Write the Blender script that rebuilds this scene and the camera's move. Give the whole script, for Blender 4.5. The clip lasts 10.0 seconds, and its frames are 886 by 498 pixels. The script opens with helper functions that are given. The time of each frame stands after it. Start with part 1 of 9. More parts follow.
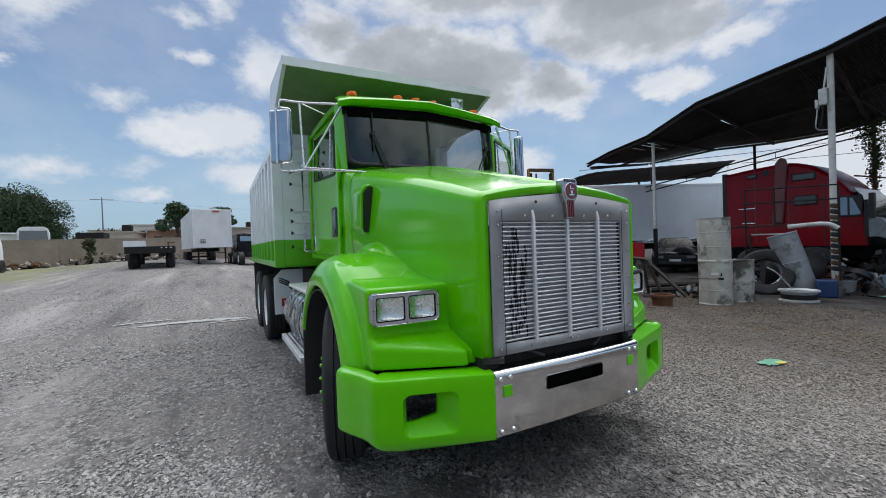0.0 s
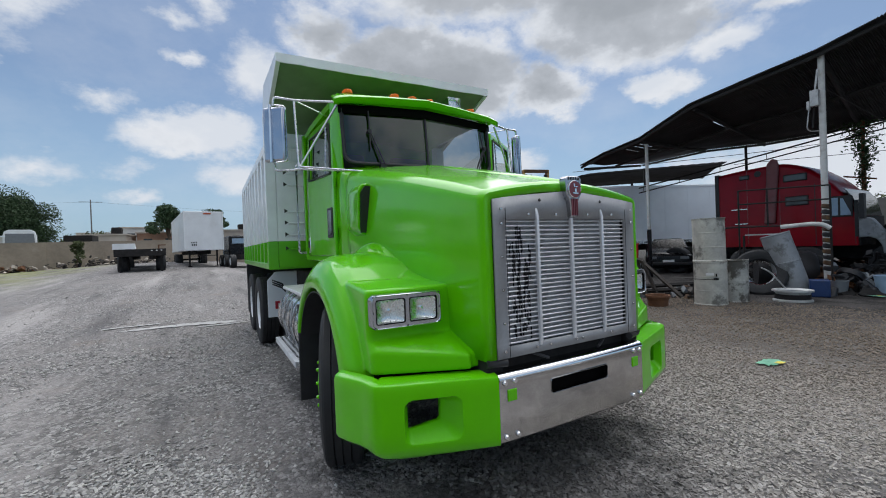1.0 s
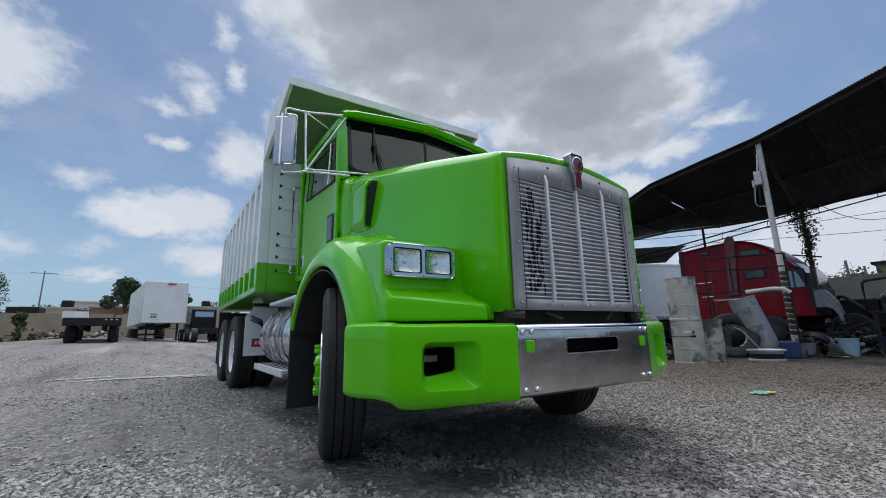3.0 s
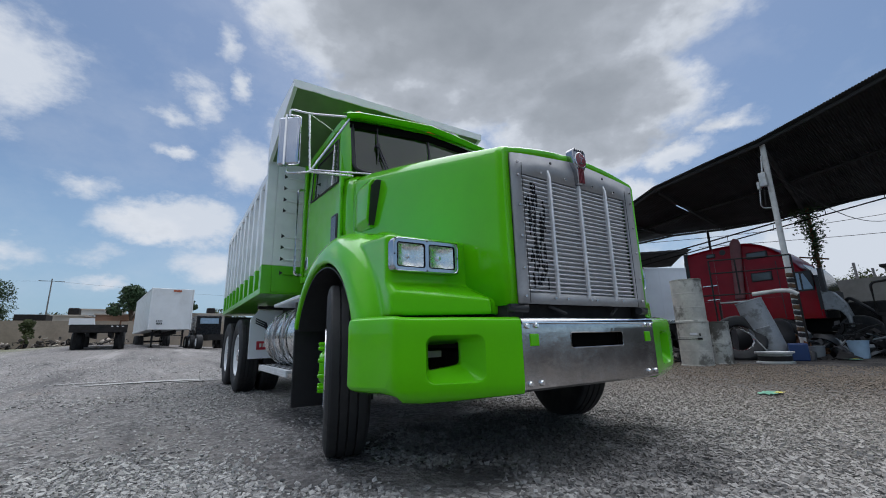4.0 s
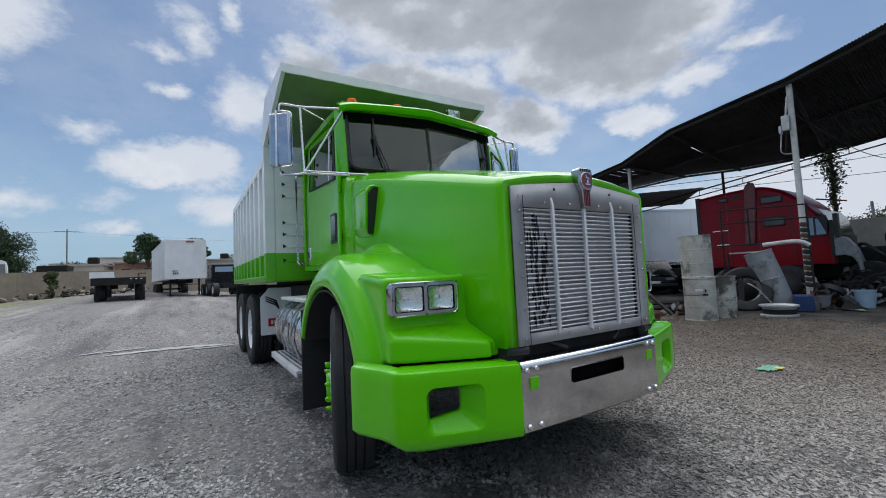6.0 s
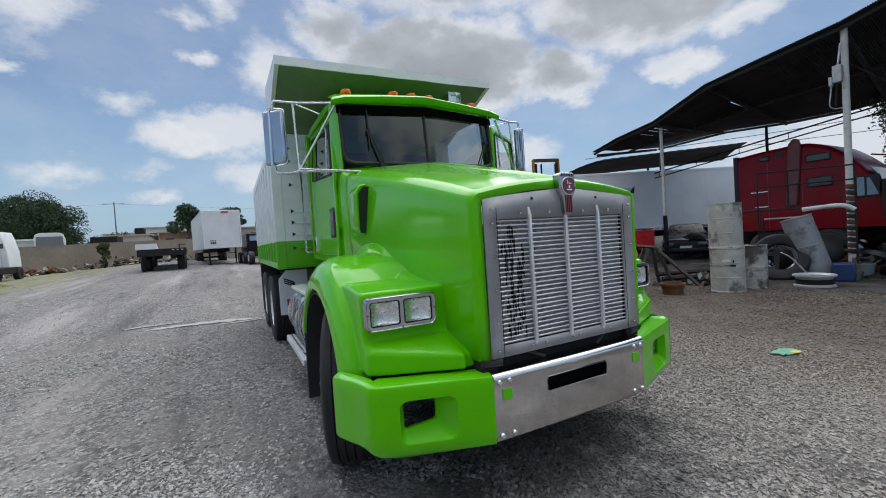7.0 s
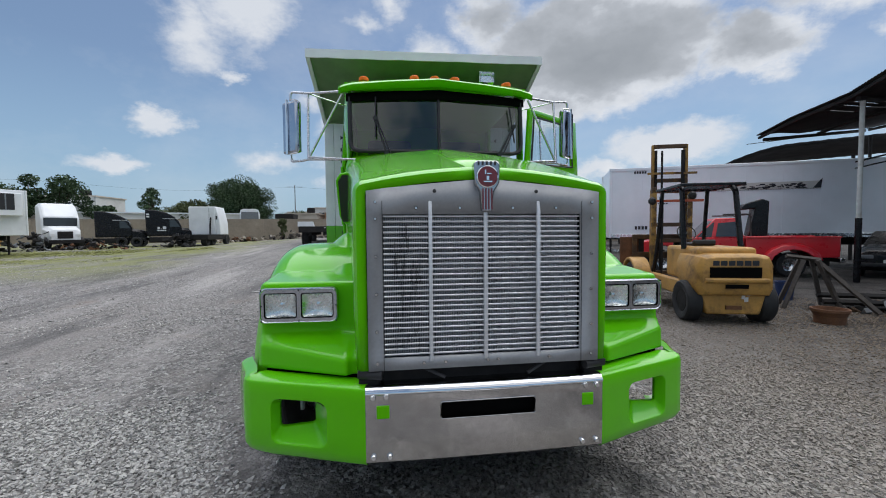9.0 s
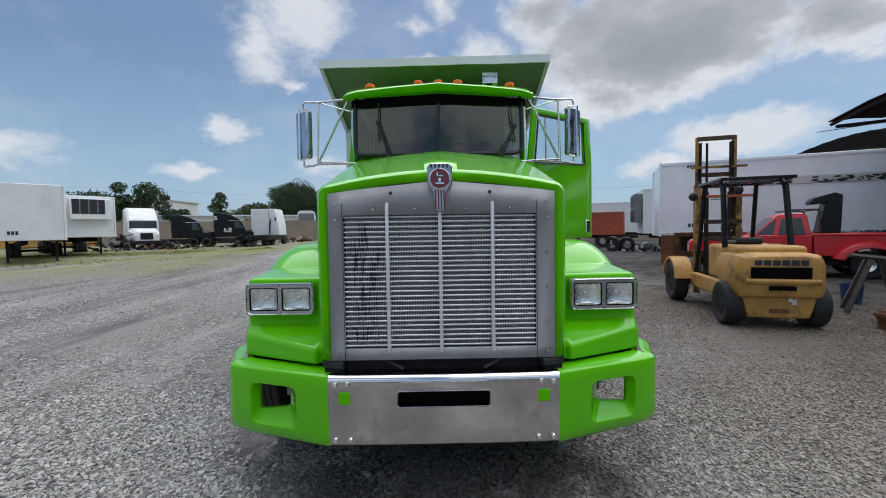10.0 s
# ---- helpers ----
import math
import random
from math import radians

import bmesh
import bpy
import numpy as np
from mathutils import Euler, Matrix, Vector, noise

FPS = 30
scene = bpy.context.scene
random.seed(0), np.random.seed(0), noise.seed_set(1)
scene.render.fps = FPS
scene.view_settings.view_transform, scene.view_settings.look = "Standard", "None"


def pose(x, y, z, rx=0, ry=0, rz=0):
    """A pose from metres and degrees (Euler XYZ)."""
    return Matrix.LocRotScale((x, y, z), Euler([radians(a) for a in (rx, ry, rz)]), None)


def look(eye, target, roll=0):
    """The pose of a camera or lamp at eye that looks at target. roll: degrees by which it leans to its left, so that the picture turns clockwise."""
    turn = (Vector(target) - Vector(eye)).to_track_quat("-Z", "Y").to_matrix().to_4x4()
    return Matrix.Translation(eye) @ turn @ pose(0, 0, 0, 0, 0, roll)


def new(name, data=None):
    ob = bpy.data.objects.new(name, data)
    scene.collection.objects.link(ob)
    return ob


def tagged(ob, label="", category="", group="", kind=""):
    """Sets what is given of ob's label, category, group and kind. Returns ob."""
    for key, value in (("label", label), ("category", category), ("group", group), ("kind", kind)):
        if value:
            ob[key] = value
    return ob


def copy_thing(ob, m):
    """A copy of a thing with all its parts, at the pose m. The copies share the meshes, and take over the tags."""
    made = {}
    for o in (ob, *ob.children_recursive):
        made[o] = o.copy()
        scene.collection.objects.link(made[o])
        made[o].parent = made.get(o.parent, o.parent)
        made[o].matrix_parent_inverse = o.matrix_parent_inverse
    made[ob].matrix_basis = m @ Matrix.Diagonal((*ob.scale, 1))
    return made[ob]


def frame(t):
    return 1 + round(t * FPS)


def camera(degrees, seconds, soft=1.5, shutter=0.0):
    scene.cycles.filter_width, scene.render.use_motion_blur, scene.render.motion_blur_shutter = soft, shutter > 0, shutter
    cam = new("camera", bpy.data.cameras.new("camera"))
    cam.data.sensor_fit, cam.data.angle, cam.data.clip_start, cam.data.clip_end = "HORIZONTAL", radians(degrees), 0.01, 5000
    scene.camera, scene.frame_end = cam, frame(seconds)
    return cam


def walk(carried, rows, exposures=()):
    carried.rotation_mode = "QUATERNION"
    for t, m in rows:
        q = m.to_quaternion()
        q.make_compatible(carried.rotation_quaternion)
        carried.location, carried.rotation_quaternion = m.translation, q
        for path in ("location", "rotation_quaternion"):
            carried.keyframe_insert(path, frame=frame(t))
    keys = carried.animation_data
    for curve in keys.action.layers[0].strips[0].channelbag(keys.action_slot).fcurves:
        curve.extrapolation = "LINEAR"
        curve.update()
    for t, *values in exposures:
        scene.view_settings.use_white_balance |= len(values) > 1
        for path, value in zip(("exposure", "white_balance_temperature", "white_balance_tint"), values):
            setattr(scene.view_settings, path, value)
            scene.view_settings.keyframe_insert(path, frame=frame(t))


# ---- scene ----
cam = camera(94.9, 10.0, soft=1.0)
PATH = [
    (0, (0.017, 0.041, 1.447), (1.024, 1.769, 1.424), -2.0),
    (0.5, (0.098, 0.043, 1.449), (1.096, 1.776, 1.423), -2.3),
    (1, (0.014, 0.121, 1.437), (1.049, 1.833, 1.422), -2.2),
    (1.5, (-0.19, 0.236, 1.42), (0.908, 1.907, 1.461), -1.6),
    (2, (-0.2, 0.251, 1.192), (0.937, 1.888, 1.36), -0.9),
    (2.5, (-0.189, 0.257, 0.889), (0.954, 1.868, 1.202), -0.8),
    (2.7, (-0.188, 0.264, 0.813), (0.955, 1.865, 1.178), -1.0),
    (4, (-0.181, 0.278, 0.684), (0.935, 1.881, 1.115), -1.5),
    (4.5, (-0.182, 0.276, 0.672), (0.941, 1.875, 1.1), -1.5),
    (5, (-0.181, 0.271, 0.688), (0.949, 1.874, 1.078), -1.7),
    (5.5, (-0.159, 0.273, 0.85), (0.974, 1.896, 1.134), -2.1),
    (5.7, (-0.15, 0.265, 1.014), (0.979, 1.902, 1.233), -2.5),
    (6.8, (0.026, 0.071, 1.481), (1.026, 1.802, 1.434), -3.9),
    (7, (0.118, 0.052, 1.486), (1.084, 1.802, 1.43), -3.8),
    (7.5, (0.446, 0.013, 1.496), (1.292, 1.824, 1.446), -2.8),
    (8, (0.789, -0.117, 1.477), (1.477, 1.76, 1.42), -1.4),
    (8.5, (1.068, -0.154, 1.482), (1.581, 1.778, 1.404), -0.7),
    (9, (1.343, -0.107, 1.48), (1.664, 1.865, 1.395), -0.5),
    (9.5, (1.624, -0.196, 1.481), (1.792, 1.795, 1.402), -0.5),
    (10, (1.784, -0.253, 1.475), (1.855, 1.744, 1.39), -0.9),
]
walk(cam, [(t, look(eye, target, roll)) for t, eye, target, roll in PATH], exposures=[(0, 0.05, 6250, 10), (2.0, 0.05, 6250, 10), (2.7, 0.0, 6150, 10), (4, -0.06, 6050, 10), (5.5, -0.05, 6050, 10), (6.8, 0.03, 6250, 10), (10, 0.02, 6250, 10)])

# ---- sky and sun ----
SUN_ELEV, SUN_TURN = radians(70), radians(42)
world = bpy.data.worlds.new("sky")
scene.world = world
world.use_nodes = True
wn, wl = world.node_tree.nodes, world.node_tree.links
wn.clear()


def wnode(kind, **values):
    n = wn.new(kind)
    for key, value in values.items():
        n.inputs[key].default_value = value
    return n


def wmath(op, a, b=None, clamp=False):
    n = wn.new("ShaderNodeMath")
    n.operation, n.use_clamp = op, clamp
    for i, v in enumerate((a, b)):
        if v is None:
            continue
        if isinstance(v, (int, float)):
            n.inputs[i].default_value = v
        else:
            wl.new(v, n.inputs[i])
    return n.outputs[0]


sky = wn.new("ShaderNodeTexSky")
sky.sky_type, sky.sun_disc = "NISHITA", False
sky.sun_elevation, sky.sun_rotation = SUN_ELEV, SUN_TURN
sky.air_density, sky.dust_density, sky.ozone_density = 1.0, 1.6, 2.0
coord = wn.new("ShaderNodeTexCoord")
split = wn.new("ShaderNodeSeparateXYZ")
wl.new(coord.outputs["Generated"], split.inputs[0])


def wnoise(scale, detail, rough, offset):
    mp = wn.new("ShaderNodeMapping")
    mp.inputs["Location"].default_value = offset
    mp.inputs["Scale"].default_value = (1.0, 1.0, 1.7)
    wl.new(coord.outputs["Generated"], mp.inputs["Vector"])
    n = wnode("ShaderNodeTexNoise", Scale=scale, Detail=detail, Roughness=rough)
    wl.new(mp.outputs[0], n.inputs["Vector"])
    return n.outputs["Fac"]


azimuth = wmath("MULTIPLY", wmath("ARCTAN2", split.outputs[0], split.outputs[1]), 57.2958)
elevation = wmath("MULTIPLY", wmath("ARCSINE", split.outputs[2]), 57.2958)


def wander(scale, detail, amount, offset):
    """Noise that pulls the cloud outlines about, in degrees."""
    mp = wn.new("ShaderNodeMapping")
    mp.inputs["Location"].default_value, mp.inputs["Scale"].default_value = offset, (1.0, 1.0, 1.5)
    wl.new(coord.outputs["Generated"], mp.inputs["Vector"])
    n = wnode("ShaderNodeTexNoise", Scale=scale, Detail=detail, Roughness=0.62)
    wl.new(mp.outputs[0], n.inputs["Vector"])
    v = wn.new("ShaderNodeVectorMath")
    v.operation = "MULTIPLY_ADD"
    wl.new(n.outputs["Color"], v.inputs[0])
    v.inputs[1].default_value, v.inputs[2].default_value = (amount, amount * 0.7, 0), (-amount / 2, -amount * 0.35, 0)
    return v.outputs[0]


def vadd(a, b):
    v = wn.new("ShaderNodeVectorMath")
    wl.new(a, v.inputs[0]), wl.new(b, v.inputs[1])
    return v.outputs[0]


place = wn.new("ShaderNodeCombineXYZ")
wl.new(azimuth, place.inputs[0]), wl.new(elevation, place.inputs[1])
place = vadd(vadd(place.outputs[0], wander(5.0, 6, 7.0, (2.3, 0.7, 1.9))), wander(19.0, 8, 4.5, (0.4, 5.2, 1.0)))


def lobe(az, el, wide, high, gain):
    """One cloud mass round a direction of the sky; 1 in its middle, 0 at its edge, below 0 outside."""
    d, m, q = (wn.new("ShaderNodeVectorMath") for _ in range(3))
    d.operation, m.operation, q.operation = "SUBTRACT", "MULTIPLY", "LENGTH"
    wl.new(place, d.inputs[0])
    d.inputs[1].default_value = (az, el, 0)
    wl.new(d.outputs[0], m.inputs[0])
    m.inputs[1].default_value = (math.cos(radians(el)) / wide, 1.0 / high, 0)
    wl.new(m.outputs[0], q.inputs[0])
    mr = wn.new("ShaderNodeMapRange")
    mr.inputs["From Min"].default_value, mr.inputs["From Max"].default_value = 1.35, 0.0
    mr.inputs["To Min"].default_value, mr.inputs["To Max"].default_value = 0.0, gain
    wl.new(q.outputs["Value"], mr.inputs["Value"])
    return mr.outputs[0]


# azimuth, elevation, half width, half height, thickness
CLOUDS = [(44, 47, 23.5, 17.5, 2.3), (29, 22, 13, 6.5, 1.7), (57, 29, 12, 7.5, 1.6), (16, 27, 4.5, 4, 0.9), (46, 19.5, 6, 3.5, 1.1), (24, 17, 6, 3.5, 1.0), (38, 10.5, 8, 2.6, 1.0), (30, 8.5, 4, 1.8, 0.8), (60.8, 18.6, 4.6, 2.1, 0.9), (66, 21.8, 5, 1.9, 0.7), (72.4, 23.6, 4, 1.5, 0.55),
          (88, 6, 30, 8.5, 1.0), (0.4, 14.4, 7.4, 3.1, 1.05), (8, 22, 4.5, 4.5, 0.72), (5, 9.5, 5, 2.6, 0.62), (-5, 10, 5, 1.6, 0.42), (-13.5, 9.2, 5, 2.4, 0.52), (-8.3, 17.3, 3.4, 1.8, 0.50), (-1.8, 26.3, 2.6, 1.6, 0.48),
          (1.6, 29, 3.4, 3.0, 0.62), (4, 36, 2.0, 2.6, 0.55), (6.4, 31.6, 1.6, 2.2, 0.55), (-0.2, 22.4, 3, 1.2, 0.5), (-16, 26.5, 6.5, 6.5, 0.76), (-21, 22, 5, 5, 0.62), (-25.3, 12.4, 3.0, 1.8, 0.8), (-29.5, 7.7, 4.4, 1.4, 0.8), (-18.3, 18.9, 2, 1.2, 0.75),
          (-45, 9, 6, 2, 0.6), (-5.5, 6.8, 3, 1.2, 0.5), (-80, 40, 26, 18, 1.3), (150, 45, 30, 22, 1.5), (-140, 35, 26, 18, 1.3)]
mass = lobe(*CLOUDS[0])
for n, spot in enumerate(CLOUDS[1:]):
    mass = wmath("MAXIMUM", mass, lobe(*spot))
    if n == 4:
        bank = mass
fluff = wmath("MULTIPLY", wmath("SUBTRACT", wnoise(9.0, 10, 0.64, (3.1, 1.7, 0.4)), 0.5), 0.85)
dens = wmath("ADD", fluff, mass)
cover = wn.new("ShaderNodeMapRange")
cover.interpolation_type = "SMOOTHSTEP"
cover.inputs["From Min"].default_value, cover.inputs["From Max"].default_value = 0.12, 0.58
wl.new(dens, cover.inputs["Value"])
# a thin torn veil between the clouds
veil = wn.new("ShaderNodeMapRange")
veil.inputs["From Min"].default_value, veil.inputs["From Max"].default_value = 0.46, 0.78
veil.inputs["To Max"].default_value = 0.26
wl.new(wnoise(4.0, 9, 0.62, (7.0, 1.1, 2.4)), veil.inputs["Value"])
cloudy = wmath("MAXIMUM", cover.outputs[0], veil.outputs[0])
# thick parts are grey below, thin rims are bright
shade = wn.new("ShaderNodeValToRGB")
shade.color_ramp.elements[0].position, shade.color_ramp.elements[0].color = 0.14, (7.0, 7.2, 7.5, 1)
shade.color_ramp.elements[1].position, shade.color_ramp.elements[1].color = 0.95, (2.9, 3.05, 3.2, 1)
for spot, tone in ((0.25, (7.7, 7.75, 7.85, 1)), (0.35, (6.6, 6.75, 6.95, 1)), (0.45, (4.7, 4.85, 5.05, 1)), (0.62, (3.7, 3.85, 4.0, 1))):
    shade.color_ramp.elements.new(spot).color = tone
relief = wmath("MULTIPLY", wmath("SUBTRACT", wnoise(5.0, 5, 0.5, (3.1, 1.7, 0.46)), wnoise(5.0, 5, 0.5, (3.1, 1.7, 0.40))), 0.8)
lump = wmath("MULTIPLY", wmath("SUBTRACT", wnoise(5.5, 8, 0.58, (1.2, 4.4, 3.0)), 0.5), 0.95)
wl.new(wmath("ADD", wmath("ADD", wmath("MULTIPLY", bank, 0.42), 0.14), wmath("ADD", relief, wmath("MULTIPLY", lump, 0.40))), shade.inputs["Fac"])
# haze whitens the sky near the horizon
haze = wn.new("ShaderNodeMapRange")
haze.inputs["From Min"].default_value, haze.inputs["From Max"].default_value = 0.0, 0.34
haze.inputs["To Min"].default_value, haze.inputs["To Max"].default_value = 0.66, 0.10
wl.new(split.outputs[2], haze.inputs["Value"])


def wmix(fac, a, b):
    n = wn.new("ShaderNodeMix")
    n.data_type = "RGBA"
    wl.new(fac, n.inputs["Factor"])
    for v, sock in ((a, n.inputs[6]), (b, n.inputs[7])):
        if isinstance(v, tuple):
            sock.default_value = v
        else:
            wl.new(v, sock)
    return n.outputs[2]


hazy = wmix(haze.outputs[0], sky.outputs[0], (3.4, 5.35, 7.1, 1))
full = wmix(wmath("MULTIPLY", cloudy, 0.95), hazy, shade.outputs[0])
back = wnode("ShaderNodeBackground", Strength=0.10)
wl.new(full, back.inputs["Color"])
wl.new(back.outputs[0], wn.new("ShaderNodeOutputWorld").inputs["Surface"])

sun = new("sun", bpy.data.lights.new("sun", "SUN"))
sun.data.energy, sun.data.angle, sun.data.color = 2.95, radians(92), (1.0, 0.97, 0.93)
sun.matrix_world = look((0, 0, 30), (-math.sin(SUN_TURN) * math.cos(SUN_ELEV), -math.cos(SUN_TURN) * math.cos(SUN_ELEV), 30 - math.sin(SUN_ELEV)))

# ---- materials ----
def mat(name, color, rough=0.5, metal=0.0, coat=0.0, grain=0.12, grain_scale=6.0, fine=0.0, fine_scale=120.0, bump=0.0, bump_scale=60.0,
        dirt=0.0, dirt_color=(0.16, 0.14, 0.12), dirt_scale=2.2, spec=0.5, vary=0.0, bump_dist=0.01, dirt_from=0.52, dirt_span=0.20):
    """A painted, metal, rubber or stone surface: colour shifted by broad and fine noise, dirt patches, uneven gloss and fine relief."""
    m = bpy.data.materials.new(name)
    m.use_nodes = True
    n, l = m.node_tree.nodes, m.node_tree.links
    b = n["Principled BSDF"]
    b.inputs["Metallic"].default_value, b.inputs["Coat Weight"].default_value = metal, coat
    b.inputs["Coat Roughness"].default_value = 0.06
    b.inputs["Specular IOR Level"].default_value = spec
    tc = n.new("ShaderNodeTexCoord")

    def noise_at(scale, detail=4, rough_=0.55):
        t = n.new("ShaderNodeTexNoise")
        t.inputs["Scale"].default_value, t.inputs["Detail"].default_value, t.inputs["Roughness"].default_value = scale, detail, rough_
        l.new(tc.outputs["Object"], t.inputs["Vector"])
        return t.outputs["Fac"]

    def ramp(fac, a, c, lo=0.0, hi=1.0):
        r = n.new("ShaderNodeMapRange")
        r.inputs["From Min"].default_value, r.inputs["From Max"].default_value = a, c
        r.inputs["To Min"].default_value, r.inputs["To Max"].default_value = lo, hi
        l.new(fac, r.inputs["Value"])
        return r.outputs[0]

    def mixc(fac, a, c, how="MIX"):
        x = n.new("ShaderNodeMix")
        x.data_type, x.blend_type = "RGBA", how
        if isinstance(fac, float):
            x.inputs["Factor"].default_value = fac
        else:
            l.new(fac, x.inputs["Factor"])
        for v, s in ((a, x.inputs[6]), (c, x.inputs[7])):
            if isinstance(v, tuple):
                s.default_value = (*v, 1) if len(v) == 3 else v
            else:
                l.new(v, s)
        return x.outputs[2]

    broad = noise_at(grain_scale)
    col = mixc(ramp(broad, 0.3, 0.7), tuple(c * (1 - grain) for c in color), tuple(min(1, c * (1 + grain)) for c in color))
    if fine:
        col = mixc(ramp(noise_at(fine_scale, 3), 0.3, 0.7), mixc(1.0, col, (1 - fine,) * 3, "MULTIPLY"), col)
    if vary:
        oi = n.new("ShaderNodeObjectInfo")
        col = mixc(ramp(oi.outputs["Random"], 0, 1, 0.0, 1.0), mixc(1.0, col, (1 - vary,) * 3, "MULTIPLY"), col)
    if dirt:
        d = ramp(noise_at(dirt_scale, 8, 0.65), dirt_from, dirt_from + dirt_span, 0.0, dirt)
        col = mixc(d, col, dirt_color)
    l.new(col, b.inputs["Base Color"])
    l.new(ramp(noise_at(grain_scale * 2.3, 6), 0.3, 0.7, max(0.02, rough - 0.06), min(1, rough + 0.08 + dirt * 0.1)), b.inputs["Roughness"])
    if bump:
        bp = n.new("ShaderNodeBump")
        bp.inputs["Strength"].default_value, bp.inputs["Distance"].default_value = bump, bump_dist
        l.new(noise_at(bump_scale, 5), bp.inputs["Height"])
        l.new(bp.outputs[0], b.inputs["Normal"])
    return m


def glass(name, tint, rough=0.0, clear=0.6, shine=0.05):
    """Window glass: mirror gloss over a tinted see-through pane."""
    m = bpy.data.materials.new(name)
    m.use_nodes = True
    n, l = m.node_tree.nodes, m.node_tree.links
    n.remove(n["Principled BSDF"])
    tr, gl, fr, mx = n.new("ShaderNodeBsdfTransparent"), n.new("ShaderNodeBsdfGlossy"), n.new("ShaderNodeLayerWeight"), n.new("ShaderNodeMixShader")
    pw, ad = n.new("ShaderNodeMath"), n.new("ShaderNodeMath")
    pw.operation, ad.operation, ad.use_clamp = "POWER", "ADD", True
    pw.inputs[1].default_value, ad.inputs[1].default_value = 4.0, shine
    tr.inputs["Color"].default_value = (*(c * clear for c in tint), 1)
    gl.inputs["Roughness"].default_value = rough + 0.02
    fr.inputs["Blend"].default_value = 0.5
    l.new(fr.outputs["Facing"], pw.inputs[0]), l.new(pw.outputs[0], ad.inputs[0])
    l.new(ad.outputs[0], mx.inputs[0]), l.new(tr.outputs[0], mx.inputs[1]), l.new(gl.outputs[0], mx.inputs[2])
    l.new(mx.outputs[0], n["Material Output"].inputs["Surface"])
    return m


GREEN = mat("green_paint", (0.116, 0.520, 0.0), 0.42, spec=0.04, coat=1.0, grain=0.04, grain_scale=3, bump=0.03, bump_scale=7, fine=0.03)


def clear_coat(m, low, high, ior):
    """Clear lacquer: little gloss face on, strong at a slant."""
    n, l = m.node_tree.nodes, m.node_tree.links
    b, lw, mr = n["Principled BSDF"], n.new("ShaderNodeLayerWeight"), n.new("ShaderNodeMapRange")
    b.inputs["Coat Roughness"].default_value, b.inputs["Coat IOR"].default_value = 0.11, ior
    lw.inputs["Blend"].default_value = 0.5
    mr.inputs["From Min"].default_value, mr.inputs["From Max"].default_value = 0.08, 0.50
    mr.inputs["To Min"].default_value, mr.inputs["To Max"].default_value = low, high
    l.new(lw.outputs["Facing"], mr.inputs["Value"]), l.new(mr.outputs[0], b.inputs["Coat Weight"])


clear_coat(GREEN, 0.10, 0.95, 1.66)
# dull green with the underside's shade darkened into the base colour
CANOPY = mat("shaded_green_underside", (0.155, 0.255, 0.11), 0.55, grain=0.12, dirt=0.2, dirt_color=(0.2, 0.26, 0.16), bump=0.05, bump_scale=9)
GREEN_BED = mat("green_bed_paint", (0.105, 0.45, 0.004), 0.35, spec=0.4, coat=0.35, grain=0.05, dirt=0.12, bump=0.06, bump_scale=9)
WHITE_BED = mat("white_bed_paint", (0.80, 0.835, 0.845), 0.35, coat=0.3, grain=0.05, dirt=0.10, dirt_color=(0.4, 0.4, 0.38), bump=0.06, bump_scale=9)
WHITE = mat("white_paint", (0.76, 0.78, 0.79), 0.45, grain=0.06, grain_scale=1.2, dirt=0.25, dirt_color=(0.42, 0.40, 0.36), dirt_scale=0.9)
GREY_BOX = mat("pale_aluminium_sheet", (0.85, 0.89, 0.94), 0.34, coat=0.4, grain=0.06, grain_scale=0.8, dirt=0.15, dirt_color=(0.52, 0.54, 0.57), dirt_scale=0.7)
STEEL = mat("worn_brushed_steel", (0.52, 0.51, 0.505), 0.11, metal=1.0, grain=0.16, grain_scale=5, fine=0.10, fine_scale=40, dirt=0.16, dirt_color=(0.40, 0.40, 0.41), dirt_scale=6, bump=0.05, bump_scale=30)
GRILLE_STEEL = mat("grey_grille_sheet", (0.33, 0.335, 0.345), 0.46, metal=0.35, grain=0.12, grain_scale=5, fine=0.08, fine_scale=70, dirt=0.2, dirt_color=(0.26, 0.26, 0.27), dirt_scale=5)
SCREEN = mat("grey_core_fin", (0.52, 0.53, 0.55), 0.6, grain=0.1, grain_scale=8, fine=0.2, fine_scale=300, dirt=0.3, dirt_color=(0.35, 0.35, 0.35), dirt_scale=4)
SLAT = mat("polished_slat", (0.74, 0.745, 0.76), 0.44, metal=0.45, grain=0.08, grain_scale=20, dirt=0.25, dirt_color=(0.3, 0.3, 0.3), dirt_scale=12)
CHROME = mat("chrome", (0.82, 0.83, 0.85), 0.08, metal=1.0, grain=0.03, dirt=0.1, dirt_color=(0.5, 0.5, 0.5), dirt_scale=9)
DARK_CHROME = mat("dull_chrome", (0.42, 0.42, 0.44), 0.18, metal=1.0, grain=0.05, dirt=0.3, dirt_color=(0.2, 0.2, 0.2), dirt_scale=14)
MIRROR_CASE = mat("polished_mirror_case", (0.50, 0.53, 0.60), 0.16, metal=1.0, grain=0.06, dirt=0.15, dirt_color=(0.4, 0.4, 0.42), dirt_scale=6)
ALU = mat("polished_aluminium", (0.70, 0.71, 0.73), 0.22, metal=1.0, grain=0.06, dirt=0.3, dirt_color=(0.4, 0.4, 0.41), dirt_scale=5)
TREAD_PLATE = mat("tread_plate", (0.78, 0.79, 0.80), 0.4, metal=0.5, grain=0.1, dirt=0.3, dirt_color=(0.3, 0.3, 0.3), dirt_scale=8)
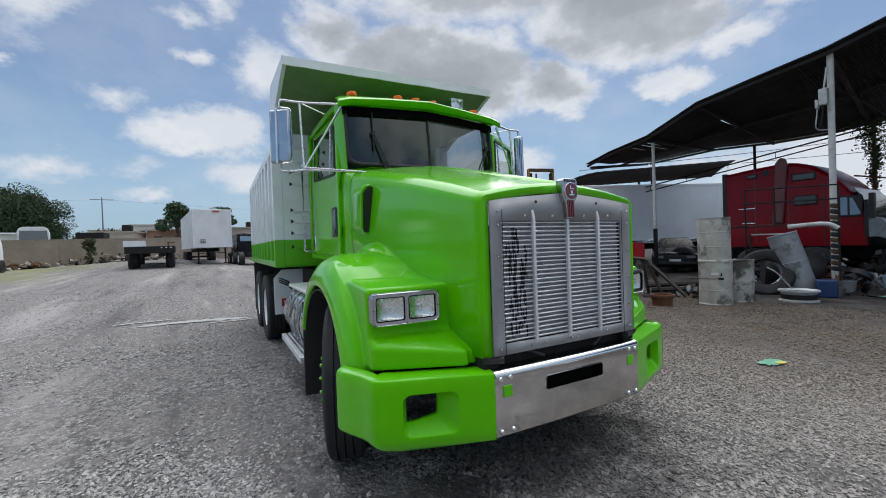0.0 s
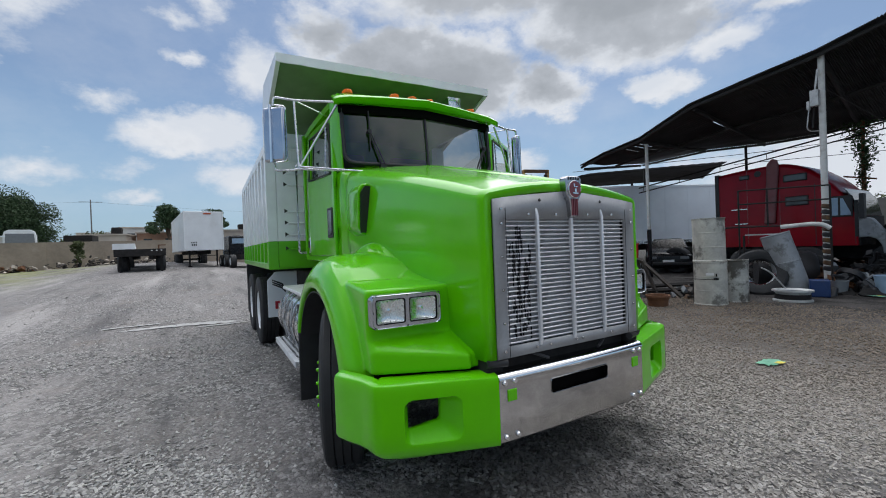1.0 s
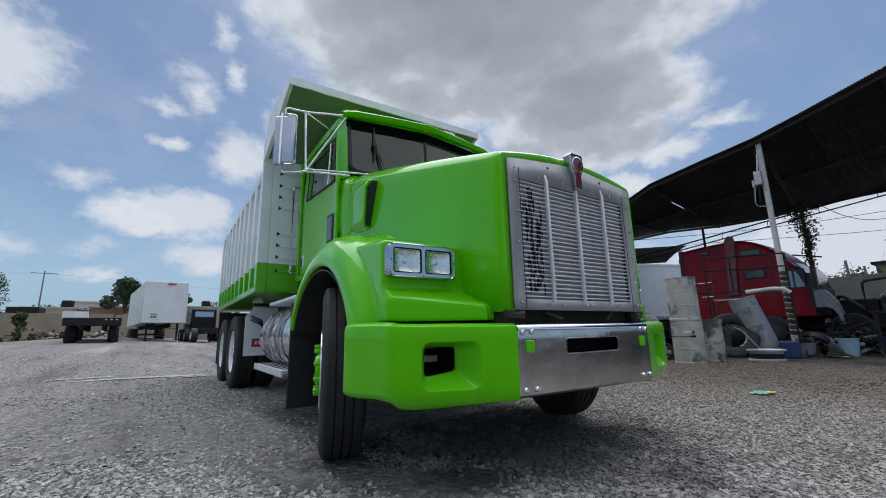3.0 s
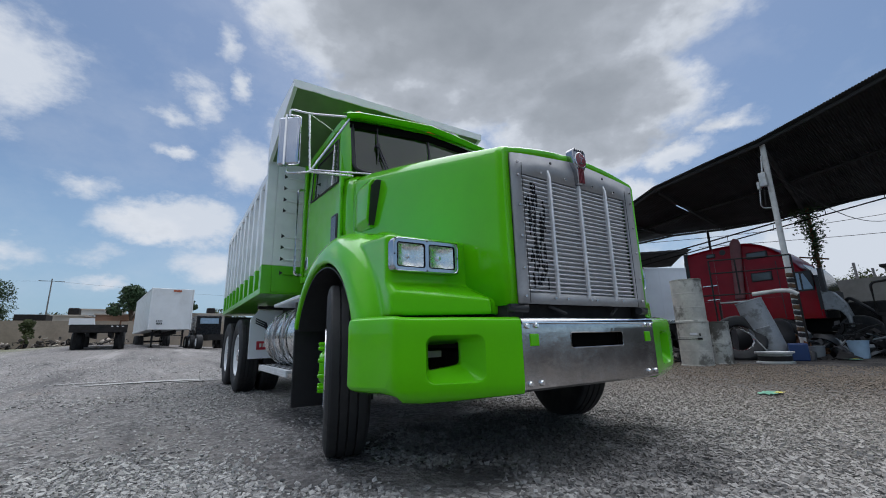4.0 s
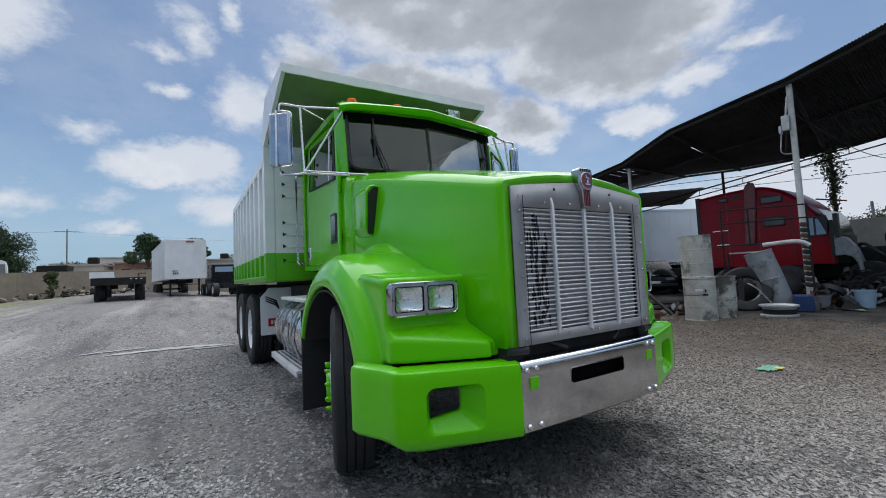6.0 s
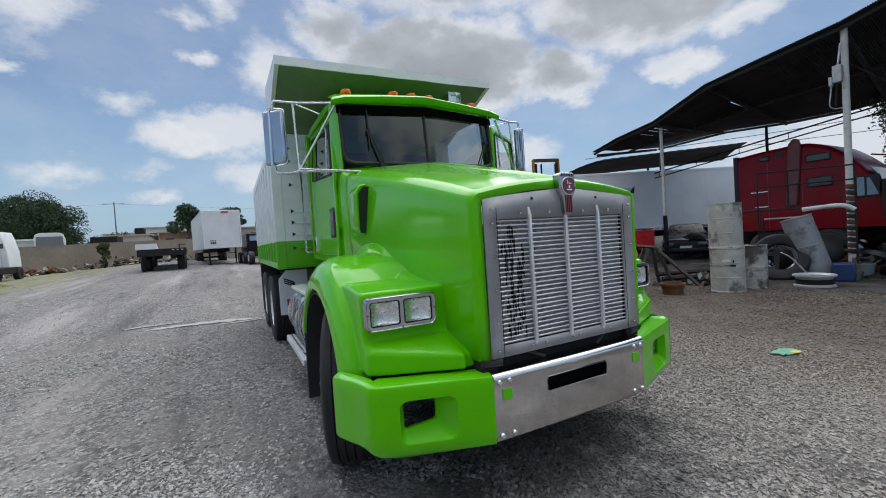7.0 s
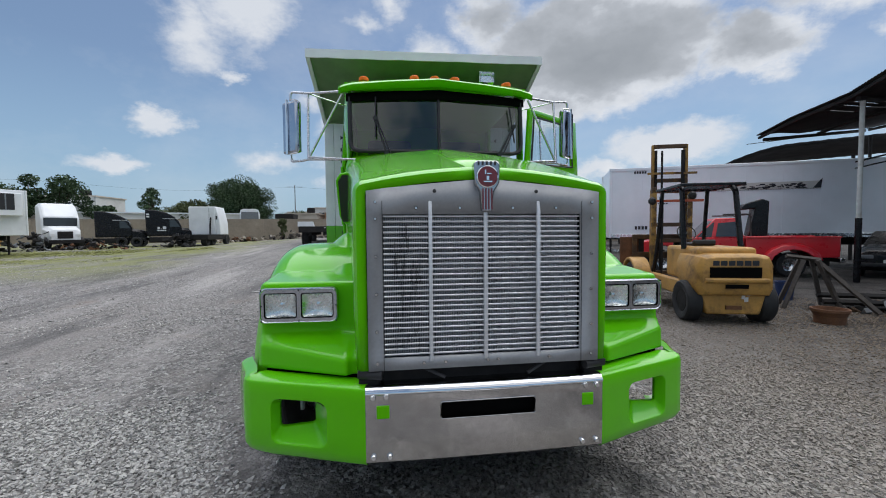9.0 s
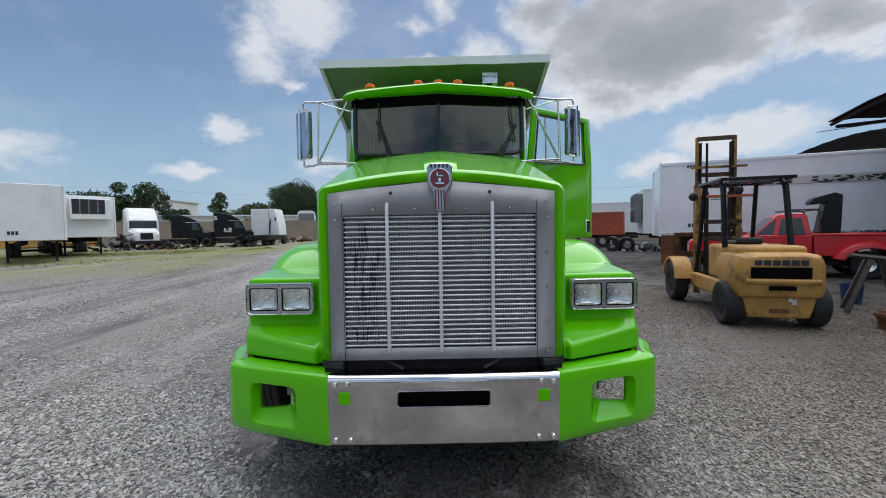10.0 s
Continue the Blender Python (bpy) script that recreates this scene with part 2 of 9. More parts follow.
BLACK = mat("black_plastic", (0.018, 0.018, 0.02), 0.5, grain=0.2, bump=0.1, bump_scale=90)
SLOT = mat("unlit_slot", (0.004, 0.004, 0.004), 0.9, spec=0.05)
GLOSS_BLACK = mat("gloss_black_paint", (0.006, 0.006, 0.008), 0.25, spec=0.3, grain=0.2, grain_scale=2, dirt=0.15, dirt_color=(0.03, 0.03, 0.03))
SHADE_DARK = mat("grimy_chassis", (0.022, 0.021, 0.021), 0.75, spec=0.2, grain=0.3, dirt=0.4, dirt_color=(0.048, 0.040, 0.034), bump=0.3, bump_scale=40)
RUBBER = mat("tyre_rubber", (0.022, 0.0225, 0.024), 0.62, spec=0.35, grain=0.15, grain_scale=5, dirt=0.5, dirt_color=(0.055, 0.053, 0.051), dirt_scale=4, bump=0.12, bump_scale=50)
CORE = mat("radiator_core", (0.03, 0.03, 0.033), 0.7, metal=0.0, grain=0.2, grain_scale=12, dirt=0.4, dirt_color=(0.05, 0.05, 0.05), dirt_scale=5)
ORANGE = mat("amber_lens", (0.95, 0.17, 0.008), 0.5, spec=0.25, grain=0.08)
MAROON = mat("maroon_enamel", (0.16, 0.012, 0.02), 0.3, coat=0.5, grain=0.08)
RED_LABEL = mat("red_decal", (0.45, 0.02, 0.04), 0.45, grain=0.05)
PALE_LABEL = mat("pale_decal", (0.7, 0.7, 0.7), 0.5, grain=0.05)
DARK_LABEL = mat("dark_decal", (0.02, 0.022, 0.03), 0.5, grain=0.1)
RED = mat("red_paint", (0.64, 0.012, 0.022), 0.3, coat=0.5, grain=0.1, grain_scale=2, dirt=0.2, dirt_color=(0.2, 0.03, 0.03))
DUSTY_RED = mat("dusty_red_paint", (0.20, 0.07, 0.075), 0.6, grain=0.15, grain_scale=3, dirt=0.7, dirt_color=(0.20, 0.13, 0.13), dirt_scale=2.5)
DARK_RED = mat("dark_red_paint", (0.25, 0.002, 0.011), 0.38, coat=0.22, spec=0.12, grain=0.14, grain_scale=2, dirt=0.35, dirt_color=(0.12, 0.008, 0.012), dirt_scale=1.6, bump=0.06, bump_scale=4)
ORANGE_RED = mat("faded_orange_red", (0.42, 0.09, 0.04), 0.6, grain=0.15, dirt=0.4, dirt_color=(0.2, 0.09, 0.05))
YELLOW = mat("worn_ochre_paint", (0.50, 0.270, 0.060), 0.45, coat=0.1, grain=0.2, grain_scale=2, fine=0.14, fine_scale=30, dirt=0.9, dirt_color=(0.10, 0.052, 0.022), dirt_scale=3.4, bump=0.10, dirt_from=0.50, dirt_span=0.22)
RUST = mat("rusty_iron", (0.17, 0.075, 0.035), 0.8, grain=0.3, grain_scale=5, fine=0.3, fine_scale=50, dirt=0.5, dirt_color=(0.06, 0.035, 0.025), bump=0.3)
OLD_MAST = mat("scraped_mast_paint", (0.42, 0.235, 0.05), 0.55, grain=0.25, grain_scale=3, fine=0.2, fine_scale=30, dirt=0.92, dirt_color=(0.075, 0.04, 0.022), dirt_scale=3.0, dirt_from=0.46, dirt_span=0.10, bump=0.15)
MAST = mat("greasy_mast_steel", (0.075, 0.042, 0.022), 0.6, metal=0.1, grain=0.3, dirt=0.8, dirt_color=(0.26, 0.13, 0.03), dirt_scale=4, bump=0.2)
GALV = mat("galvanised_sheet", (0.52, 0.53, 0.53), 0.45, metal=0.35, grain=0.18, grain_scale=4, fine=0.1, fine_scale=25, dirt=0.85, dirt_color=(0.15, 0.14, 0.12), dirt_scale=4.5, bump=0.06)
DRUM = mat("stained_galvanised_drum", (0.52, 0.51, 0.46), 0.5, metal=0.25, grain=0.22, grain_scale=4, fine=0.15, fine_scale=25, dirt=0.85, dirt_color=(0.12, 0.115, 0.10), dirt_scale=2.4, bump=0.25, bump_scale=5, dirt_from=0.53, dirt_span=0.09)
STAINED_DRUM = mat("oil_stained_drum", (0.50, 0.495, 0.455), 0.5, metal=0.25, grain=0.22, grain_scale=4, fine=0.15, fine_scale=25, dirt=0.94, dirt_color=(0.085, 0.078, 0.065), dirt_scale=2.4, bump=0.25, bump_scale=5, dirt_from=0.45, dirt_span=0.09)
ROOF = mat("black_corrugated_sheet", (0.028, 0.027, 0.028), 0.8, grain=0.3, grain_scale=0.8, dirt=0.3, dirt_color=(0.06, 0.055, 0.05))
WALL = mat("weathered_block_wall", (0.36, 0.30, 0.235), 0.9, grain=0.18, grain_scale=0.5, fine=0.15, fine_scale=5, dirt=0.5, dirt_color=(0.22, 0.17, 0.13), dirt_scale=0.6, bump=0.4, bump_scale=6)
PLASTER = mat("faded_plaster", (0.50, 0.44, 0.38), 0.9, grain=0.15, grain_scale=0.4, dirt=0.4, dirt_color=(0.3, 0.24, 0.2), dirt_scale=0.5)
WHITEWASH = mat("whitewash", (0.66, 0.66, 0.64), 0.9, grain=0.1, grain_scale=0.4, dirt=0.4, dirt_color=(0.4, 0.38, 0.34), dirt_scale=0.6)
WOOD = mat("grey_timber", (0.075, 0.065, 0.058), 0.8, grain=0.3, fine=0.3, fine_scale=30)
BARK = mat("bark", (0.09, 0.065, 0.045), 0.9, grain=0.3, bump=0.5, bump_scale=12)
LEAF = mat("leaves", (0.058, 0.098, 0.045), 0.6, grain=0.45, grain_scale=0.8, fine=0.4, fine_scale=5, spec=0.2)
LEAF_DRY = mat("olive_leaves", (0.105, 0.125, 0.055), 0.6, grain=0.4, grain_scale=0.8, fine=0.4, fine_scale=5, spec=0.2)
BLUE = mat("blue_plastic", (0.012, 0.036, 0.125), 0.45, grain=0.15, dirt=0.3)
PALE_BLUE = mat("pale_blue_plastic_and_sheen", (0.30, 0.42, 0.55), 0.45, grain=0.1, dirt=0.3)
GREY_PLASTIC = mat("grey_plastic", (0.17, 0.185, 0.20), 0.5, grain=0.12, dirt=0.3, dirt_color=(0.1, 0.1, 0.1))
LITTER_GREEN = mat("mint_plastic_film", (0.16, 0.40, 0.27), 0.4, grain=0.15)
LITTER_YELLOW = mat("yellow_card", (0.6, 0.5, 0.08), 0.6, grain=0.15)
UPHOLSTERY = mat("grey_upholstery", (0.10, 0.10, 0.11), 0.85, grain=0.15, bump=0.2)
GLASS = glass("tinted_window_glass", (0.55, 0.6, 0.6), clear=0.6, shine=0.11)
DOOR_GLASS = glass("door_window_glass", (0.45, 0.5, 0.52), clear=0.35, shine=0.32)
CLEAR_GLASS = glass("clear_window_glass", (0.85, 0.93, 0.92), clear=0.95)
LENS = glass("headlight_glass", (0.95, 0.97, 0.97), rough=0.10, clear=0.95)
DARK_GLASS = mat("dark_window_glass", (0.03, 0.035, 0.04), 0.08, grain=0.1, spec=0.8)
BEZEL = mat("tarnished_bezel_chrome", (0.50, 0.52, 0.56), 0.14, metal=1.0, grain=0.10, grain_scale=9, dirt=0.3, dirt_color=(0.22, 0.22, 0.24), dirt_scale=18)
LAMP_BOWL = mat("lamp_bowl", (0.90, 0.90, 0.89), 0.26, metal=1.0, grain=0.10, grain_scale=18, bump=0.12, bump_scale=30, bump_dist=0.006)
MIRROR = mat("mirror_silver", (0.8, 0.83, 0.86), 0.03, metal=1.0, grain=0.01)


# ---- mesh helpers ----
def box(bm, x0, x1, y0, y1, z0, z1):
    v = [bm.verts.new((x, y, z)) for x in (x0, x1) for y in (y0, y1) for z in (z0, z1)]
    for f in ((0, 1, 3, 2), (4, 6, 7, 5), (0, 4, 5, 1), (2, 3, 7, 6), (0, 2, 6, 4), (1, 5, 7, 3)):
        bm.faces.new([v[i] for i in f])
    return bm


def boxes(*many):
    bm = bmesh.new()
    for b in many:
        box(bm, *b)
    return bm


def prism(bm, poly, axis, a, b):
    """A flat outline drawn in the two other axes, pushed out along axis from a to b."""
    def at(p, d):
        return {"x": (d, p[0], p[1]), "y": (p[0], d, p[1]), "z": (p[0], p[1], d)}[axis]
    lo, hi = [bm.verts.new(at(p, a)) for p in poly], [bm.verts.new(at(p, b)) for p in poly]
    bm.faces.new(lo), bm.faces.new(hi[::-1])
    for i in range(len(poly)):
        j = (i + 1) % len(poly)
        bm.faces.new((lo[i], hi[i], hi[j], lo[j]))
    return bm


def frame_of(d):
    d = Vector(d).normalized()
    a = d.cross(Vector((0, 0, 1)))
    if a.length < 1e-3:
        a = Vector((1, 0, 0))
    a.normalize()
    return a, d.cross(a).normalized()


def tube(bm, pts, r, seg=8, r1=None):
    """A round bar through points."""
    pts = [Vector(p) for p in pts]
    rings = []
    for i, p in enumerate(pts):
        d = pts[min(i + 1, len(pts) - 1)] - pts[max(i - 1, 0)]
        a, b = frame_of(d)
        k = r if r1 is None else r + (r1 - r) * i / (len(pts) - 1)
        rings.append([bm.verts.new(p + k * (math.cos(2 * math.pi * j / seg) * a + math.sin(2 * math.pi * j / seg) * b)) for j in range(seg)])
    for q, s in zip(rings, rings[1:]):
        for j in range(seg):
            bm.faces.new((q[j], q[(j + 1) % seg], s[(j + 1) % seg], s[j]))
    bm.faces.new(rings[0]), bm.faces.new(rings[-1][::-1])
    return bm


def bend(pts, k=0.3, n=4):
    """Rounds the corners of a line of points."""
    pts = [Vector(p) for p in pts]
    out = [pts[0]]
    for a, b, c in zip(pts, pts[1:], pts[2:]):
        d = min(k, (b - a).length * 0.45, (c - b).length * 0.45)
        p, q = b + (a - b).normalized() * d, b + (c - b).normalized() * d
        for i in range(n + 1):
            t = i / n
            out.append((1 - t) ** 2 * p + 2 * t * (1 - t) * b + t * t * q)
    return out + [pts[-1]]


def lathe(bm, prof, seg=32, m=Matrix(), closed=False):
    """Turns a profile of (radius, height) round the z axis of m."""
    rings = []
    for r, h in prof:
        rings.append([bm.verts.new(m @ Vector((r * math.cos(2 * math.pi * j / seg), r * math.sin(2 * math.pi * j / seg), h))) for j in range(seg)])
    pairs = list(zip(rings, rings[1:]))
    if closed:
        pairs.append((rings[-1], rings[0]))
    for q, s in pairs:
        for j in range(seg):
            bm.faces.new((q[j], q[(j + 1) % seg], s[(j + 1) % seg], s[j]))
    if not closed:
        if prof[0][0] > 1e-4:
            bm.faces.new(rings[0][::-1])
        if prof[-1][0] > 1e-4:
            bm.faces.new(rings[-1])
    return bm


def loft(bm, rings, ring_closed=True, caps=True):
    vs = [[bm.verts.new(p) for p in r] for r in rings]
    for q, s in zip(vs, vs[1:]):
        n = len(q)
        for j in range(n if ring_closed else n - 1):
            bm.faces.new((q[j], q[(j + 1) % n], s[(j + 1) % n], s[j]))
    if caps and ring_closed:
        bm.faces.new(vs[0][::-1]), bm.faces.new(vs[-1])
    return bm


def thing(name, m=Matrix(), label="", category="", group="", kind=""):
    ob = new(name)
    ob.empty_display_size = 0.2
    ob.matrix_basis = m
    return tagged(ob, label, category, group, kind)


def made(name, bm, material, bevel=0.0, seg=2, angle=32):
    bmesh.ops.recalc_face_normals(bm, faces=bm.faces)
    me = bpy.data.meshes.new(name)
    bm.to_mesh(me)
    bm.free()
    me.polygons.foreach_set("use_smooth", [True] * len(me.polygons))
    me.set_sharp_from_angle(angle=radians(angle))
    me.materials.append(material)
    ob = new(name, me)
    if bevel:
        b = ob.modifiers.new("edge", "BEVEL")
        b.width, b.segments, b.limit_method, b.angle_limit = bevel, seg, "ANGLE", radians(30)
        b.harden_normals = False
    return ob


def part(name, bm, material, parent, label="", bevel=0.0, seg=2, angle=32):
    ob = made(name, bm, material, bevel, seg, angle)
    ob.parent = parent
    return tagged(ob, label)


def again(ob, m):
    """One more of a part, on the same mesh, under the same parent."""
    o = ob.copy()
    scene.collection.objects.link(o)
    o.matrix_basis = m
    for c in ob.children:
        k = c.copy()
        scene.collection.objects.link(k)
        k.parent = o
    return o


def grid_plate(bm, cols, rows, holes=(), at=None):
    """A sheet of cells, cols by rows, with some left out; at(c, r) gives the place."""
    v = {(i, j): bm.verts.new(at(cols[i], rows[j])) for i in range(len(cols)) for j in range(len(rows))}
    for i in range(len(cols) - 1):
        for j in range(len(rows) - 1):
            if (i, j) not in holes:
                bm.faces.new((v[i, j], v[i + 1, j], v[i + 1, j + 1], v[i, j + 1]))
    return v


def ground_height(x, y):
    across = min(1.0, max(0.0, (10.0 - x) / 14.0)) * (1.0 - 0.58 * min(1.0, max(0.0, (-2.0 - x) / 12.0)))
    rise = 0.029 * max(0.0, y - 8.0) * across
    return min(0.9, rise)

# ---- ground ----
def damp_shade_mask(n, l, place):
    """Oily, damp soil and the lorry's painted shadow round its nose: one ragged patch on the yard."""
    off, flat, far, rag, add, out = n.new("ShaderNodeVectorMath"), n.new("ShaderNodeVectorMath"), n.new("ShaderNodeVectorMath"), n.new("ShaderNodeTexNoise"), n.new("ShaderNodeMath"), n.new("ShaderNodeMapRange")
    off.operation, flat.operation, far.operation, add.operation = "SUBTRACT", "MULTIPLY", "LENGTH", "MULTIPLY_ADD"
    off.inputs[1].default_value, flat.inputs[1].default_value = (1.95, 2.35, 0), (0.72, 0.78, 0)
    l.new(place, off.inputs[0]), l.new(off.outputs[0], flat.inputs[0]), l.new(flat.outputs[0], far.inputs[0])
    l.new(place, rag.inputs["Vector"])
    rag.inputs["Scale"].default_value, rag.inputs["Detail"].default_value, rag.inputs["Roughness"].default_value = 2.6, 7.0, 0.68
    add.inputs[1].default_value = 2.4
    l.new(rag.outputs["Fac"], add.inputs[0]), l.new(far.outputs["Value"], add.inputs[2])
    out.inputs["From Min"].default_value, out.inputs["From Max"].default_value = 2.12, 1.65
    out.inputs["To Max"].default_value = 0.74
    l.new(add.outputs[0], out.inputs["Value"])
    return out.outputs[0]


def ground_material():
    m = bpy.data.materials.new("grey_gravel")
    m.use_nodes = True
    n, l = m.node_tree.nodes, m.node_tree.links
    b = n["Principled BSDF"]
    tc = n.new("ShaderNodeTexCoord")

    def tex(kind, scale, **kw):
        t = n.new(kind)
        t.inputs["Scale"].default_value = scale
        for k, v in kw.items():
            t.inputs[k].default_value = v
        l.new(tc.outputs["Object"], t.inputs["Vector"])
        return t

    def ramp(fac, lo, hi, a=0.0, c=1.0):
        r = n.new("ShaderNodeMapRange")
        r.inputs["From Min"].default_value, r.inputs["From Max"].default_value = lo, hi
        r.inputs["To Min"].default_value, r.inputs["To Max"].default_value = a, c
        l.new(fac, r.inputs["Value"])
        return r.outputs[0]

    def mix(fac, a, c):
        x = n.new("ShaderNodeMix")
        x.data_type = "RGBA"
        l.new(fac, x.inputs["Factor"])
        for v, s in ((a, x.inputs[6]), (c, x.inputs[7])):
            if isinstance(v, tuple):
                s.default_value = (*v, 1)
            else:
                l.new(v, s)
        return x.outputs[2]

    cells = tex("ShaderNodeTexVoronoi", 27.0, Randomness=1.0)
    small = tex("ShaderNodeTexVoronoi", 70.0, Randomness=1.0)
    gaps = tex("ShaderNodeTexVoronoi", 27.0, Randomness=1.0)
    gaps.feature = "DISTANCE_TO_EDGE"
    bw = n.new("ShaderNodeRGBToBW")
    l.new(cells.outputs["Color"], bw.inputs[0])
    broad = tex("ShaderNodeTexNoise", 0.42, Detail=10.0, Roughness=0.70)
    mid = tex("ShaderNodeTexNoise", 2.2, Detail=8.0, Roughness=0.65)
    grit = tex("ShaderNodeTexNoise", 30.0, Detail=5.0, Roughness=0.7)
    stone = mix(ramp(bw.outputs[0], 0.22, 0.8), (0.115, 0.11, 0.107), (0.43, 0.415, 0.40))
    stone = mix(ramp(gaps.outputs["Distance"], 0.0, 0.10, 0.85, 0.0), stone, (0.060, 0.058, 0.057))
    # bare packed soil between drifts of stone, warmer in places
    soil_tone = mix(ramp(grit.outputs["Fac"], 0.35, 0.68), (0.150, 0.140, 0.135), (0.35, 0.330, 0.315))
    soil_tone = mix(ramp(tex("ShaderNodeTexNoise", 0.9, Detail=6.0, Roughness=0.6).outputs["Fac"], 0.55, 0.72, 0.0, 0.5), soil_tone, (0.25, 0.185, 0.14))
    stone = mix(ramp(mid.outputs["Fac"], 0.44, 0.62, 0.0, 0.62), stone, soil_tone)
    stone = mix(ramp(broad.outputs["Fac"], 0.47, 0.60, 0.0, 0.85), stone, soil_tone)
    # wheel tracks: long pale and dark streaks along the yard
    track = n.new("ShaderNodeTexNoise")
    turn = n.new("ShaderNodeMapping")
    turn.inputs["Rotation"].default_value, turn.inputs["Scale"].default_value = (0, 0, radians(-8)), (0.75, 0.11, 1)
    l.new(tc.outputs["Object"], turn.inputs["Vector"]), l.new(turn.outputs[0], track.inputs["Vector"])
    track.inputs["Scale"].default_value, track.inputs["Detail"].default_value, track.inputs["Roughness"].default_value = 1.0, 9.0, 0.66
    stone = mix(ramp(track.outputs["Fac"], 0.54, 0.66, 0.0, 0.55), stone, (0.45, 0.425, 0.41))
    stone = mix(ramp(track.outputs["Fac"], 0.47, 0.37, 0.0, 0.75), stone, (0.095, 0.091, 0.092))
    # thin moss and grass on the open far side
    place = n.new("ShaderNodeSeparateXYZ")
    l.new(tc.outputs["Object"], place.inputs[0])
    far_side = n.new("ShaderNodeMath")
    far_side.operation = "MULTIPLY"
    l.new(ramp(place.outputs[0], -5.5, -10.0), far_side.inputs[0]), l.new(ramp(place.outputs[1], 12.0, 17.0), far_side.inputs[1])
    moss = n.new("ShaderNodeMath")
    moss.operation = "MULTIPLY"
    l.new(far_side.outputs[0], moss.inputs[0])
    l.new(ramp(tex("ShaderNodeTexNoise", 0.22, Detail=9.0, Roughness=0.66).outputs["Fac"], 0.40, 0.54, 0.0, 0.9), moss.inputs[1])
    stone = mix(moss.outputs[0], stone, (0.22, 0.235, 0.085))
    # dark oily soil in front of the shed, with the shed's shade painted in
    sep, soil_shade = n.new("ShaderNodeSeparateXYZ"), n.new("ShaderNodeMath")
    l.new(tc.outputs["Object"], sep.inputs[0])
    soil_shade.operation = "MULTIPLY_ADD"
    soil_shade.inputs[1].default_value = 5.0
    l.new(mid.outputs["Fac"], soil_shade.inputs[0]), l.new(sep.outputs[0], soil_shade.inputs[2])
    stone = mix(ramp(soil_shade.outputs[0], 5.2, 8.5, 0.0, 0.72), stone, (0.115, 0.099, 0.084))
    stone = mix(ramp(soil_shade.outputs[0], 9.5, 12.0, 0.0, 0.85), stone, (0.062, 0.058, 0.055))
    oil = tex("ShaderNodeTexNoise", 0.8, Detail=5.0, Roughness=0.5)
    stone = mix(ramp(oil.outputs["Fac"], 0.64, 0.74, 0.0, 0.75), stone, (0.07, 0.067, 0.066))
    # blotches of spilt oil among the scrap
    spill, near_shed = tex("ShaderNodeTexNoise", 1.3, Detail=7.0, Roughness=0.6), n.new("ShaderNodeMath")
    near_shed.operation = "MULTIPLY"
    l.new(ramp(spill.outputs["Fac"], 0.44, 0.56, 0.0, 0.85), near_shed.inputs[0]), l.new(ramp(soil_shade.outputs[0], 9.0, 11.0), near_shed.inputs[1])
    stone = mix(near_shed.outputs[0], stone, (0.030, 0.028, 0.027))
    # damp soil and the shadow under the nose, darkened into the colour
    damp_shade = damp_shade_mask(n, l, tc.outputs["Object"])
    stone = mix(damp_shade, stone, (0.040, 0.039, 0.039))
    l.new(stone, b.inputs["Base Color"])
    l.new(ramp(oil.outputs["Fac"], 0.55, 0.75, 0.92, 0.6), b.inputs["Roughness"])
    b.inputs["Specular IOR Level"].default_value = 0.25
    h = n.new("ShaderNodeMath")
    h.operation = "ADD"
    l.new(ramp(cells.outputs["Distance"], 0.0, 0.6, 1.0, 0.0), h.inputs[0])
    l.new(ramp(small.outputs["Distance"], 0.0, 0.6, 0.45, 0.0), h.inputs[1])
    bp = n.new("ShaderNodeBump")
    bp.inputs["Strength"].default_value, bp.inputs["Distance"].default_value = 0.9, 0.016
    l.new(h.outputs[0], bp.inputs["Height"])
    l.new(bp.outputs[0], b.inputs["Normal"])
    return m


GRAVEL = ground_material()


def build_ground():
    bm = bmesh.new()
    xs = sorted({round(v, 2) for v in [*np.linspace(-90, 90, 61), *np.linspace(-8, 16, 41), -1500, -600, -250, 250, 600, 1500]})
    ys = sorted({round(v, 2) for v in [*np.linspace(-60, 120, 61), *np.linspace(-4, 16, 31), -1500, -500, 260, 600, 1500]})
    vs = [[bm.verts.new((x, y, ground_height(x, y) + (0.012 * noise.noise((x * 0.5, y * 0.5, 3.0)) if abs(x) < 40 and abs(y) < 60 else 0))) for y in ys] for x in xs]
    for i in range(len(xs) - 1):
        for j in range(len(ys) - 1):
            bm.faces.new((vs[i][j], vs[i + 1][j], vs[i + 1][j + 1], vs[i][j + 1]))
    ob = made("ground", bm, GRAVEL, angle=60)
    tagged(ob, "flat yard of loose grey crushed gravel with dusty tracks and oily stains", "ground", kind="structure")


build_ground()
STONE = mat("loose_stone", (0.20, 0.197, 0.195), 0.85, grain=0.2, grain_scale=3, fine=0.25, fine_scale=60, spec=0.25)


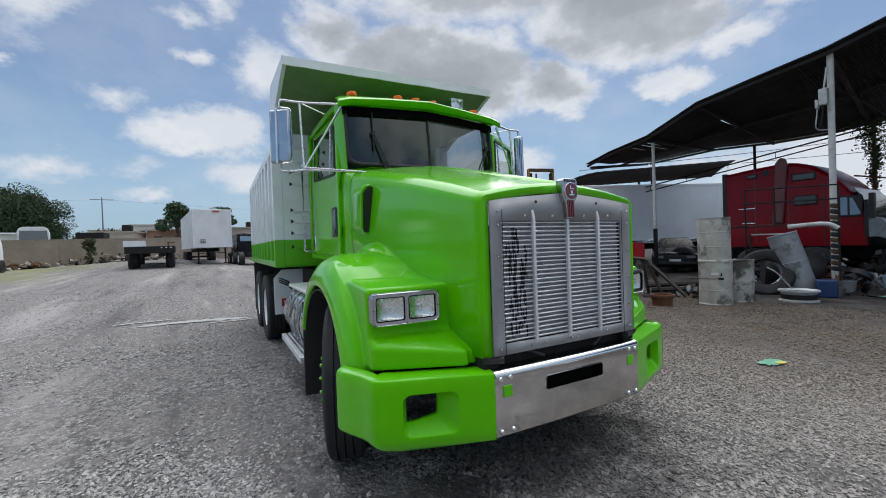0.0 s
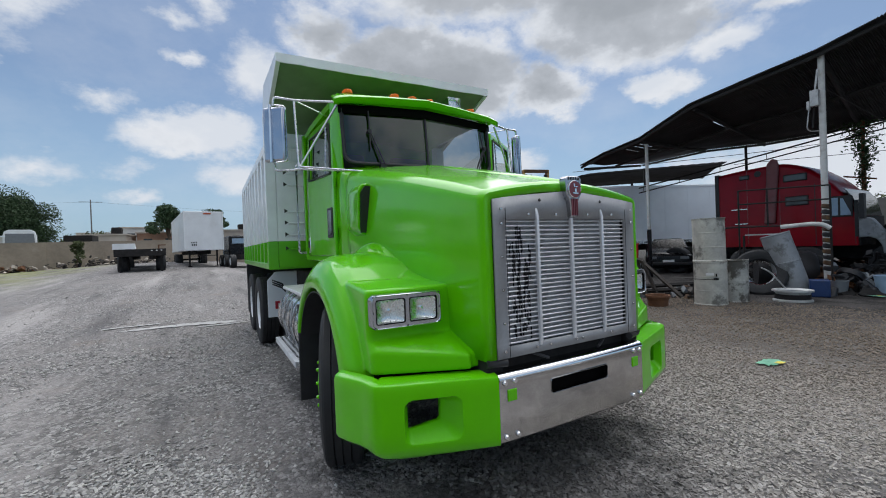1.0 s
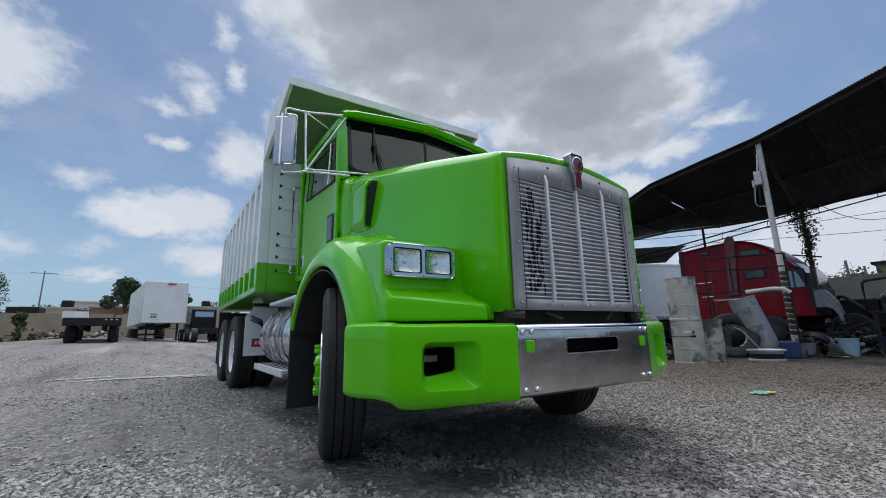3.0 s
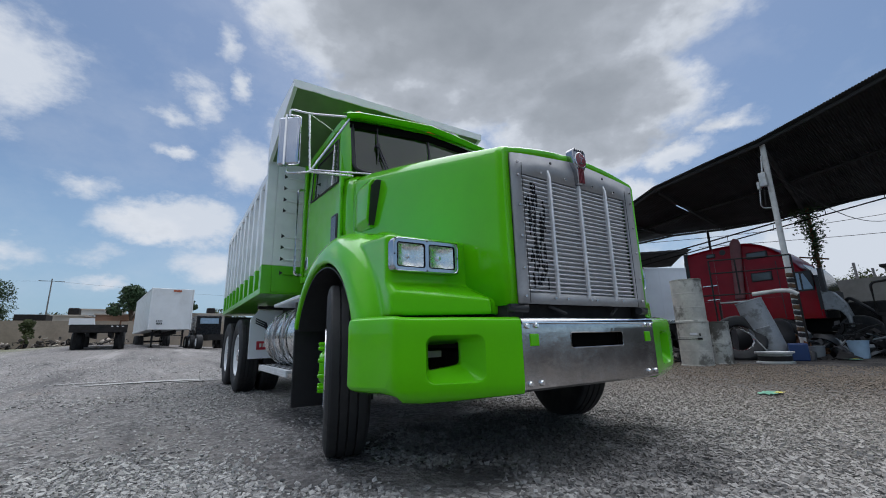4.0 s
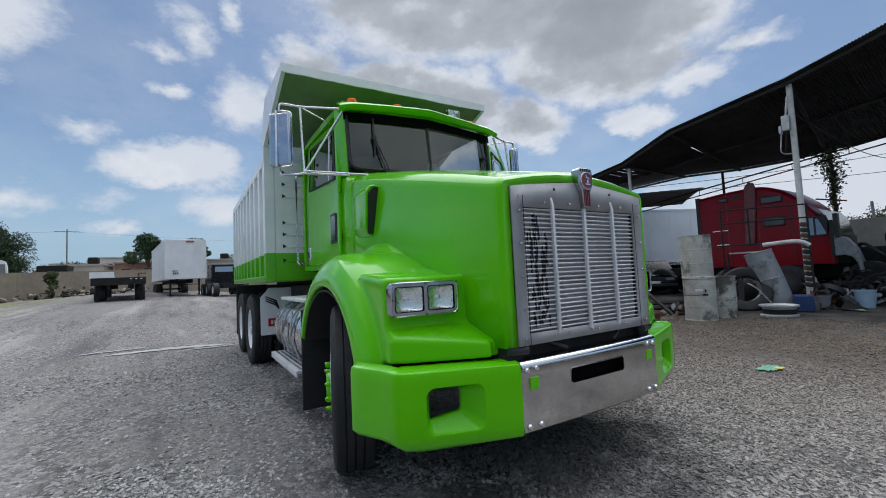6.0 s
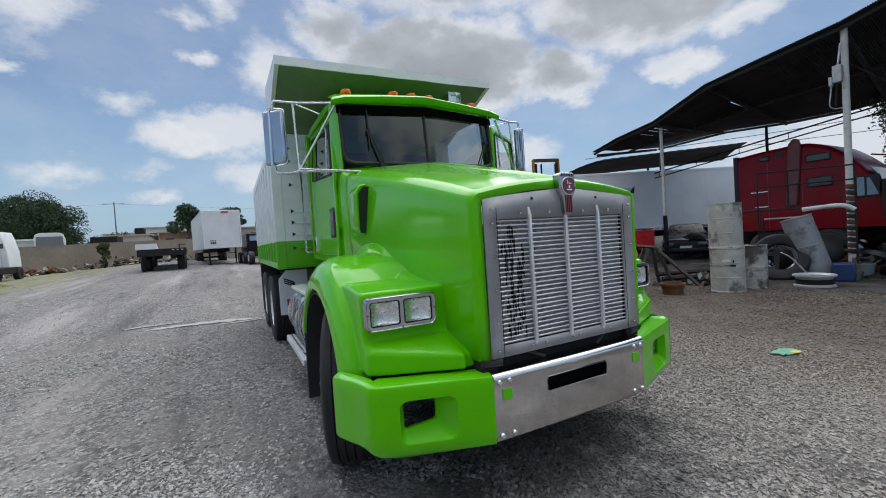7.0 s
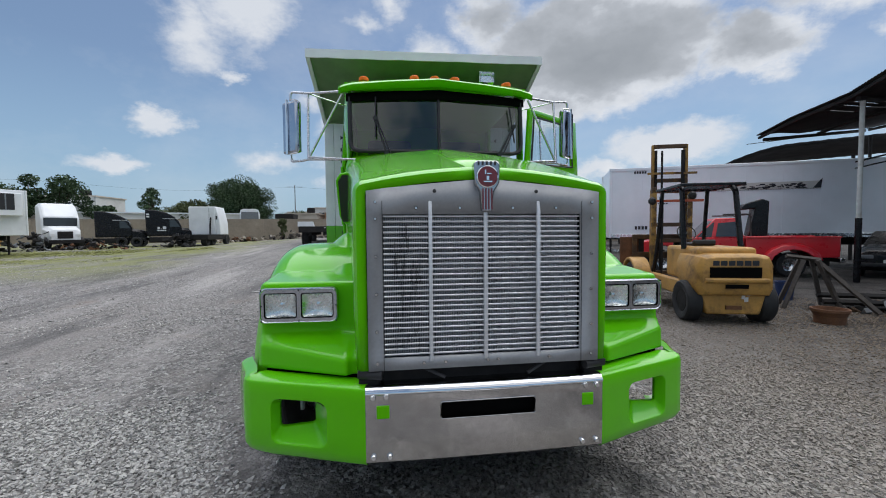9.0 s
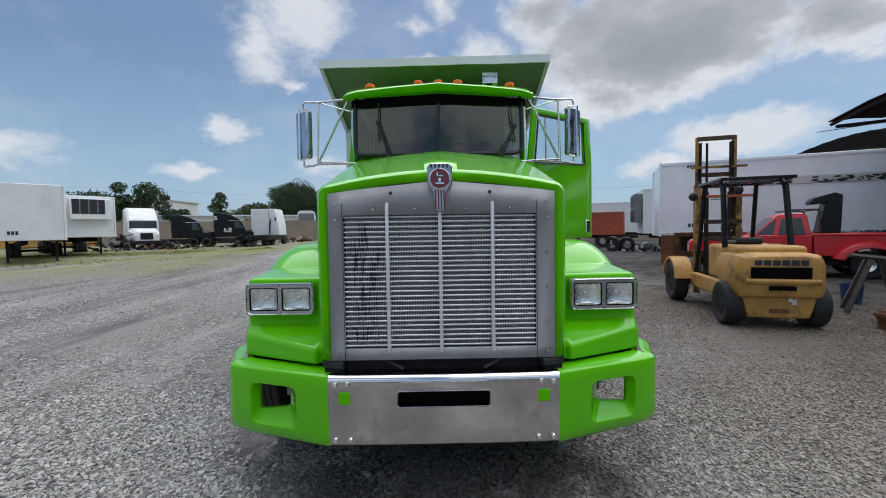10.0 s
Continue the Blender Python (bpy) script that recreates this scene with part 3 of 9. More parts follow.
def stone_material():
    n, l = STONE.node_tree.nodes, STONE.node_tree.links
    b = n["Principled BSDF"]
    geo, rmp = n.new("ShaderNodeNewGeometry"), n.new("ShaderNodeValToRGB")
    e = rmp.color_ramp.elements
    e[0].color, e[1].color = (0.215, 0.209, 0.200, 1), (0.54, 0.525, 0.50, 1)
    mid = e.new(0.6)
    mid.color = (0.39, 0.38, 0.364, 1)
    l.new(geo.outputs["Random Per Island"], rmp.inputs["Fac"])
    tc, wet_shade = n.new("ShaderNodeTexCoord"), n.new("ShaderNodeMix")
    wet_shade.data_type = "RGBA"
    # browner stones towards the shed, its shade mixed into their colour
    sep, side, earth_shade = n.new("ShaderNodeSeparateXYZ"), n.new("ShaderNodeMapRange"), n.new("ShaderNodeMix")
    earth_shade.data_type = "RGBA"
    side.inputs["From Min"].default_value, side.inputs["From Max"].default_value, side.inputs["To Max"].default_value = 0.6, 7.0, 0.95
    l.new(tc.outputs["Object"], sep.inputs[0]), l.new(sep.outputs[0], side.inputs["Value"])
    l.new(side.outputs[0], earth_shade.inputs["Factor"]), l.new(rmp.outputs[0], earth_shade.inputs[6])
    earth_shade.inputs[7].default_value = (0.175, 0.140, 0.108, 1)
    # stones get the same damp and painted lorry shadow
    l.new(damp_shade_mask(n, l, tc.outputs["Object"]), wet_shade.inputs["Factor"])
    l.new(earth_shade.outputs[2], wet_shade.inputs[6])
    wet_shade.inputs[7].default_value = (0.055, 0.053, 0.052, 1)
    l.new(wet_shade.outputs[2], b.inputs["Base Color"])


stone_material()


def build_gravel():
    """Loose chips of crushed stone on the stretch of yard in front of and beside the lorry."""
    rng = np.random.default_rng(5)
    cube = np.array([(x, y, z) for x in (-1, 1) for y in (-1, 1) for z in (-1, 1)], float)
    cube_faces = np.array([(0, 1, 3), (0, 3, 2), (4, 6, 7), (4, 7, 5), (0, 4, 5), (0, 5, 1), (2, 3, 7), (2, 7, 6), (0, 2, 6), (0, 6, 4), (1, 5, 7), (1, 7, 3)])
    octa = np.array([(1.25, 0, 0), (0, 1.25, 0), (-1.25, 0, 0), (0, -1.25, 0), (0, 0, 1.1), (0, 0, -1.1)])
    octa_faces = np.array([(0, 1, 4), (1, 2, 4), (2, 3, 4), (3, 0, 4), (1, 0, 5), (2, 1, 5), (3, 2, 5), (0, 3, 5)])
    # how many, the stretch, the smallest and largest half width, shape, how patchy
    zones = [(120000, -3.8, 5.8, 0.7, 3.9, 0.0052, 0.0118, cube, cube_faces, 0.20), (165000, -9.0, 10.5, 0.9, 10.0, 0.008, 0.016, octa, octa_faces, 0.75), (9000, -14.0, 3.0, 7.0, 20.0, 0.010, 0.020, octa, octa_faces, 1.25)]
    verts, tris = [], []
    count = 0
    for n, (k, x0, x1, y0, y1, r0, r1, base, faces, patchy) in enumerate(zones):
        x, y = rng.uniform(x0, x1, k), y0 + (y1 - y0) * rng.random(k) ** (1.0 if n == 0 else 1.25)
        # stones lie in drifts, thinner over packed soil
        drift = np.array([noise.noise((a * 0.55, b * 0.35, 7.0)) + 0.5 * noise.noise((a * 1.7, b * 1.3, 2.0)) for a, b in zip(x, y)])
        keep = drift > rng.uniform(-1.2, 0.45, k) * patchy - 0.30 * (1 - patchy)
        edge = np.minimum(np.minimum(x - x0, x1 - x), y1 - y)
        keep &= edge > rng.random(k) * (0.22 if n == 0 else 0.14) * (y1 - y0)
        if n == 1:
            near = (x > -3.3) & (x < 5.3) & (y < 3.3)
            keep &= ~near | (rng.random(k) < 0.12)
        # packed by wheels on the open side: stones only in streaks between the tracks
            streak = np.array([noise.noise((a * 0.75 - b * 0.10, b * 0.11 + a * 0.015, 4.0)) + 0.4 * noise.noise((a * 2.1, b * 0.5, 9.0)) for a, b in zip(x, y)])
            open_side = np.clip((y - 3.2) / 2.0, 0, 1) * np.clip((1.2 - x) / 1.5, 0, 1)
            keep &= rng.random(k) > open_side * np.clip(0.92 - 1.1 * streak, 0.40, 0.985)
        # none under the lorry, out of sight
        keep &= ~((x > 1.2) & (x < 2.6) & (y > 3.4))
        x, y = x[keep], y[keep]
        k = len(x)
        r = r0 + (r1 - r0) * rng.random(k) ** 1.6
        v = base[None] * rng.uniform(0.60, 1.25, (k, len(base), 1)) * r[:, None, None] * np.stack([rng.uniform(0.9, 1.5, k), rng.uniform(0.7, 1.1, k), rng.uniform(0.45, 0.85, k)], -1)[:, None, :]
        v += rng.normal(0, 0.12, v.shape) * r[:, None, None]
        for i, j, swing in ((0, 2, 0.45), (1, 2, 0.45), (0, 1, 3.15)):
            a = rng.uniform(-swing, swing, k)[:, None]
            p, q = v[:, :, i].copy(), v[:, :, j].copy()
            v[:, :, i], v[:, :, j] = p * np.cos(a) - q * np.sin(a), p * np.sin(a) + q * np.cos(a)
        lift = np.array([ground_height(a, b) for a, b in zip(x, y)]) + r * rng.uniform(0.15, 0.55, k)
        v += np.stack([x, y, lift], -1)[:, None, :]
        verts.append(v.reshape(-1, 3))
        tris.append((faces[None] + (np.arange(k) * len(base))[:, None, None] + count).reshape(-1, 3))
        count += len(base) * k
    v, t = np.concatenate(verts), np.concatenate(tris)
    me = bpy.data.meshes.new("gravel")
    me.vertices.add(len(v)), me.loops.add(t.size), me.polygons.add(len(t))
    me.vertices.foreach_set("co", v.astype(np.float32).ravel())
    me.loops.foreach_set("vertex_index", t.astype(np.int32).ravel())
    me.polygons.foreach_set("loop_start", np.arange(0, t.size, 3, dtype=np.int32))
    me.update(calc_edges=True)
    me.shade_flat()
    me.materials.append(STONE)
    tagged(new("gravel", me), "loose crushed grey stones scattered over the yard", "gravel", kind="stuff")


build_gravel()

# ---- the green dump truck; local u across, v back from the grille, z up ----
truck = thing("dump_truck", pose(1.85, 1.74, 0, 0, 0, -1.5), "glossy lime green dump truck with a white and green body", "dump truck")


def both(fn):
    for s in (-1, 1):
        fn(s)


def flip(bm):
    for v in bm.verts:
        v.co.x = -v.co.x
    return bm


def sided(bm, s):
    return bm if s > 0 else flip(bm)


def round_rect(x0, x1, z0, z1, r, n=5):
    out = []
    for cx, cz, a0 in ((x1 - r, z1 - r, 0), (x0 + r, z1 - r, 90), (x0 + r, z0 + r, 180), (x1 - r, z0 + r, 270)):
        out += [(cx + r * math.cos(radians(a0 + 90 * i / n)), cz + r * math.sin(radians(a0 + 90 * i / n))) for i in range(n + 1)]
    return out


def lerp_table(t, table):
    for (a, *p), (b, *q) in zip(table, table[1:]):
        if t <= b:
            k = (t - a) / (b - a)
            return [x + (y - x) * k for x, y in zip(p, q)]
    return table[-1][1:]


# hood: half width, shoulder height, crown height, shoulder radius, lower edge
HOOD = [(0.0, 0.556, 1.662, 1.722, 0.02, 0.845), (0.004, 0.598, 1.700, 1.764, 0.045, 0.84), (0.03, 0.615, 1.716, 1.782, 0.06, 0.84), (0.10, 0.624, 1.735, 1.80, 0.07, 0.84),
        (0.5, 0.662, 1.852, 1.905, 0.105, 0.84), (1.0, 0.716, 1.978, 2.032, 0.125, 1.0), (1.5, 0.778, 2.084, 2.148, 0.13, 1.25), (1.69, 0.80, 2.112, 2.175, 0.13, 1.30)]


def smooth_line(pts, n):
    """More points along a line, on a curve through those given."""
    out = []
    for i in range(len(pts) - 1):
        a, b, c, d = (np.array(pts[min(len(pts) - 1, max(0, i + k))]) for k in (-1, 0, 1, 2))
        for j in range(n):
            t = j / n
            out.append(tuple(0.5 * (2 * b + (c - a) * t + (2 * a - 5 * b + 4 * c - d) * t * t + (3 * b - a - 3 * c + d) * t ** 3)))
    return out + [tuple(pts[-1])]


HOOD = HOOD[:3] + smooth_line(HOOD[3:], 8)


def hood_ring(v):
    w, zs, zt, r, zb = lerp_table(v, HOOD)
    half = [(w * 0.985, zb), (w, zb + 0.25), (w, zs - 2.2 * r), (w, zs - r)]
    for i in range(1, 7):
        a = math.pi / 2 * i / 6
        half.append((w - r + r * math.cos(a), zs - r + r * math.sin(a)))
    for i in range(1, 7):
        k = i / 6
        half.append(((w - r) * (1 - k), zs + (zt - zs) * math.sin(k * math.pi / 2) ** 0.9))
    pts = [(-u, z) for u, z in half] + [(u, z) for u, z in half[-2::-1]]
    return [Vector((u, v, z)) for u, z in pts]


bm = bmesh.new()
loft(bm, [hood_ring(v) for v in [0.0, 0.004, 0.016, 0.03, 0.05, 0.07] + [0.10 + 1.58 * k / 30 for k in range(31)]], ring_closed=False)
# raised centre ridge that runs back from the ornament
ridge = []
for v in (0.0, 0.05, 0.5, 1.0, 1.5, 1.67):
    zt = lerp_table(v, HOOD)[2]
    w = 0.085 + 0.05 * v
    ridge.append([Vector((w * k, v, zt - 0.004 + 0.015 * math.cos(k * math.pi / 2) ** 0.7 if abs(k) < 1 else zt - 0.006)) for k in (-1, -0.9, -0.75, -0.5, -0.25, 0, 0.25, 0.5, 0.75, 0.9, 1)])
loft(bm, ridge, ring_closed=False)
hood = part("hood", bm, GREEN, truck, "glossy lime green sloping fibreglass hood", angle=50)
sol = hood.modifiers.new("sheet", "SOLIDIFY")
sol.thickness, sol.offset = 0.012, -1


def fender(s):
    bm = bmesh.new()
    # crown: radius and half width, from the hood side out to the arch lip
    sect = [(0.875, 0.60), (0.878, 0.80), (0.878, 0.92), (0.872, 1.03), (0.858, 1.09), (0.822, 1.15), (0.755, 1.195), (0.70, 1.212), (0.656, 1.214)]
    sect = [(0.69, 0.60)] + smooth_line(sect, 4) + [(0.652, 1.19)]
    rings = []
    for i in range(57):
        f = radians(10 + 148 * i / 56)
        flat = 1.0 - 0.055 * max(0.0, math.cos(f))
        rings.append([Vector((u, 1.15 - r * flat * math.cos(f), 0.53 + r * math.sin(f))) for r, u in sect])
    loft(bm, rings)
    # crest that ramps up beside the hood and rolls over towards the cab
    ramp = smooth_line([(0.40, 1.215), (0.62, 1.262), (0.76, 1.302), (0.92, 1.378), (1.06, 1.448), (1.18, 1.482), (1.32, 1.486), (1.46, 1.455), (1.60, 1.37), (1.72, 1.22)], 4)
    rings = []
    for u, drop in ((0.58, 0.0), (0.70, 0.0), (0.74, 0.003), (0.77, 0.012), (0.80, 0.032), (0.84, 0.066), (0.88, 0.105)):
        rings.append([Vector((u, v, z - drop)) for v, z in ramp] + [Vector((u, 1.72, 1.05)), Vector((u, 0.40, 1.05))])
    loft(bm, rings)
    # headlight pod with the shelf below it
    rings = []
    for u in (0.56, 0.64, 0.66, 0.80, 0.95, 1.06, 1.10, 1.12):
        k = max(0.0, u - 0.646)
        tip = 0.015 if u > 1.11 else 0.0
        front = 0.070 + 0.45 * k + tip + (0.03 if u < 0.645 else 0)
        shelf, face = 0.882 + 0.105 * k - tip, max(front + 0.012, 0.318 + 0.04 * (u - 0.7) + tip)
        rings.append([Vector((u, p, q)) for p, q in ((front + 0.008, 0.799), (front, 0.805), (front + 0.005, shelf - 0.014), (front + 0.022, shelf), (face - 0.006, max(0.962, shelf + 0.01)), (face, 0.988),
                                                     (face + 0.004, 1.212 - tip), (face + 0.022, 1.224 - tip), (0.62, 1.246 - tip), (0.92, 1.262 - tip), (0.92, 1.1), (0.62, 0.93), (0.46, 0.799))])
    loft(bm, rings)
    # black liner inside the arch
    ln = bmesh.new()
    rings = []
    for i in range(21):
        f = radians(14 + 144 * i / 20)
        rings.append([Vector((u, 1.15 - r * (1.0 - 0.055 * max(0.0, math.cos(f))) * math.cos(f), 0.53 + r * math.sin(f))) for u, r in ((0.56, 0.632), (1.196, 0.634), (1.196, 0.626), (0.56, 0.622))])
    loft(ln, rings)
    part("arch_liner", sided(ln, s), BLACK, truck, "black liner of the wheel arch")
    ob = part("fender", sided(bm, s), GREEN, truck, "glossy lime green flared front fender", angle=180)
    rm = ob.modifiers.new("skin", "REMESH")
    rm.mode, rm.voxel_size, rm.use_smooth_shade = "VOXEL", 0.009, True
    sm = ob.modifiers.new("soften", "SMOOTH")
    sm.factor, sm.iterations = 0.5, 6
    # square twin headlights in a chrome bezel with rounded corners
    bez = bmesh.new()
    a, c, h0, h1 = 0.716, 1.108, 1.020, 1.200

    def face_at(u, z, d=0.0):
        return Vector((u, 0.305 + 0.04 * (u - 0.7) - d, z))

    cols, rows = [a, a + 0.019, (a + c) / 2 - 0.006, (a + c) / 2 + 0.006, c - 0.019, c], [h0, h0 + 0.021, h1 - 0.021, h1]
    loops = [round_rect(a, c, h0, h1, 0.030, 5), round_rect(cols[1], cols[2], rows[1], rows[2], 0.014, 4), round_rect(cols[3], cols[4], rows[1], rows[2], 0.014, 4)]
    outs, edges = [], []
    for n, loop in enumerate(loops):
        mu, mz = sum(p[0] for p in loop) / len(loop), sum(p[1] for p in loop) / len(loop)

        def ring_at(shrink, d):
            return [bez.verts.new(face_at(u - math.copysign(shrink, u - mu), z - math.copysign(shrink, z - mz), d)) for u, z in loop]
        steps = ((0.009, 0.033), (0.006, 0.037), (0.002, 0.034), (0.0, 0.024), (0.0, -0.07)) if n == 0 else ((-0.004, 0.033), (-0.002, 0.030), (0.0, 0.024), (0.0, 0.006))
        runs = [ring_at(*k) for k in steps]
        front = runs[0]
        for p, q in zip(runs, runs[1:]):
            for k in range(len(loop)):
                m = (k + 1) % len(loop)
                bez.faces.new((p[k], p[m], q[m], q[k]))
        edges += [bez.edges.get((front[k], front[(k + 1) % len(loop)])) for k in range(len(loop))]
    bmesh.ops.triangle_fill(bez, use_beauty=True, use_dissolve=False, edges=edges)
    lamp = part("headlight", sided(bez, s), BEZEL, truck, "twin rectangular headlights in a chrome bezel", angle=28)
    for k in range(8):
        u, z = ((a + 0.011, (a + c) / 2, c - 0.011)[k % 3], (h0 + 0.011, h1 - 0.011)[k // 3 % 2]) if k < 6 else ((a + 0.010, c - 0.010)[k - 6], (h0 + h1) / 2)
        part("bezel_screw", sided(lathe(bmesh.new(), [(0.0045, 0), (0.0045, 0.003), (0, 0.004)], 8, pose(*face_at(u, z, 0.033), 90)), s), BLACK, lamp)
    for u0, u1 in ((cols[1] + 0.001, cols[2] - 0.001), (cols[3] + 0.001, cols[4] - 0.001)):
        z0, z1 = rows[1] + 0.001, rows[2] - 0.001
        gf = bmesh.new()
        o, i_ = [face_at(x, z, 0.0318) for x, z in round_rect(u0 - 0.003, u1 + 0.003, z0 - 0.003, z1 + 0.003, 0.012, 3)], [face_at(x, z, 0.0335) for x, z in round_rect(u0 + 0.008, u1 - 0.008, z0 + 0.008, z1 - 0.008, 0.012, 3)]
        loft(gf, [o, i_, [p + Vector((0, 0.010, 0)) for p in i_]], caps=False)
        part("lamp_seal", sided(gf, s), SLOT, lamp, "black rubber lamp seal")
        # sealed beam: a bowl curved across, closed by near-level walls above and below
        rf = bmesh.new()
        vs = {}
        n, steps = 12, (-1.0, -0.93, -0.80, -0.45, 0.0, 0.45, 0.80, 0.93, 1.0)
        for i in range(n + 1):
            for j, q in enumerate(steps):
                p = 2 * i / n - 1
                x, z = (u0 + u1) / 2 + p * (u1 - u0 - 0.010) / 2, (z0 + z1) / 2 + q * (z1 - z0 - 0.010) / 2
                deep = 0.028 * (1 - abs(p) ** 2.4) * {1.0: 0.0, 0.93: 0.62, 0.80: 0.86, 0.45: 0.97, 0.0: 1.0}[abs(q)]
                vs[i, j] = rf.verts.new(face_at(x, z, 0.021) + Vector((0, deep, 0)))
        for i in range(n):
            for j in range(len(steps) - 1):
                rf.faces.new((vs[i, j], vs[i + 1, j], vs[i + 1, j + 1], vs[i, j + 1]))
        part("reflector", sided(rf, s), LAMP_BOWL, lamp, angle=60)
        bl = bmesh.new()
        um, zm = (u0 + u1) / 2, (z0 + z1) / 2
        lathe(bl, [(0.0, -0.010), (0.010, -0.008), (0.012, 0.004), (0.0, 0.006)], 12, pose(um, face_at(um, zm).y + 0.002, zm, 90))
        part("bulb_shield", sided(bl, s), CHROME, lamp, "small bright bulb shield")
        n = 6
        ln = bmesh.new()
        vs = {}
        for i in range(n + 1):
            for j in range(n + 1):
                x, z = u0 + 0.003 + (u1 - u0 - 0.006) * i / n, z0 + 0.003 + (z1 - z0 - 0.006) * j / n
                d = 1 - ((2 * i / n - 1) ** 2 + (2 * j / n - 1) ** 2) / 2
                vs[i, j] = ln.verts.new(face_at(x, z, 0.0225 + 0.010 * d))
        for i in range(n):
            for j in range(n):
                ln.faces.new((vs[i, j], vs[i + 1, j], vs[i + 1, j + 1], vs[i, j + 1]))
        part("lens", sided(ln, s), LENS, lamp, "clear headlight lens")


both(fender)

# ---- grille ----
bm = bmesh.new()
G = (-0.480, 0.460, 0.905, 1.560)


def surround_top(u):
    return 1.665 + 0.058 * (1 - min(1, abs(u) / 0.55)) ** 0.8


us = [-0.552, G[0], -0.36, -0.24, -0.12, 0.0, 0.12, 0.24, 0.36, G[1], 0.552]
cells = {}
for i, u in enumerate(us):
    for j, z in enumerate((0.848, G[2], G[3], surround_top(u))):
        cells[i, j] = bm.verts.new((u, -0.012, z))
for i in range(len(us) - 1):
    for j in range(3):
        if j == 1 and 0 < i < len(us) - 2:
            continue
        bm.faces.new((cells[i, j], cells[i + 1, j], cells[i + 1, j + 1], cells[i, j + 1]))
grille = part("grille", bm, GRILLE_STEEL, truck, "dull grey steel grille surround with polished louvres")
sol = grille.modifiers.new("sheet", "SOLIDIFY")
sol.thickness = 0.014
# seams between the side plates and the middle one
for u in (G[0] - 0.003, G[1] + 0.0005):
    part("seam", boxes((u, u + 0.0025, -0.0215, -0.019, 0.85, 1.62)), BLACK, grille)
part("radiator_core", boxes((-0.50, 0.50, 0.030, 0.05, 0.87, 1.60)), CORE, grille, "dark finned radiator core")
fin = part("core_fin", boxes((-0.0015, 0.0015, 0.0145, 0.030, G[2], G[3])), SCREEN, grille)
fin.matrix_basis = pose(G[0] + 0.006, 0, 0)
for i in range(1, 115):
    again(fin, pose(G[0] + 0.006 + i * (G[1] - G[0] - 0.012) / 114, 0, 0))
bm = bmesh.new()
prism(bm, [(-0.006, -0.0037), (0.012, -0.001), (0.012, 0.002), (-0.006, 0.0037), (-0.008, 0.0)], "x", G[0] + 0.002, G[1] - 0.002)
slat = part("slat", bm, SLAT, grille, "polished thin louvre")
rng = random.Random(3)
N_SLAT = 27
for i in range(N_SLAT):
    m = pose(0, 0.002, G[2] + 0.012 + i * (G[3] - G[2] - 0.022) / (N_SLAT - 1), rng.uniform(-24, -14), rng.uniform(-0.12, 0.12), 0)
    if i == 0:
        slat.matrix_basis = m
    else:
        again(slat, m)
# dark drips and gaps where louvres are bent in the first bay
rng = random.Random(8)
bm = bmesh.new()
for i in range(95):
    u = G[0] + rng.choice((0.05, 0.085, 0.095, 0.125, 0.15)) + rng.gauss(0, 0.010)
    z = G[2] + 0.01 + rng.random() * 0.55
    w = rng.uniform(0.0006, 0.0017)
    if G[0] + 0.01 < u < G[0] + 0.19:
        box(bm, u, u + w, -0.0065, 0.004, z, z + rng.uniform(0.015, 0.085))
tagged(part("grime", bm, BLACK, grille, "black drips down the louvres"), "black drips down the louvres", kind="stuff")
for i, u in enumerate((-0.265, -0.008, 0.247)):
    bm = bmesh.new()
    prism(bm, [(-0.006, 0.878), (-0.020, 0.886), (-0.026, 0.91), (-0.026, 1.575), (-0.012, 1.622), (-0.004, 1.575)] if i != 1 else [(-0.006, 0.878), (-0.020, 0.886), (-0.026, 0.91), (-0.026, 1.57), (-0.004, 1.57)], "x", u - 0.0085, u + 0.0085)
    part("grille_bar", bm, SLAT, grille, "pointed upright aluminium bar", bevel=0.003)


def bolt(r=0.012, h=0.012):
    bm = bmesh.new()
    lathe(bm, [(r, 0), (r, h * 0.5), (r * 0.7, h), (0, h)], 10, Matrix.Rotation(radians(90), 4, "X"))
    return bm


gb = part("bolt", bolt(0.008, 0.008), STEEL, grille)
spots = [(s * 0.512, z) for s in (-1, 1) for z in (0.885, 1.03, 1.20, 1.37, 1.54, 1.615)] + [(u, 1.588) for u in (-0.33, -0.13, 0.12, 0.33)] + [(u, 0.88) for u in (-0.3, -0.2, 0.0, 0.05, 0.3)]
for i, (u, z) in enumerate(spots):
    m = pose(u, -0.019, z)
    if i == 0:
        gb.matrix_basis = m
    else:
        again(gb, m)
part("latch_hole", bolt(0.009, 0.003), BLACK, grille).matrix_basis = pose(-0.245, -0.019, 1.665)
part("latch_hole", bolt(0.009, 0.003), BLACK, grille).matrix_basis = pose(0.235, -0.019, 1.665)

# hood ornament: shield with a round medallion and ribs
bm = bmesh.new()
prism(bm, [(-0.030, 1.572), (0.018, 1.572), (0.026, 1.66), (0.052, 1.70), (0.054, 1.788), (0.04, 1.802), (-0.052, 1.802), (-0.066, 1.788), (-0.064, 1.70), (-0.038, 1.66)], "y", -0.045, 0.01)
orn = part("hood_ornament", bm, DARK_CHROME, truck, "chrome shield ornament with a maroon enamel medallion", bevel=0.006)
bm = bmesh.new()
lathe(bm, [(0.046, 0), (0.046, 0.010), (0.0, 0.012)], 28, pose(-0.006, -0.043, 1.728, 90))
part("medallion", bm, MAROON, orn)
bm = bmesh.new()
lathe(bm, [(0.050, 0), (0.050, 0.006), (0.045, 0.008), (0.045, 0)], 28, pose(-0.006, -0.045, 1.728, 90), closed=True)
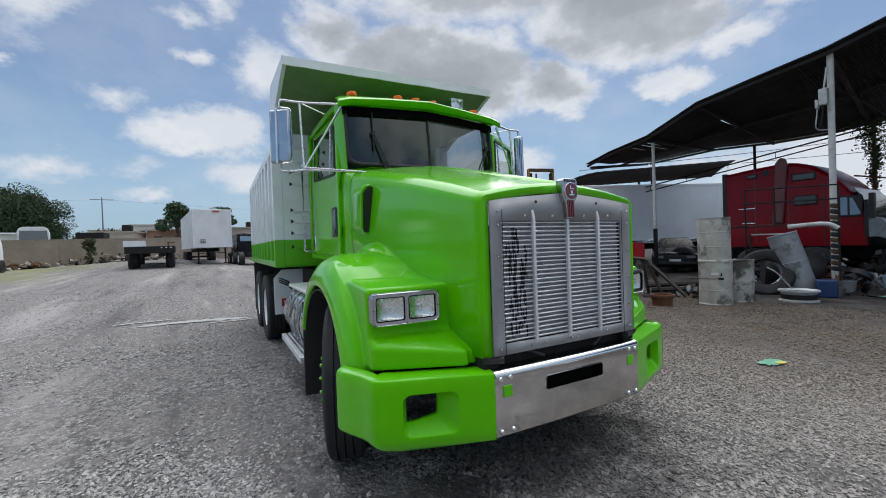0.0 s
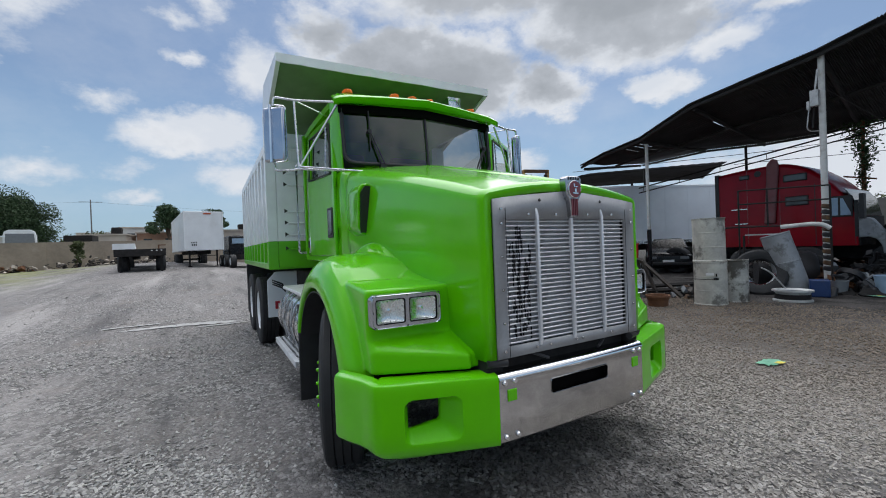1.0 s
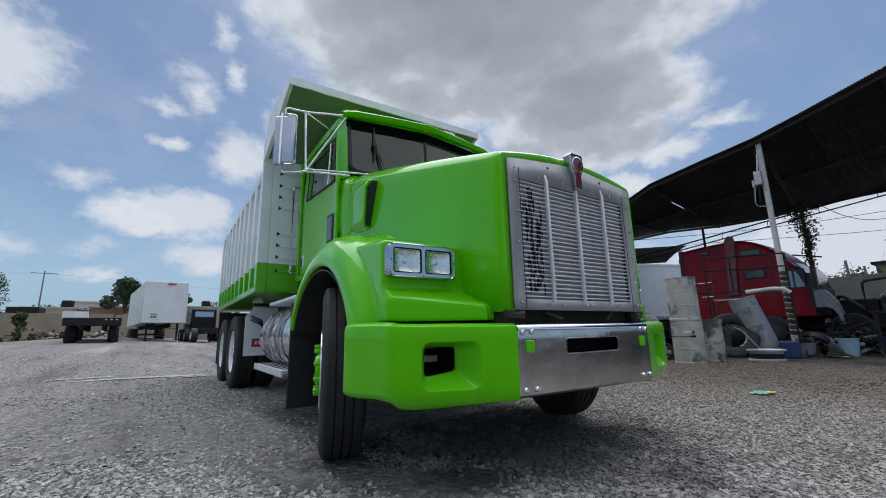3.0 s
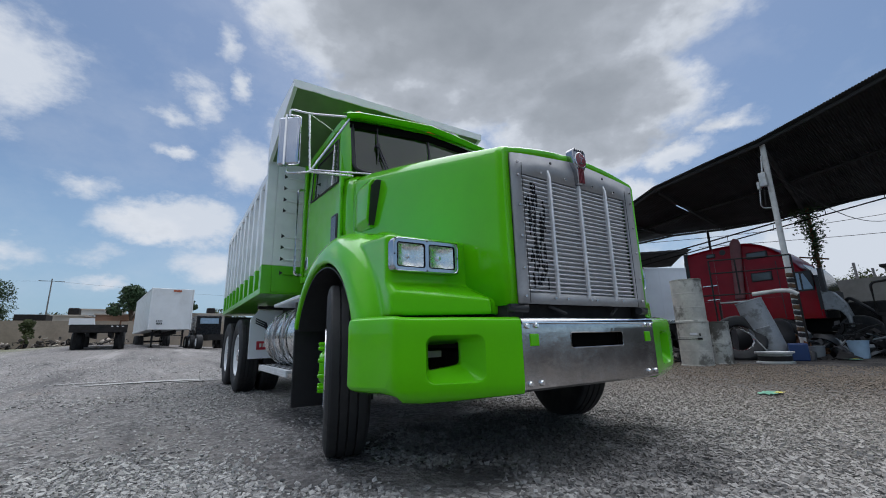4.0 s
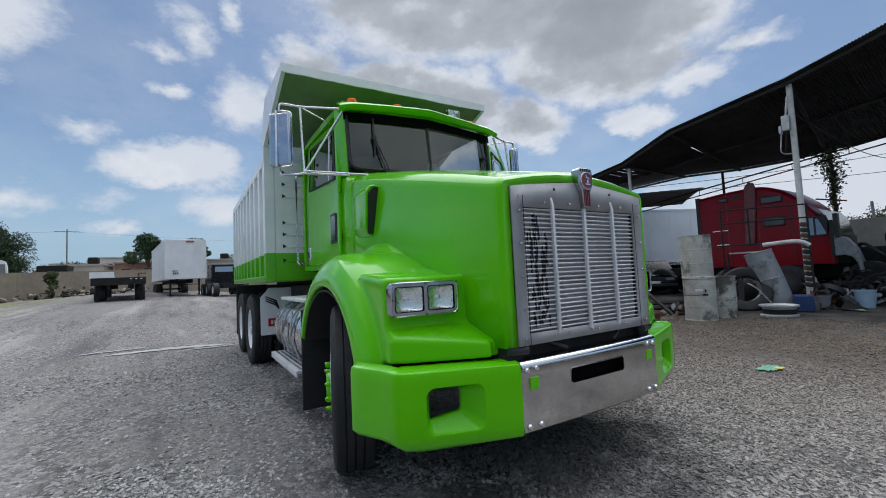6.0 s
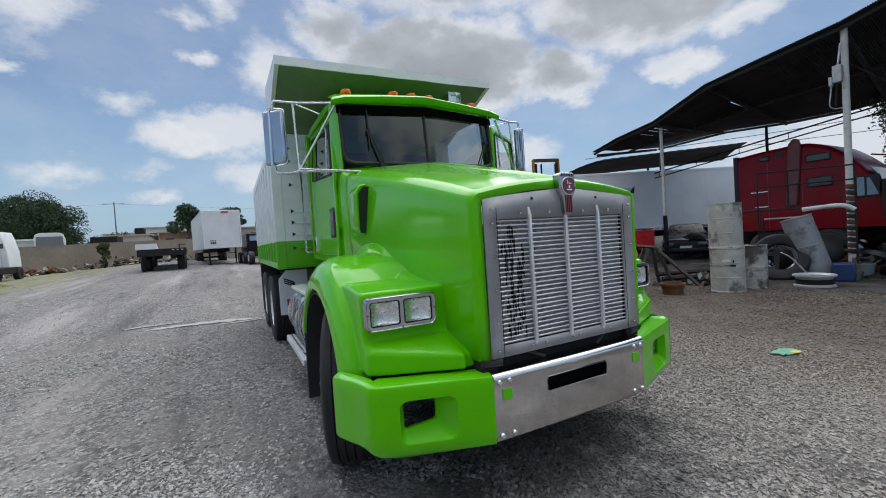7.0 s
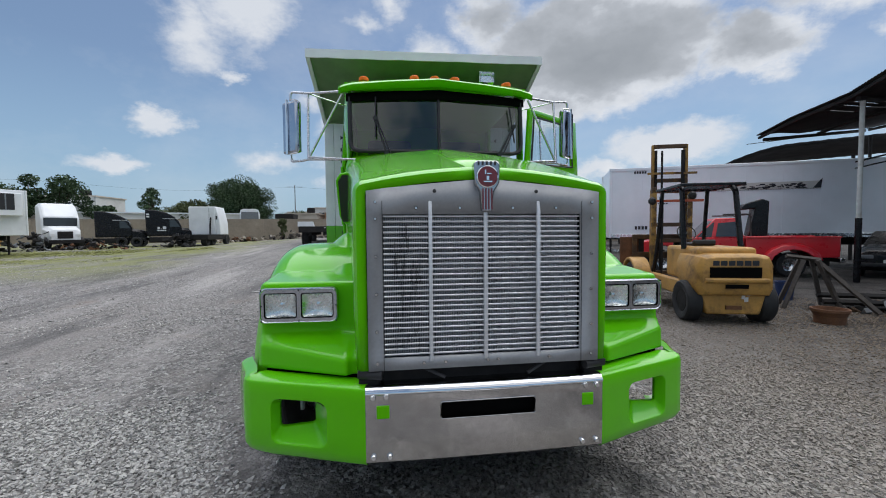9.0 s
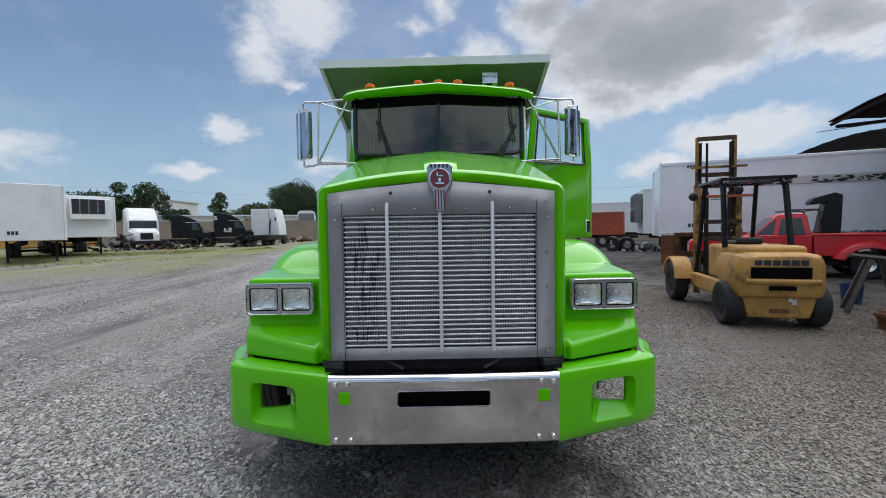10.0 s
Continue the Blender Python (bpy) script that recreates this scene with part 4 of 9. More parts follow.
part("medallion_ring", bm, CHROME, orn)
part("letter_mark", boxes((-0.020, -0.014, -0.058, -0.053, 1.738, 1.758), (-0.010, 0.010, -0.058, -0.053, 1.738, 1.743), (-0.026, 0.014, -0.058, -0.053, 1.702, 1.708), (-0.012, 0.0, -0.058, -0.053, 1.712, 1.730)), CHROME, orn)
for k in range(4):
    part("rib", boxes((-0.030 + 0.0135 * k, -0.0235 + 0.0135 * k, -0.050, -0.044, 1.580, 1.675)), MAROON, orn)
for k in range(5):
    part("rib", boxes((-0.050 + 0.019 * k, -0.042 + 0.019 * k, -0.048, -0.044, 1.78, 1.797)), BLACK, orn)

# ---- bumper ----
bm = bmesh.new()
cols = [-0.568, -0.522, -0.462, -0.228, 0.224, 0.458, 0.520, 0.568]
rows = [0.425, 0.437, 0.620, 0.6205, 0.632, 0.694, 0.700, 0.750, 0.766, 0.776]


def chrome_at(u, z):
    y = -0.030 - 0.012 * (1 - (u / 0.568) ** 2)
    if z < 0.435:
        y += 0.012
    if z > 0.770:
        y += 0.03
    elif z > 0.755:
        y += 0.004
    return (u, y, z)


cv = grid_plate(bm, cols, rows, {(3, 3), (3, 4), (3, 5)}, chrome_at)
top = [bm.verts.new((u, 0.06, 0.778)) for u in cols]
bot = [bm.verts.new((u, 0.03, 0.423)) for u in cols]
for i in range(len(cols) - 1):
    bm.faces.new((cv[i, len(rows) - 1], cv[i + 1, len(rows) - 1], top[i + 1], top[i]))
    bm.faces.new((cv[i, 0], bot[i], bot[i + 1], cv[i + 1, 0]))
slot = [(3, 3), (4, 3), (4, 6), (3, 6)]
inner = [bm.verts.new(cv[k].co + Vector((0, 0.03, 0))) for k in slot]
for i in range(4):
    bm.faces.new((cv[slot[i]], cv[slot[(i + 1) % 4]], inner[(i + 1) % 4], inner[i]))
bumper = part("front_bumper", bm, STEEL, truck, "three-piece bumper with a dull steel middle and green ends")
bm = bmesh.new()
rim_pts = [Vector((u, chrome_at(u, 0.6)[1] - 0.001, z)) for u, z in round_rect(cols[3], cols[4], rows[3], rows[6], 0.012, 4)]
tube(bm, rim_pts + rim_pts[:2], 0.0035, 6)
part("slot_rim", bm, STEEL, bumper, "rolled rim of the bumper slot")
part("slot_back", boxes((-0.25, 0.25, 0.01, 0.02, 0.60, 0.72)), SLOT, bumper)
for s in (-1, 1):
    part("tow_plate", boxes((s * 0.49 - 0.029, s * 0.49 + 0.029, chrome_at(0.49, 0.6)[1] - 0.006, -0.02, 0.637, 0.697)), GREEN, bumper, "square green tow hook cover", bevel=0.004)
bm = bmesh.new()
loft(bm, [[Vector((u, chrome_at(u, 0.6)[1] + y, z)) for u in np.linspace(-0.568, 0.568, 13)] for y, z in ((-0.002, 0.744), (-0.006, 0.749), (-0.006, 0.755), (0.000, 0.766), (0.010, 0.776), (0.020, 0.7805), (0.040, 0.782))], ring_closed=False)
part("top_lip", bm, CHROME, bumper, "polished rolled top edge")
bb = part("bolt", bolt(0.0145, 0.014), CHROME, bumper, "domed chrome bolt")
k = 0
for s in (-1, 1):
    for u, z in ((0.535, 0.735), (0.475, 0.738), (0.535, 0.462), (0.462, 0.462)):
        m = pose(s * u, chrome_at(u, 0.6)[1], z)
        if k == 0:
            bb.matrix_basis = m
        else:
            again(bb, m)
        k += 1


# path of the bumper ends in plan, from the middle piece to the outer tip
END = [(0.569, -0.030), (0.66, 0.001), (0.737, 0.028), (0.885, 0.079), (1.032, 0.130), (1.112, 0.158), (1.145, 0.172), (1.162, 0.196), (1.172, 0.240), (1.192, 0.300), (1.226, 0.372), (1.257, 0.440), (1.260, 0.474)]


def bumper_end(s):
    bm = bmesh.new()
    rows = [0.415, 0.420, 0.435, 0.472, 0.55, 0.64, 0.710, 0.745, 0.768, 0.780]
    n = len(END)

    def at(i, j):
        u, v = END[i]
        z = rows[j]
        k = min(1, max(0, (u - 0.58) / 0.35))
        inset = {0: 0.03 + 0.06 * k, 1: 0.012 + 0.030 * k, 2: 0.004 + 0.010 * k, 8: 0.006, 9: 0.026}.get(j, 0.0)
        d = Vector(END[min(i + 1, n - 1)]) - Vector(END[max(i - 1, 0)])
        nx, ny = d.y, -d.x
        L = math.hypot(nx, ny)
        lift = 0.038 * min(1, max(0, (u - 1.09) / 0.10))
        zz = z + ((-0.024 * k + lift, -0.016 * k + lift, -0.004 * k + lift * 0.6)[j] if j < 3 else 0.004 * k + 0.28 * lift if j > 6 else 0)
        return Vector((u - nx / L * inset, v - ny / L * inset, zz))

    v = {(i, j): bm.verts.new(at(i, j)) for i in range(n) for j in range(len(rows))}
    hole = {(i, j) for i in (2, 3) for j in (3, 4, 5)}
    for i in range(n - 1):
        for j in range(len(rows) - 1):
            if (i, j) not in hole:
                bm.faces.new((v[i, j], v[i + 1, j], v[i + 1, j + 1], v[i, j + 1]))
    # fog lamp opening: a rounded scoop that narrows to a hole set back behind the face
    corner = [v[2, 3], v[4, 3], v[4, 6], v[2, 6]]

    def on_face(u, z, back=0.0):
        k = (u - 0.737) / 0.295
        t = (z - 0.472) / 0.238
        lo, hi = corner[0].co.lerp(corner[1].co, k), corner[3].co.lerp(corner[2].co, k)
        p = lo.lerp(hi, t)
        p.z = z
        return p + Vector((-0.15 * back, 0.99 * back, 0))

    N = 6
    ring = [bm.verts.new(on_face(u, z)) for u, z in round_rect(0.748, 1.020, 0.484, 0.700, 0.045, N)]
    quarter = N + 1
    for q, c in enumerate((corner[2], corner[3], corner[0], corner[1])):
        arc = ring[q * quarter:(q + 1) * quarter]
        for a, b in zip(arc, arc[1:]):
            bm.faces.new((c, b, a))
    sides = ((corner[2], v[3, 6], corner[3], 0, 1), (corner[3], None, corner[0], 1, 2), (corner[0], v[3, 3], corner[1], 2, 3), (corner[1], None, corner[2], 3, 0))
    for c, m, e, q, p in sides:
        a, b = ring[(q + 1) * quarter - 1], ring[p * quarter]
        if m:
            bm.faces.new((a, c, m, e, b))
        else:
            col = 2 if c is corner[3] else 4
            mids = [v[col, 5], v[col, 4]] if col == 2 else [v[col, 4], v[col, 5]]
            bm.faces.new((a, c, *mids, e, b))
    lip = [bm.verts.new(on_face(u, z, 0.012)) for u, z in round_rect(0.754, 1.014, 0.490, 0.695, 0.042, N)]
    deep = [bm.verts.new(on_face(u, z - (0.011 * (u - 0.91) / 0.08 if z < 0.61 else 0.0), 0.080 - 0.03 * (u - 0.83) / 0.16)) for u, z in round_rect(0.828, 0.992, 0.552, 0.675, 0.018, N)]
    rear = [bm.verts.new(p.co + Vector((0, 0.02, 0))) for p in deep]
    for a, b in ((ring, lip), (lip, deep), (deep, rear)):
        for k in range(len(a)):
            q = (k + 1) % len(a)
            bm.faces.new((a[k], a[q], b[q], b[k]))
    # flanges that give the sheet its depth
    for j in (0, len(rows) - 1):
        inn = [bm.verts.new(v[i, j].co + Vector((-0.03 * min(1, i / 4), 0.085 if i < 6 else 0.05 if i < 7 else 0.02, 0.004 if j else 0.0))) for i in range(n)]
        for i in range(n - 1):
            bm.faces.new((v[i, j], v[i + 1, j], inn[i + 1], inn[i]))
    ob = part("bumper_end", sided(bm, s), GREEN, bumper, "lime green swept bumper end with a fog lamp opening", bevel=0.010, seg=3, angle=38)
    sock = ob.modifiers["edge"]
    sock.angle_limit = radians(34)


both(bumper_end)
for s in (-1, 1):
    part("lamp_bracket", sided(boxes((0.72, 0.95, 0.46, 0.47, 0.585, 0.62), (0.93, 0.95, 0.44, 0.47, 0.50, 0.62)), s), PALE_LABEL, truck, "pale bracket behind the fog lamp opening", bevel=0.003)
for s in (-1, 1):
    part("bumper_stay", sided(boxes((0.60, 1.08, 0.30, 0.42, 0.715, 0.796)), s), SLOT, truck, "black stay behind the bumper end")
# dark bracket work behind the bumper, radiator support and steering gear
part("bumper_bracket", boxes((-0.62, 0.62, 0.13, 0.26, 0.45, 0.70), (-0.60, -0.50, 0.02, 0.2, 0.70, 0.86), (0.50, 0.60, 0.02, 0.2, 0.70, 0.86), (-0.50, 0.50, 0.06, 0.24, 0.72, 0.86)), SHADE_DARK, truck, bevel=0.012)
for s in (-1, 1):
    bm = bmesh.new()
    tube(bm, [(s * 0.30, 0.03, 0.842), (s * 0.20, 0.0, 0.80)], 0.009)
    part("stay_rod", bm, BLACK, truck)
    bm = bmesh.new()
    tube(bm, [(s * 0.60, 0.03, 0.825), (s * 0.49, 0.0, 0.825)], 0.022, 12)
    box(bm, min(s * 0.60, s * 0.50), max(s * 0.60, s * 0.50), 0.0, 0.05, 0.83, 0.846)
    part("hood_pivot", bm, BLACK, truck, "black hood pivot tube")

# ---- chassis and running gear ----
part("chassis_rail", boxes((-0.45, -0.37, 0.2, 7.6, 0.72, 0.98)), SHADE_DARK, truck)
part("chassis_rail", boxes((0.37, 0.45, 0.2, 7.6, 0.72, 0.98)), SHADE_DARK, truck)
part("engine_block", boxes((-0.42, 0.42, 0.3, 1.7, 0.62, 1.55), (-0.3, 0.3, 0.4, 1.4, 0.42, 0.62)), SHADE_DARK, truck, bevel=0.03)
bm = bmesh.new()
tube(bm, [(-0.95, 1.13, 0.50), (-0.5, 1.13, 0.44), (0.5, 1.13, 0.44), (0.95, 1.13, 0.50)], 0.055, 10)
part("front_axle", bm, SHADE_DARK, truck)
for v in (5.45, 6.80):
    bm = bmesh.new()
    tube(bm, [(-0.95, v, 0.53), (0.95, v, 0.53)], 0.09, 12)
    lathe(bm, [(0.0, -0.2), (0.2, -0.12), (0.24, 0), (0.2, 0.12), (0, 0.2)], 16, pose(0, v, 0.53, 90))
    part("rear_axle", bm, SHADE_DARK, truck)


def tyre_mesh(width, ribs=4):
    """Profile of a lorry tyre with straight grooves; axis along z."""
    r, h = 0.525, width / 2
    prof = [(0.29, -h * 0.72), (0.33, -h * 0.90), (0.40, -h), (0.455, -h), (0.495, -h * 0.93), (0.518, -h * 0.84)]
    for k in range(ribs):
        a = -h * 0.78 + (2 * h * 0.78) * (k + 0.0) / ribs
        b = -h * 0.78 + (2 * h * 0.78) * (k + 1.0) / ribs
        g = 0.005
        prof += [(r, a + g), (r, b - g)]
        if k < ribs - 1:
            prof += [(r - 0.014, b - g * 0.6), (r - 0.014, b + g * 0.6)]
    prof += [(0.518, h * 0.84), (0.495, h * 0.93), (0.455, h), (0.40, h), (0.33, h * 0.90), (0.29, h * 0.72)]
    bm = bmesh.new()
    lathe(bm, prof, 56, closed=True)
    return bm


def rim_mesh(dish, depth):
    """Steel disc wheel; axis along z, outside towards +z."""
    bm = bmesh.new()
    lathe(bm, [(0.285, -depth), (0.30, -depth + 0.01), (0.285, -depth + 0.03), (0.27, 0.0), (0.285, depth - 0.02), (0.302, depth), (0.29, depth + 0.006), (0.268, depth - 0.03), (0.255, dish + 0.03), (0.225, dish),
               (0.17, dish - 0.012), (0.14, dish + 0.005), (0.11, dish + 0.03), (0.0, dish + 0.03)], 40)
    return bm


def front_wheel(s):
    # the steered wheels are turned towards the passenger side
    m = pose(s * 1.03, 1.15, 0.525, 0, 0, -17) @ pose(0, 0, 0, 0, s * 90, 0)
    t = tyre_mesh(0.25)
    for v in t.verts:
        v.co = m @ v.co
    wheel = part("front_wheel", t, RUBBER, truck, "ribbed black front tyre on a steel wheel, steered to one side", angle=28)
    r = rim_mesh(0.10, 0.112)
    for v in r.verts:
        v.co = m @ v.co
    part("rim", r, ALU, wheel, "bright disc wheel")
    hub = bmesh.new()
    lathe(hub, [(0.105, 0.09), (0.10, 0.14), (0.085, 0.16), (0.0, 0.16)], 20, m)
    part("hub", hub, GREEN, wheel, "green painted hub")
    for k in range(10):
        a = 2 * math.pi * k / 10
        b = bmesh.new()
        lathe(b, [(0.019, 0.09), (0.019, 0.128), (0.013, 0.133), (0.013, 0.158), (0.008, 0.168), (0.0, 0.168)], 8, m @ pose(0.145 * math.cos(a), 0.145 * math.sin(a), 0.0))
        part("lug_nut", b, GREEN, wheel, "long green lug nut cover")


both(front_wheel)


def rear_wheel(s, v):
    first = None
    for off, out in ((1.05, True), (0.74, False)):
        m = pose(s * off, v, 0.525, 0, 0, 0) @ pose(0, 0, 0, 0, s * 90, 0)
        t = tyre_mesh(0.27)
        for q in t.verts:
            q.co = m @ q.co
        ob = part("rear_wheel", t, RUBBER, truck, "black dual rear tyre", angle=28)
        r = rim_mesh(-0.06 if out else 0.06, 0.11)
        for q in r.verts:
            q.co = m @ q.co
        part("rim", r, WHITE, ob, "white steel dish wheel")
        if out:
            hub = bmesh.new()
            lathe(hub, [(0.13, -0.06), (0.12, 0.06), (0.09, 0.10), (0.0, 0.10)], 20, m)
            part("hub", hub, ALU, ob)


for v in (5.45, 6.80):
    rear_wheel(-1, v), rear_wheel(1, v)


def side_gear(s):
    # splash panel behind the front wheel
    part("splash_panel", sided(boxes((0.52, 1.195, 1.845, 1.86, 0.20, 1.0)), s), BLACK, truck, "black rubber splash panel behind the front wheel", bevel=0.01)
    # round fuel tank with straps
    bm = bmesh.new()
    lathe(bm, [(0.0, 0.0), (0.25, 0.0), (0.285, 0.02), (0.30, 0.05), (0.30, 1.32), (0.285, 1.35), (0.25, 1.37), (0.0, 1.37)], 40, pose(0.86, 1.98, 0.735, -90))
    tank = part("fuel_tank", sided(bm, s), ALU, truck, "round polished aluminium fuel tank")
    for v in (2.28, 2.55, 2.85, 3.1):
        bm = bmesh.new()
        lathe(bm, [(0.302, -0.018), (0.309, -0.018), (0.309, 0.018), (0.302, 0.018)], 40, pose(0.86, v, 0.735, -90), closed=True)
        part("strap", sided(bm, s), STEEL, tank, "steel tank strap")
    bm = bmesh.new()
    for v in (2.28, 2.7):
        tube(bm, bend([(1.12, v, 0.95), (1.175, v + 0.12, 0.74), (1.12, v + 0.26, 0.53)], 0.1), 0.008, 6)
        tube(bm, bend([(1.12, v + 0.26, 0.95), (1.175, v + 0.14, 0.74), (1.12, v, 0.53)], 0.1), 0.008, 6)
    part("stay_bars", sided(bm, s), GRILLE_STEEL, tank)
    step = boxes((0.88, 1.14, 2.0, 3.0, 1.045, 1.075))
    part("top_step", sided(step, s), TREAD_PLATE, truck, "tread plate step on the tank", bevel=0.006)
    bm = boxes((0.97, 1.185, 2.12, 3.38, 0.435, 0.462), (0.97, 0.99, 2.12, 3.38, 0.40, 0.436), (1.165, 1.185, 2.12, 3.38, 0.405, 0.436))
    low = part("side_step", sided(bm, s), TREAD_PLATE, truck, "perforated aluminium side step", bevel=0.004)
    bm = bmesh.new()
    for i in range(22):
        for j in range(4):
            u, v = 0.992 + 0.044 * j, 2.16 + 0.055 * i + 0.012 * (j % 2)
            box(bm, u, u + 0.020, v, v + 0.028, 0.4622, 0.4645)
    tagged(part("perforation", sided(bm, s), BLACK, low), kind="stuff")
    part("step_hanger", sided(boxes((0.94, 0.975, 2.2, 2.24, 0.41, 0.7), (0.94, 0.975, 3.2, 3.24, 0.41, 0.7)), s), SHADE_DARK, truck)
    # pale guard plate ahead of the rear wheels, with a winged stripe mark and a red label
    bm = bmesh.new()
    prism(bm, [(0.46, 0.48), (1.10, 0.48), (1.10, 1.02), (0.99, 1.15), (0.46, 1.15)], "y", 4.80, 4.815)
    guard = part("wheel_guard", sided(bm, s), GREY_BOX, truck, "pale grey guard plate with black wing stripes", bevel=0.006)
    bm = bmesh.new()
    for k in range(3):
        prism(bm, [(1.03, 1.02 - 0.03 * k), (0.90, 0.955 - 0.03 * k), (0.86, 0.86 - 0.01 * k), (0.845, 0.86 - 0.01 * k), (0.885, 0.975 - 0.03 * k), (1.03, 1.037 - 0.03 * k)], "y", 4.795, 4.7995)
    part("wing_stripe", sided(bm, s), DARK_LABEL, guard)
    part("label_plate", sided(boxes((0.78, 1.0, 4.795, 4.7995, 0.60, 0.715)), s), RED_LABEL, guard, "red label plate")
    part("label_bars", sided(boxes(*[(0.80 + 0.045 * i, 0.828 + 0.045 * i, 4.791, 4.7945, 0.635, 0.685) for i in range(4)]), s), PALE_LABEL, guard)
    part("light_bar", sided(boxes((0.46, 1.02, 4.70, 4.78, 1.155, 1.20)), s), SHADE_DARK, truck, bevel=0.01)


both(side_gear)
part("battery_box", boxes((-0.72, 0.72, 2.1, 4.6, 0.62, 1.18)), SHADE_DARK, truck, bevel=0.02)

# ---- cab ----
CW = 0.845          # half width of the cab at the doors
V1 = 3.22           # back wall


def strip(name, pts_a, pts_b, material, parent, thick=0.02, label="", bevel=0.0):
    """A sheet between two lines of points, with thickness."""
    bm = bmesh.new()
    loft(bm, [[Vector(p) for p in pts_a], [Vector(p) for p in pts_b]], ring_closed=False)
    ob = part(name, bm, material, parent, label, bevel=bevel)
    s = ob.modifiers.new("sheet", "SOLIDIFY")
    s.thickness, s.offset = thick, 0
    return ob


# cowl between hood and doors, with the windscreen sill
bm = bmesh.new()
rings = []
for v, w, zt, zs in ((1.58, 0.768, 2.06, 1.88), (1.64, 0.783, 2.11, 1.98), (1.70, 0.80, 2.160, 2.085), (1.78, 0.815, 2.178, 2.14), (1.88, CW - 0.01, 2.18, 2.15)):
    half = [(w - 0.03, 1.33), (w, 1.40), (w, zs - 0.12), (w - 0.02, zs - 0.04), (w - 0.08, zs), (w * 0.5, (zs + zt) / 2 + 0.03), (0, zt)]
    rings.append([Vector((-a, v, b)) for a, b in half] + [Vector((a, v, b)) for a, b in half[-2::-1]])
loft(bm, rings, ring_closed=False)
cab = part("cab", bm, GREEN, truck, "lime green conventional cab with a two-piece windscreen", angle=45)
cab.modifiers.new("sheet", "SOLIDIFY").thickness = 0.012
# back wall, floor and roof
part("back_wall", boxes((-CW + 0.01, CW - 0.01, V1, V1 + 0.03, 1.36, 2.78)), GREEN, cab, bevel=0.01)
part("cab_floor", boxes((-CW + 0.03, CW - 0.03, 1.95, V1, 1.33, 1.38)), SHADE_DARK, cab)
bm = bmesh.new()
rings = []
for v, drop in ((1.745, 0.128), (1.82, 0.084), (1.90, 0.042), (1.98, 0.006), (2.4, -0.005), (2.9, 0.0), (3.18, 0.03), (3.26, 0.08)):
    edge, flank = min(drop, 0.075), min(drop, 0.11)
    half = [(CW - 0.035, 2.735 - drop * 0.3), (CW - 0.02, 2.775 - edge), (CW - 0.07, 2.822 - flank), (0.60, 2.855 - drop * 0.92), (0.30, 2.876 - drop), (0, 2.884 - drop)]
    under = min(2.77, 2.85 - drop)
    rings.append([Vector((-a, v, b)) for a, b in half] + [Vector((a, v, b)) for a, b in half[-2::-1]] + [Vector((CW - 0.12, v, min(2.71, under - 0.03))), Vector((0, v, under)), Vector((-CW + 0.12, v, min(2.71, under - 0.03)))])
loft(bm, rings)
part("roof", bm, GREEN, cab, "lime green cab roof", angle=40)
# sun visor: shallow peaked brow over the windscreen
bm = bmesh.new()
line = [(-0.862, 2.785), (-0.83, 2.800), (-0.74, 2.822), (-0.40, 2.85), (0, 2.872), (0.40, 2.85), (0.74, 2.822), (0.83, 2.800), (0.862, 2.785)]
rows = ((1.83, 0.0, -0.020, 0.998), (1.70, 0.055, -0.062, 0.995), (1.668, 0.07, -0.078, 0.995), (1.660, 0.07, -0.086, 0.995), (1.664, 0.07, -0.094, 0.995), (1.682, 0.07, -0.144, 0.992))
loft(bm, [[Vector((u * k, v + bow * abs(u), z + drop + (0.018 * abs(u) if drop < -0.1 else 0.0))) for u, z in line] for v, bow, drop, k in rows], ring_closed=False)
ob = part("sun_visor", bm, GREEN, cab, "peaked green sun visor with a folded front lip", angle=24)
ob.modifiers.new("sheet", "SOLIDIFY").thickness = 0.010
for u in (-0.80, -0.42, 0.42, 0.80):
    z = 2.872 - 0.062 * abs(u) / 0.8
    part("bracket", boxes((u - 0.012, u + 0.012, 1.80, 1.825, z - 0.115, z - 0.028)), GREEN, ob)


def glass_at(u, z, ahead=0.0):
    """A place on the raked, slightly folded windscreen."""
    return Vector((u, 1.70 + 0.085 * (abs(u) / 0.8) ** 1.5 + 0.05 * (z - 2.2) / 0.45 - ahead, z))


bm = bmesh.new()
us = [-0.80, -0.6, -0.4, -0.2, 0.0, 0.2, 0.4, 0.6, 0.80]
loft(bm, [[glass_at(u, 2.617 + 0.02 * (1 - abs(u)), 0.014) for u in us], [glass_at(u, 2.66 + 0.04 * (1 - abs(u)), 0.014) for u in us], [glass_at(u, 2.690 + 0.030 * (1 - abs(u) / 0.8), 0.010) for u in us]], ring_closed=False)
lining = part("visor_lining", bm, SLOT, cab)
lining.modifiers.new("sheet", "SOLIDIFY").thickness = 0.01


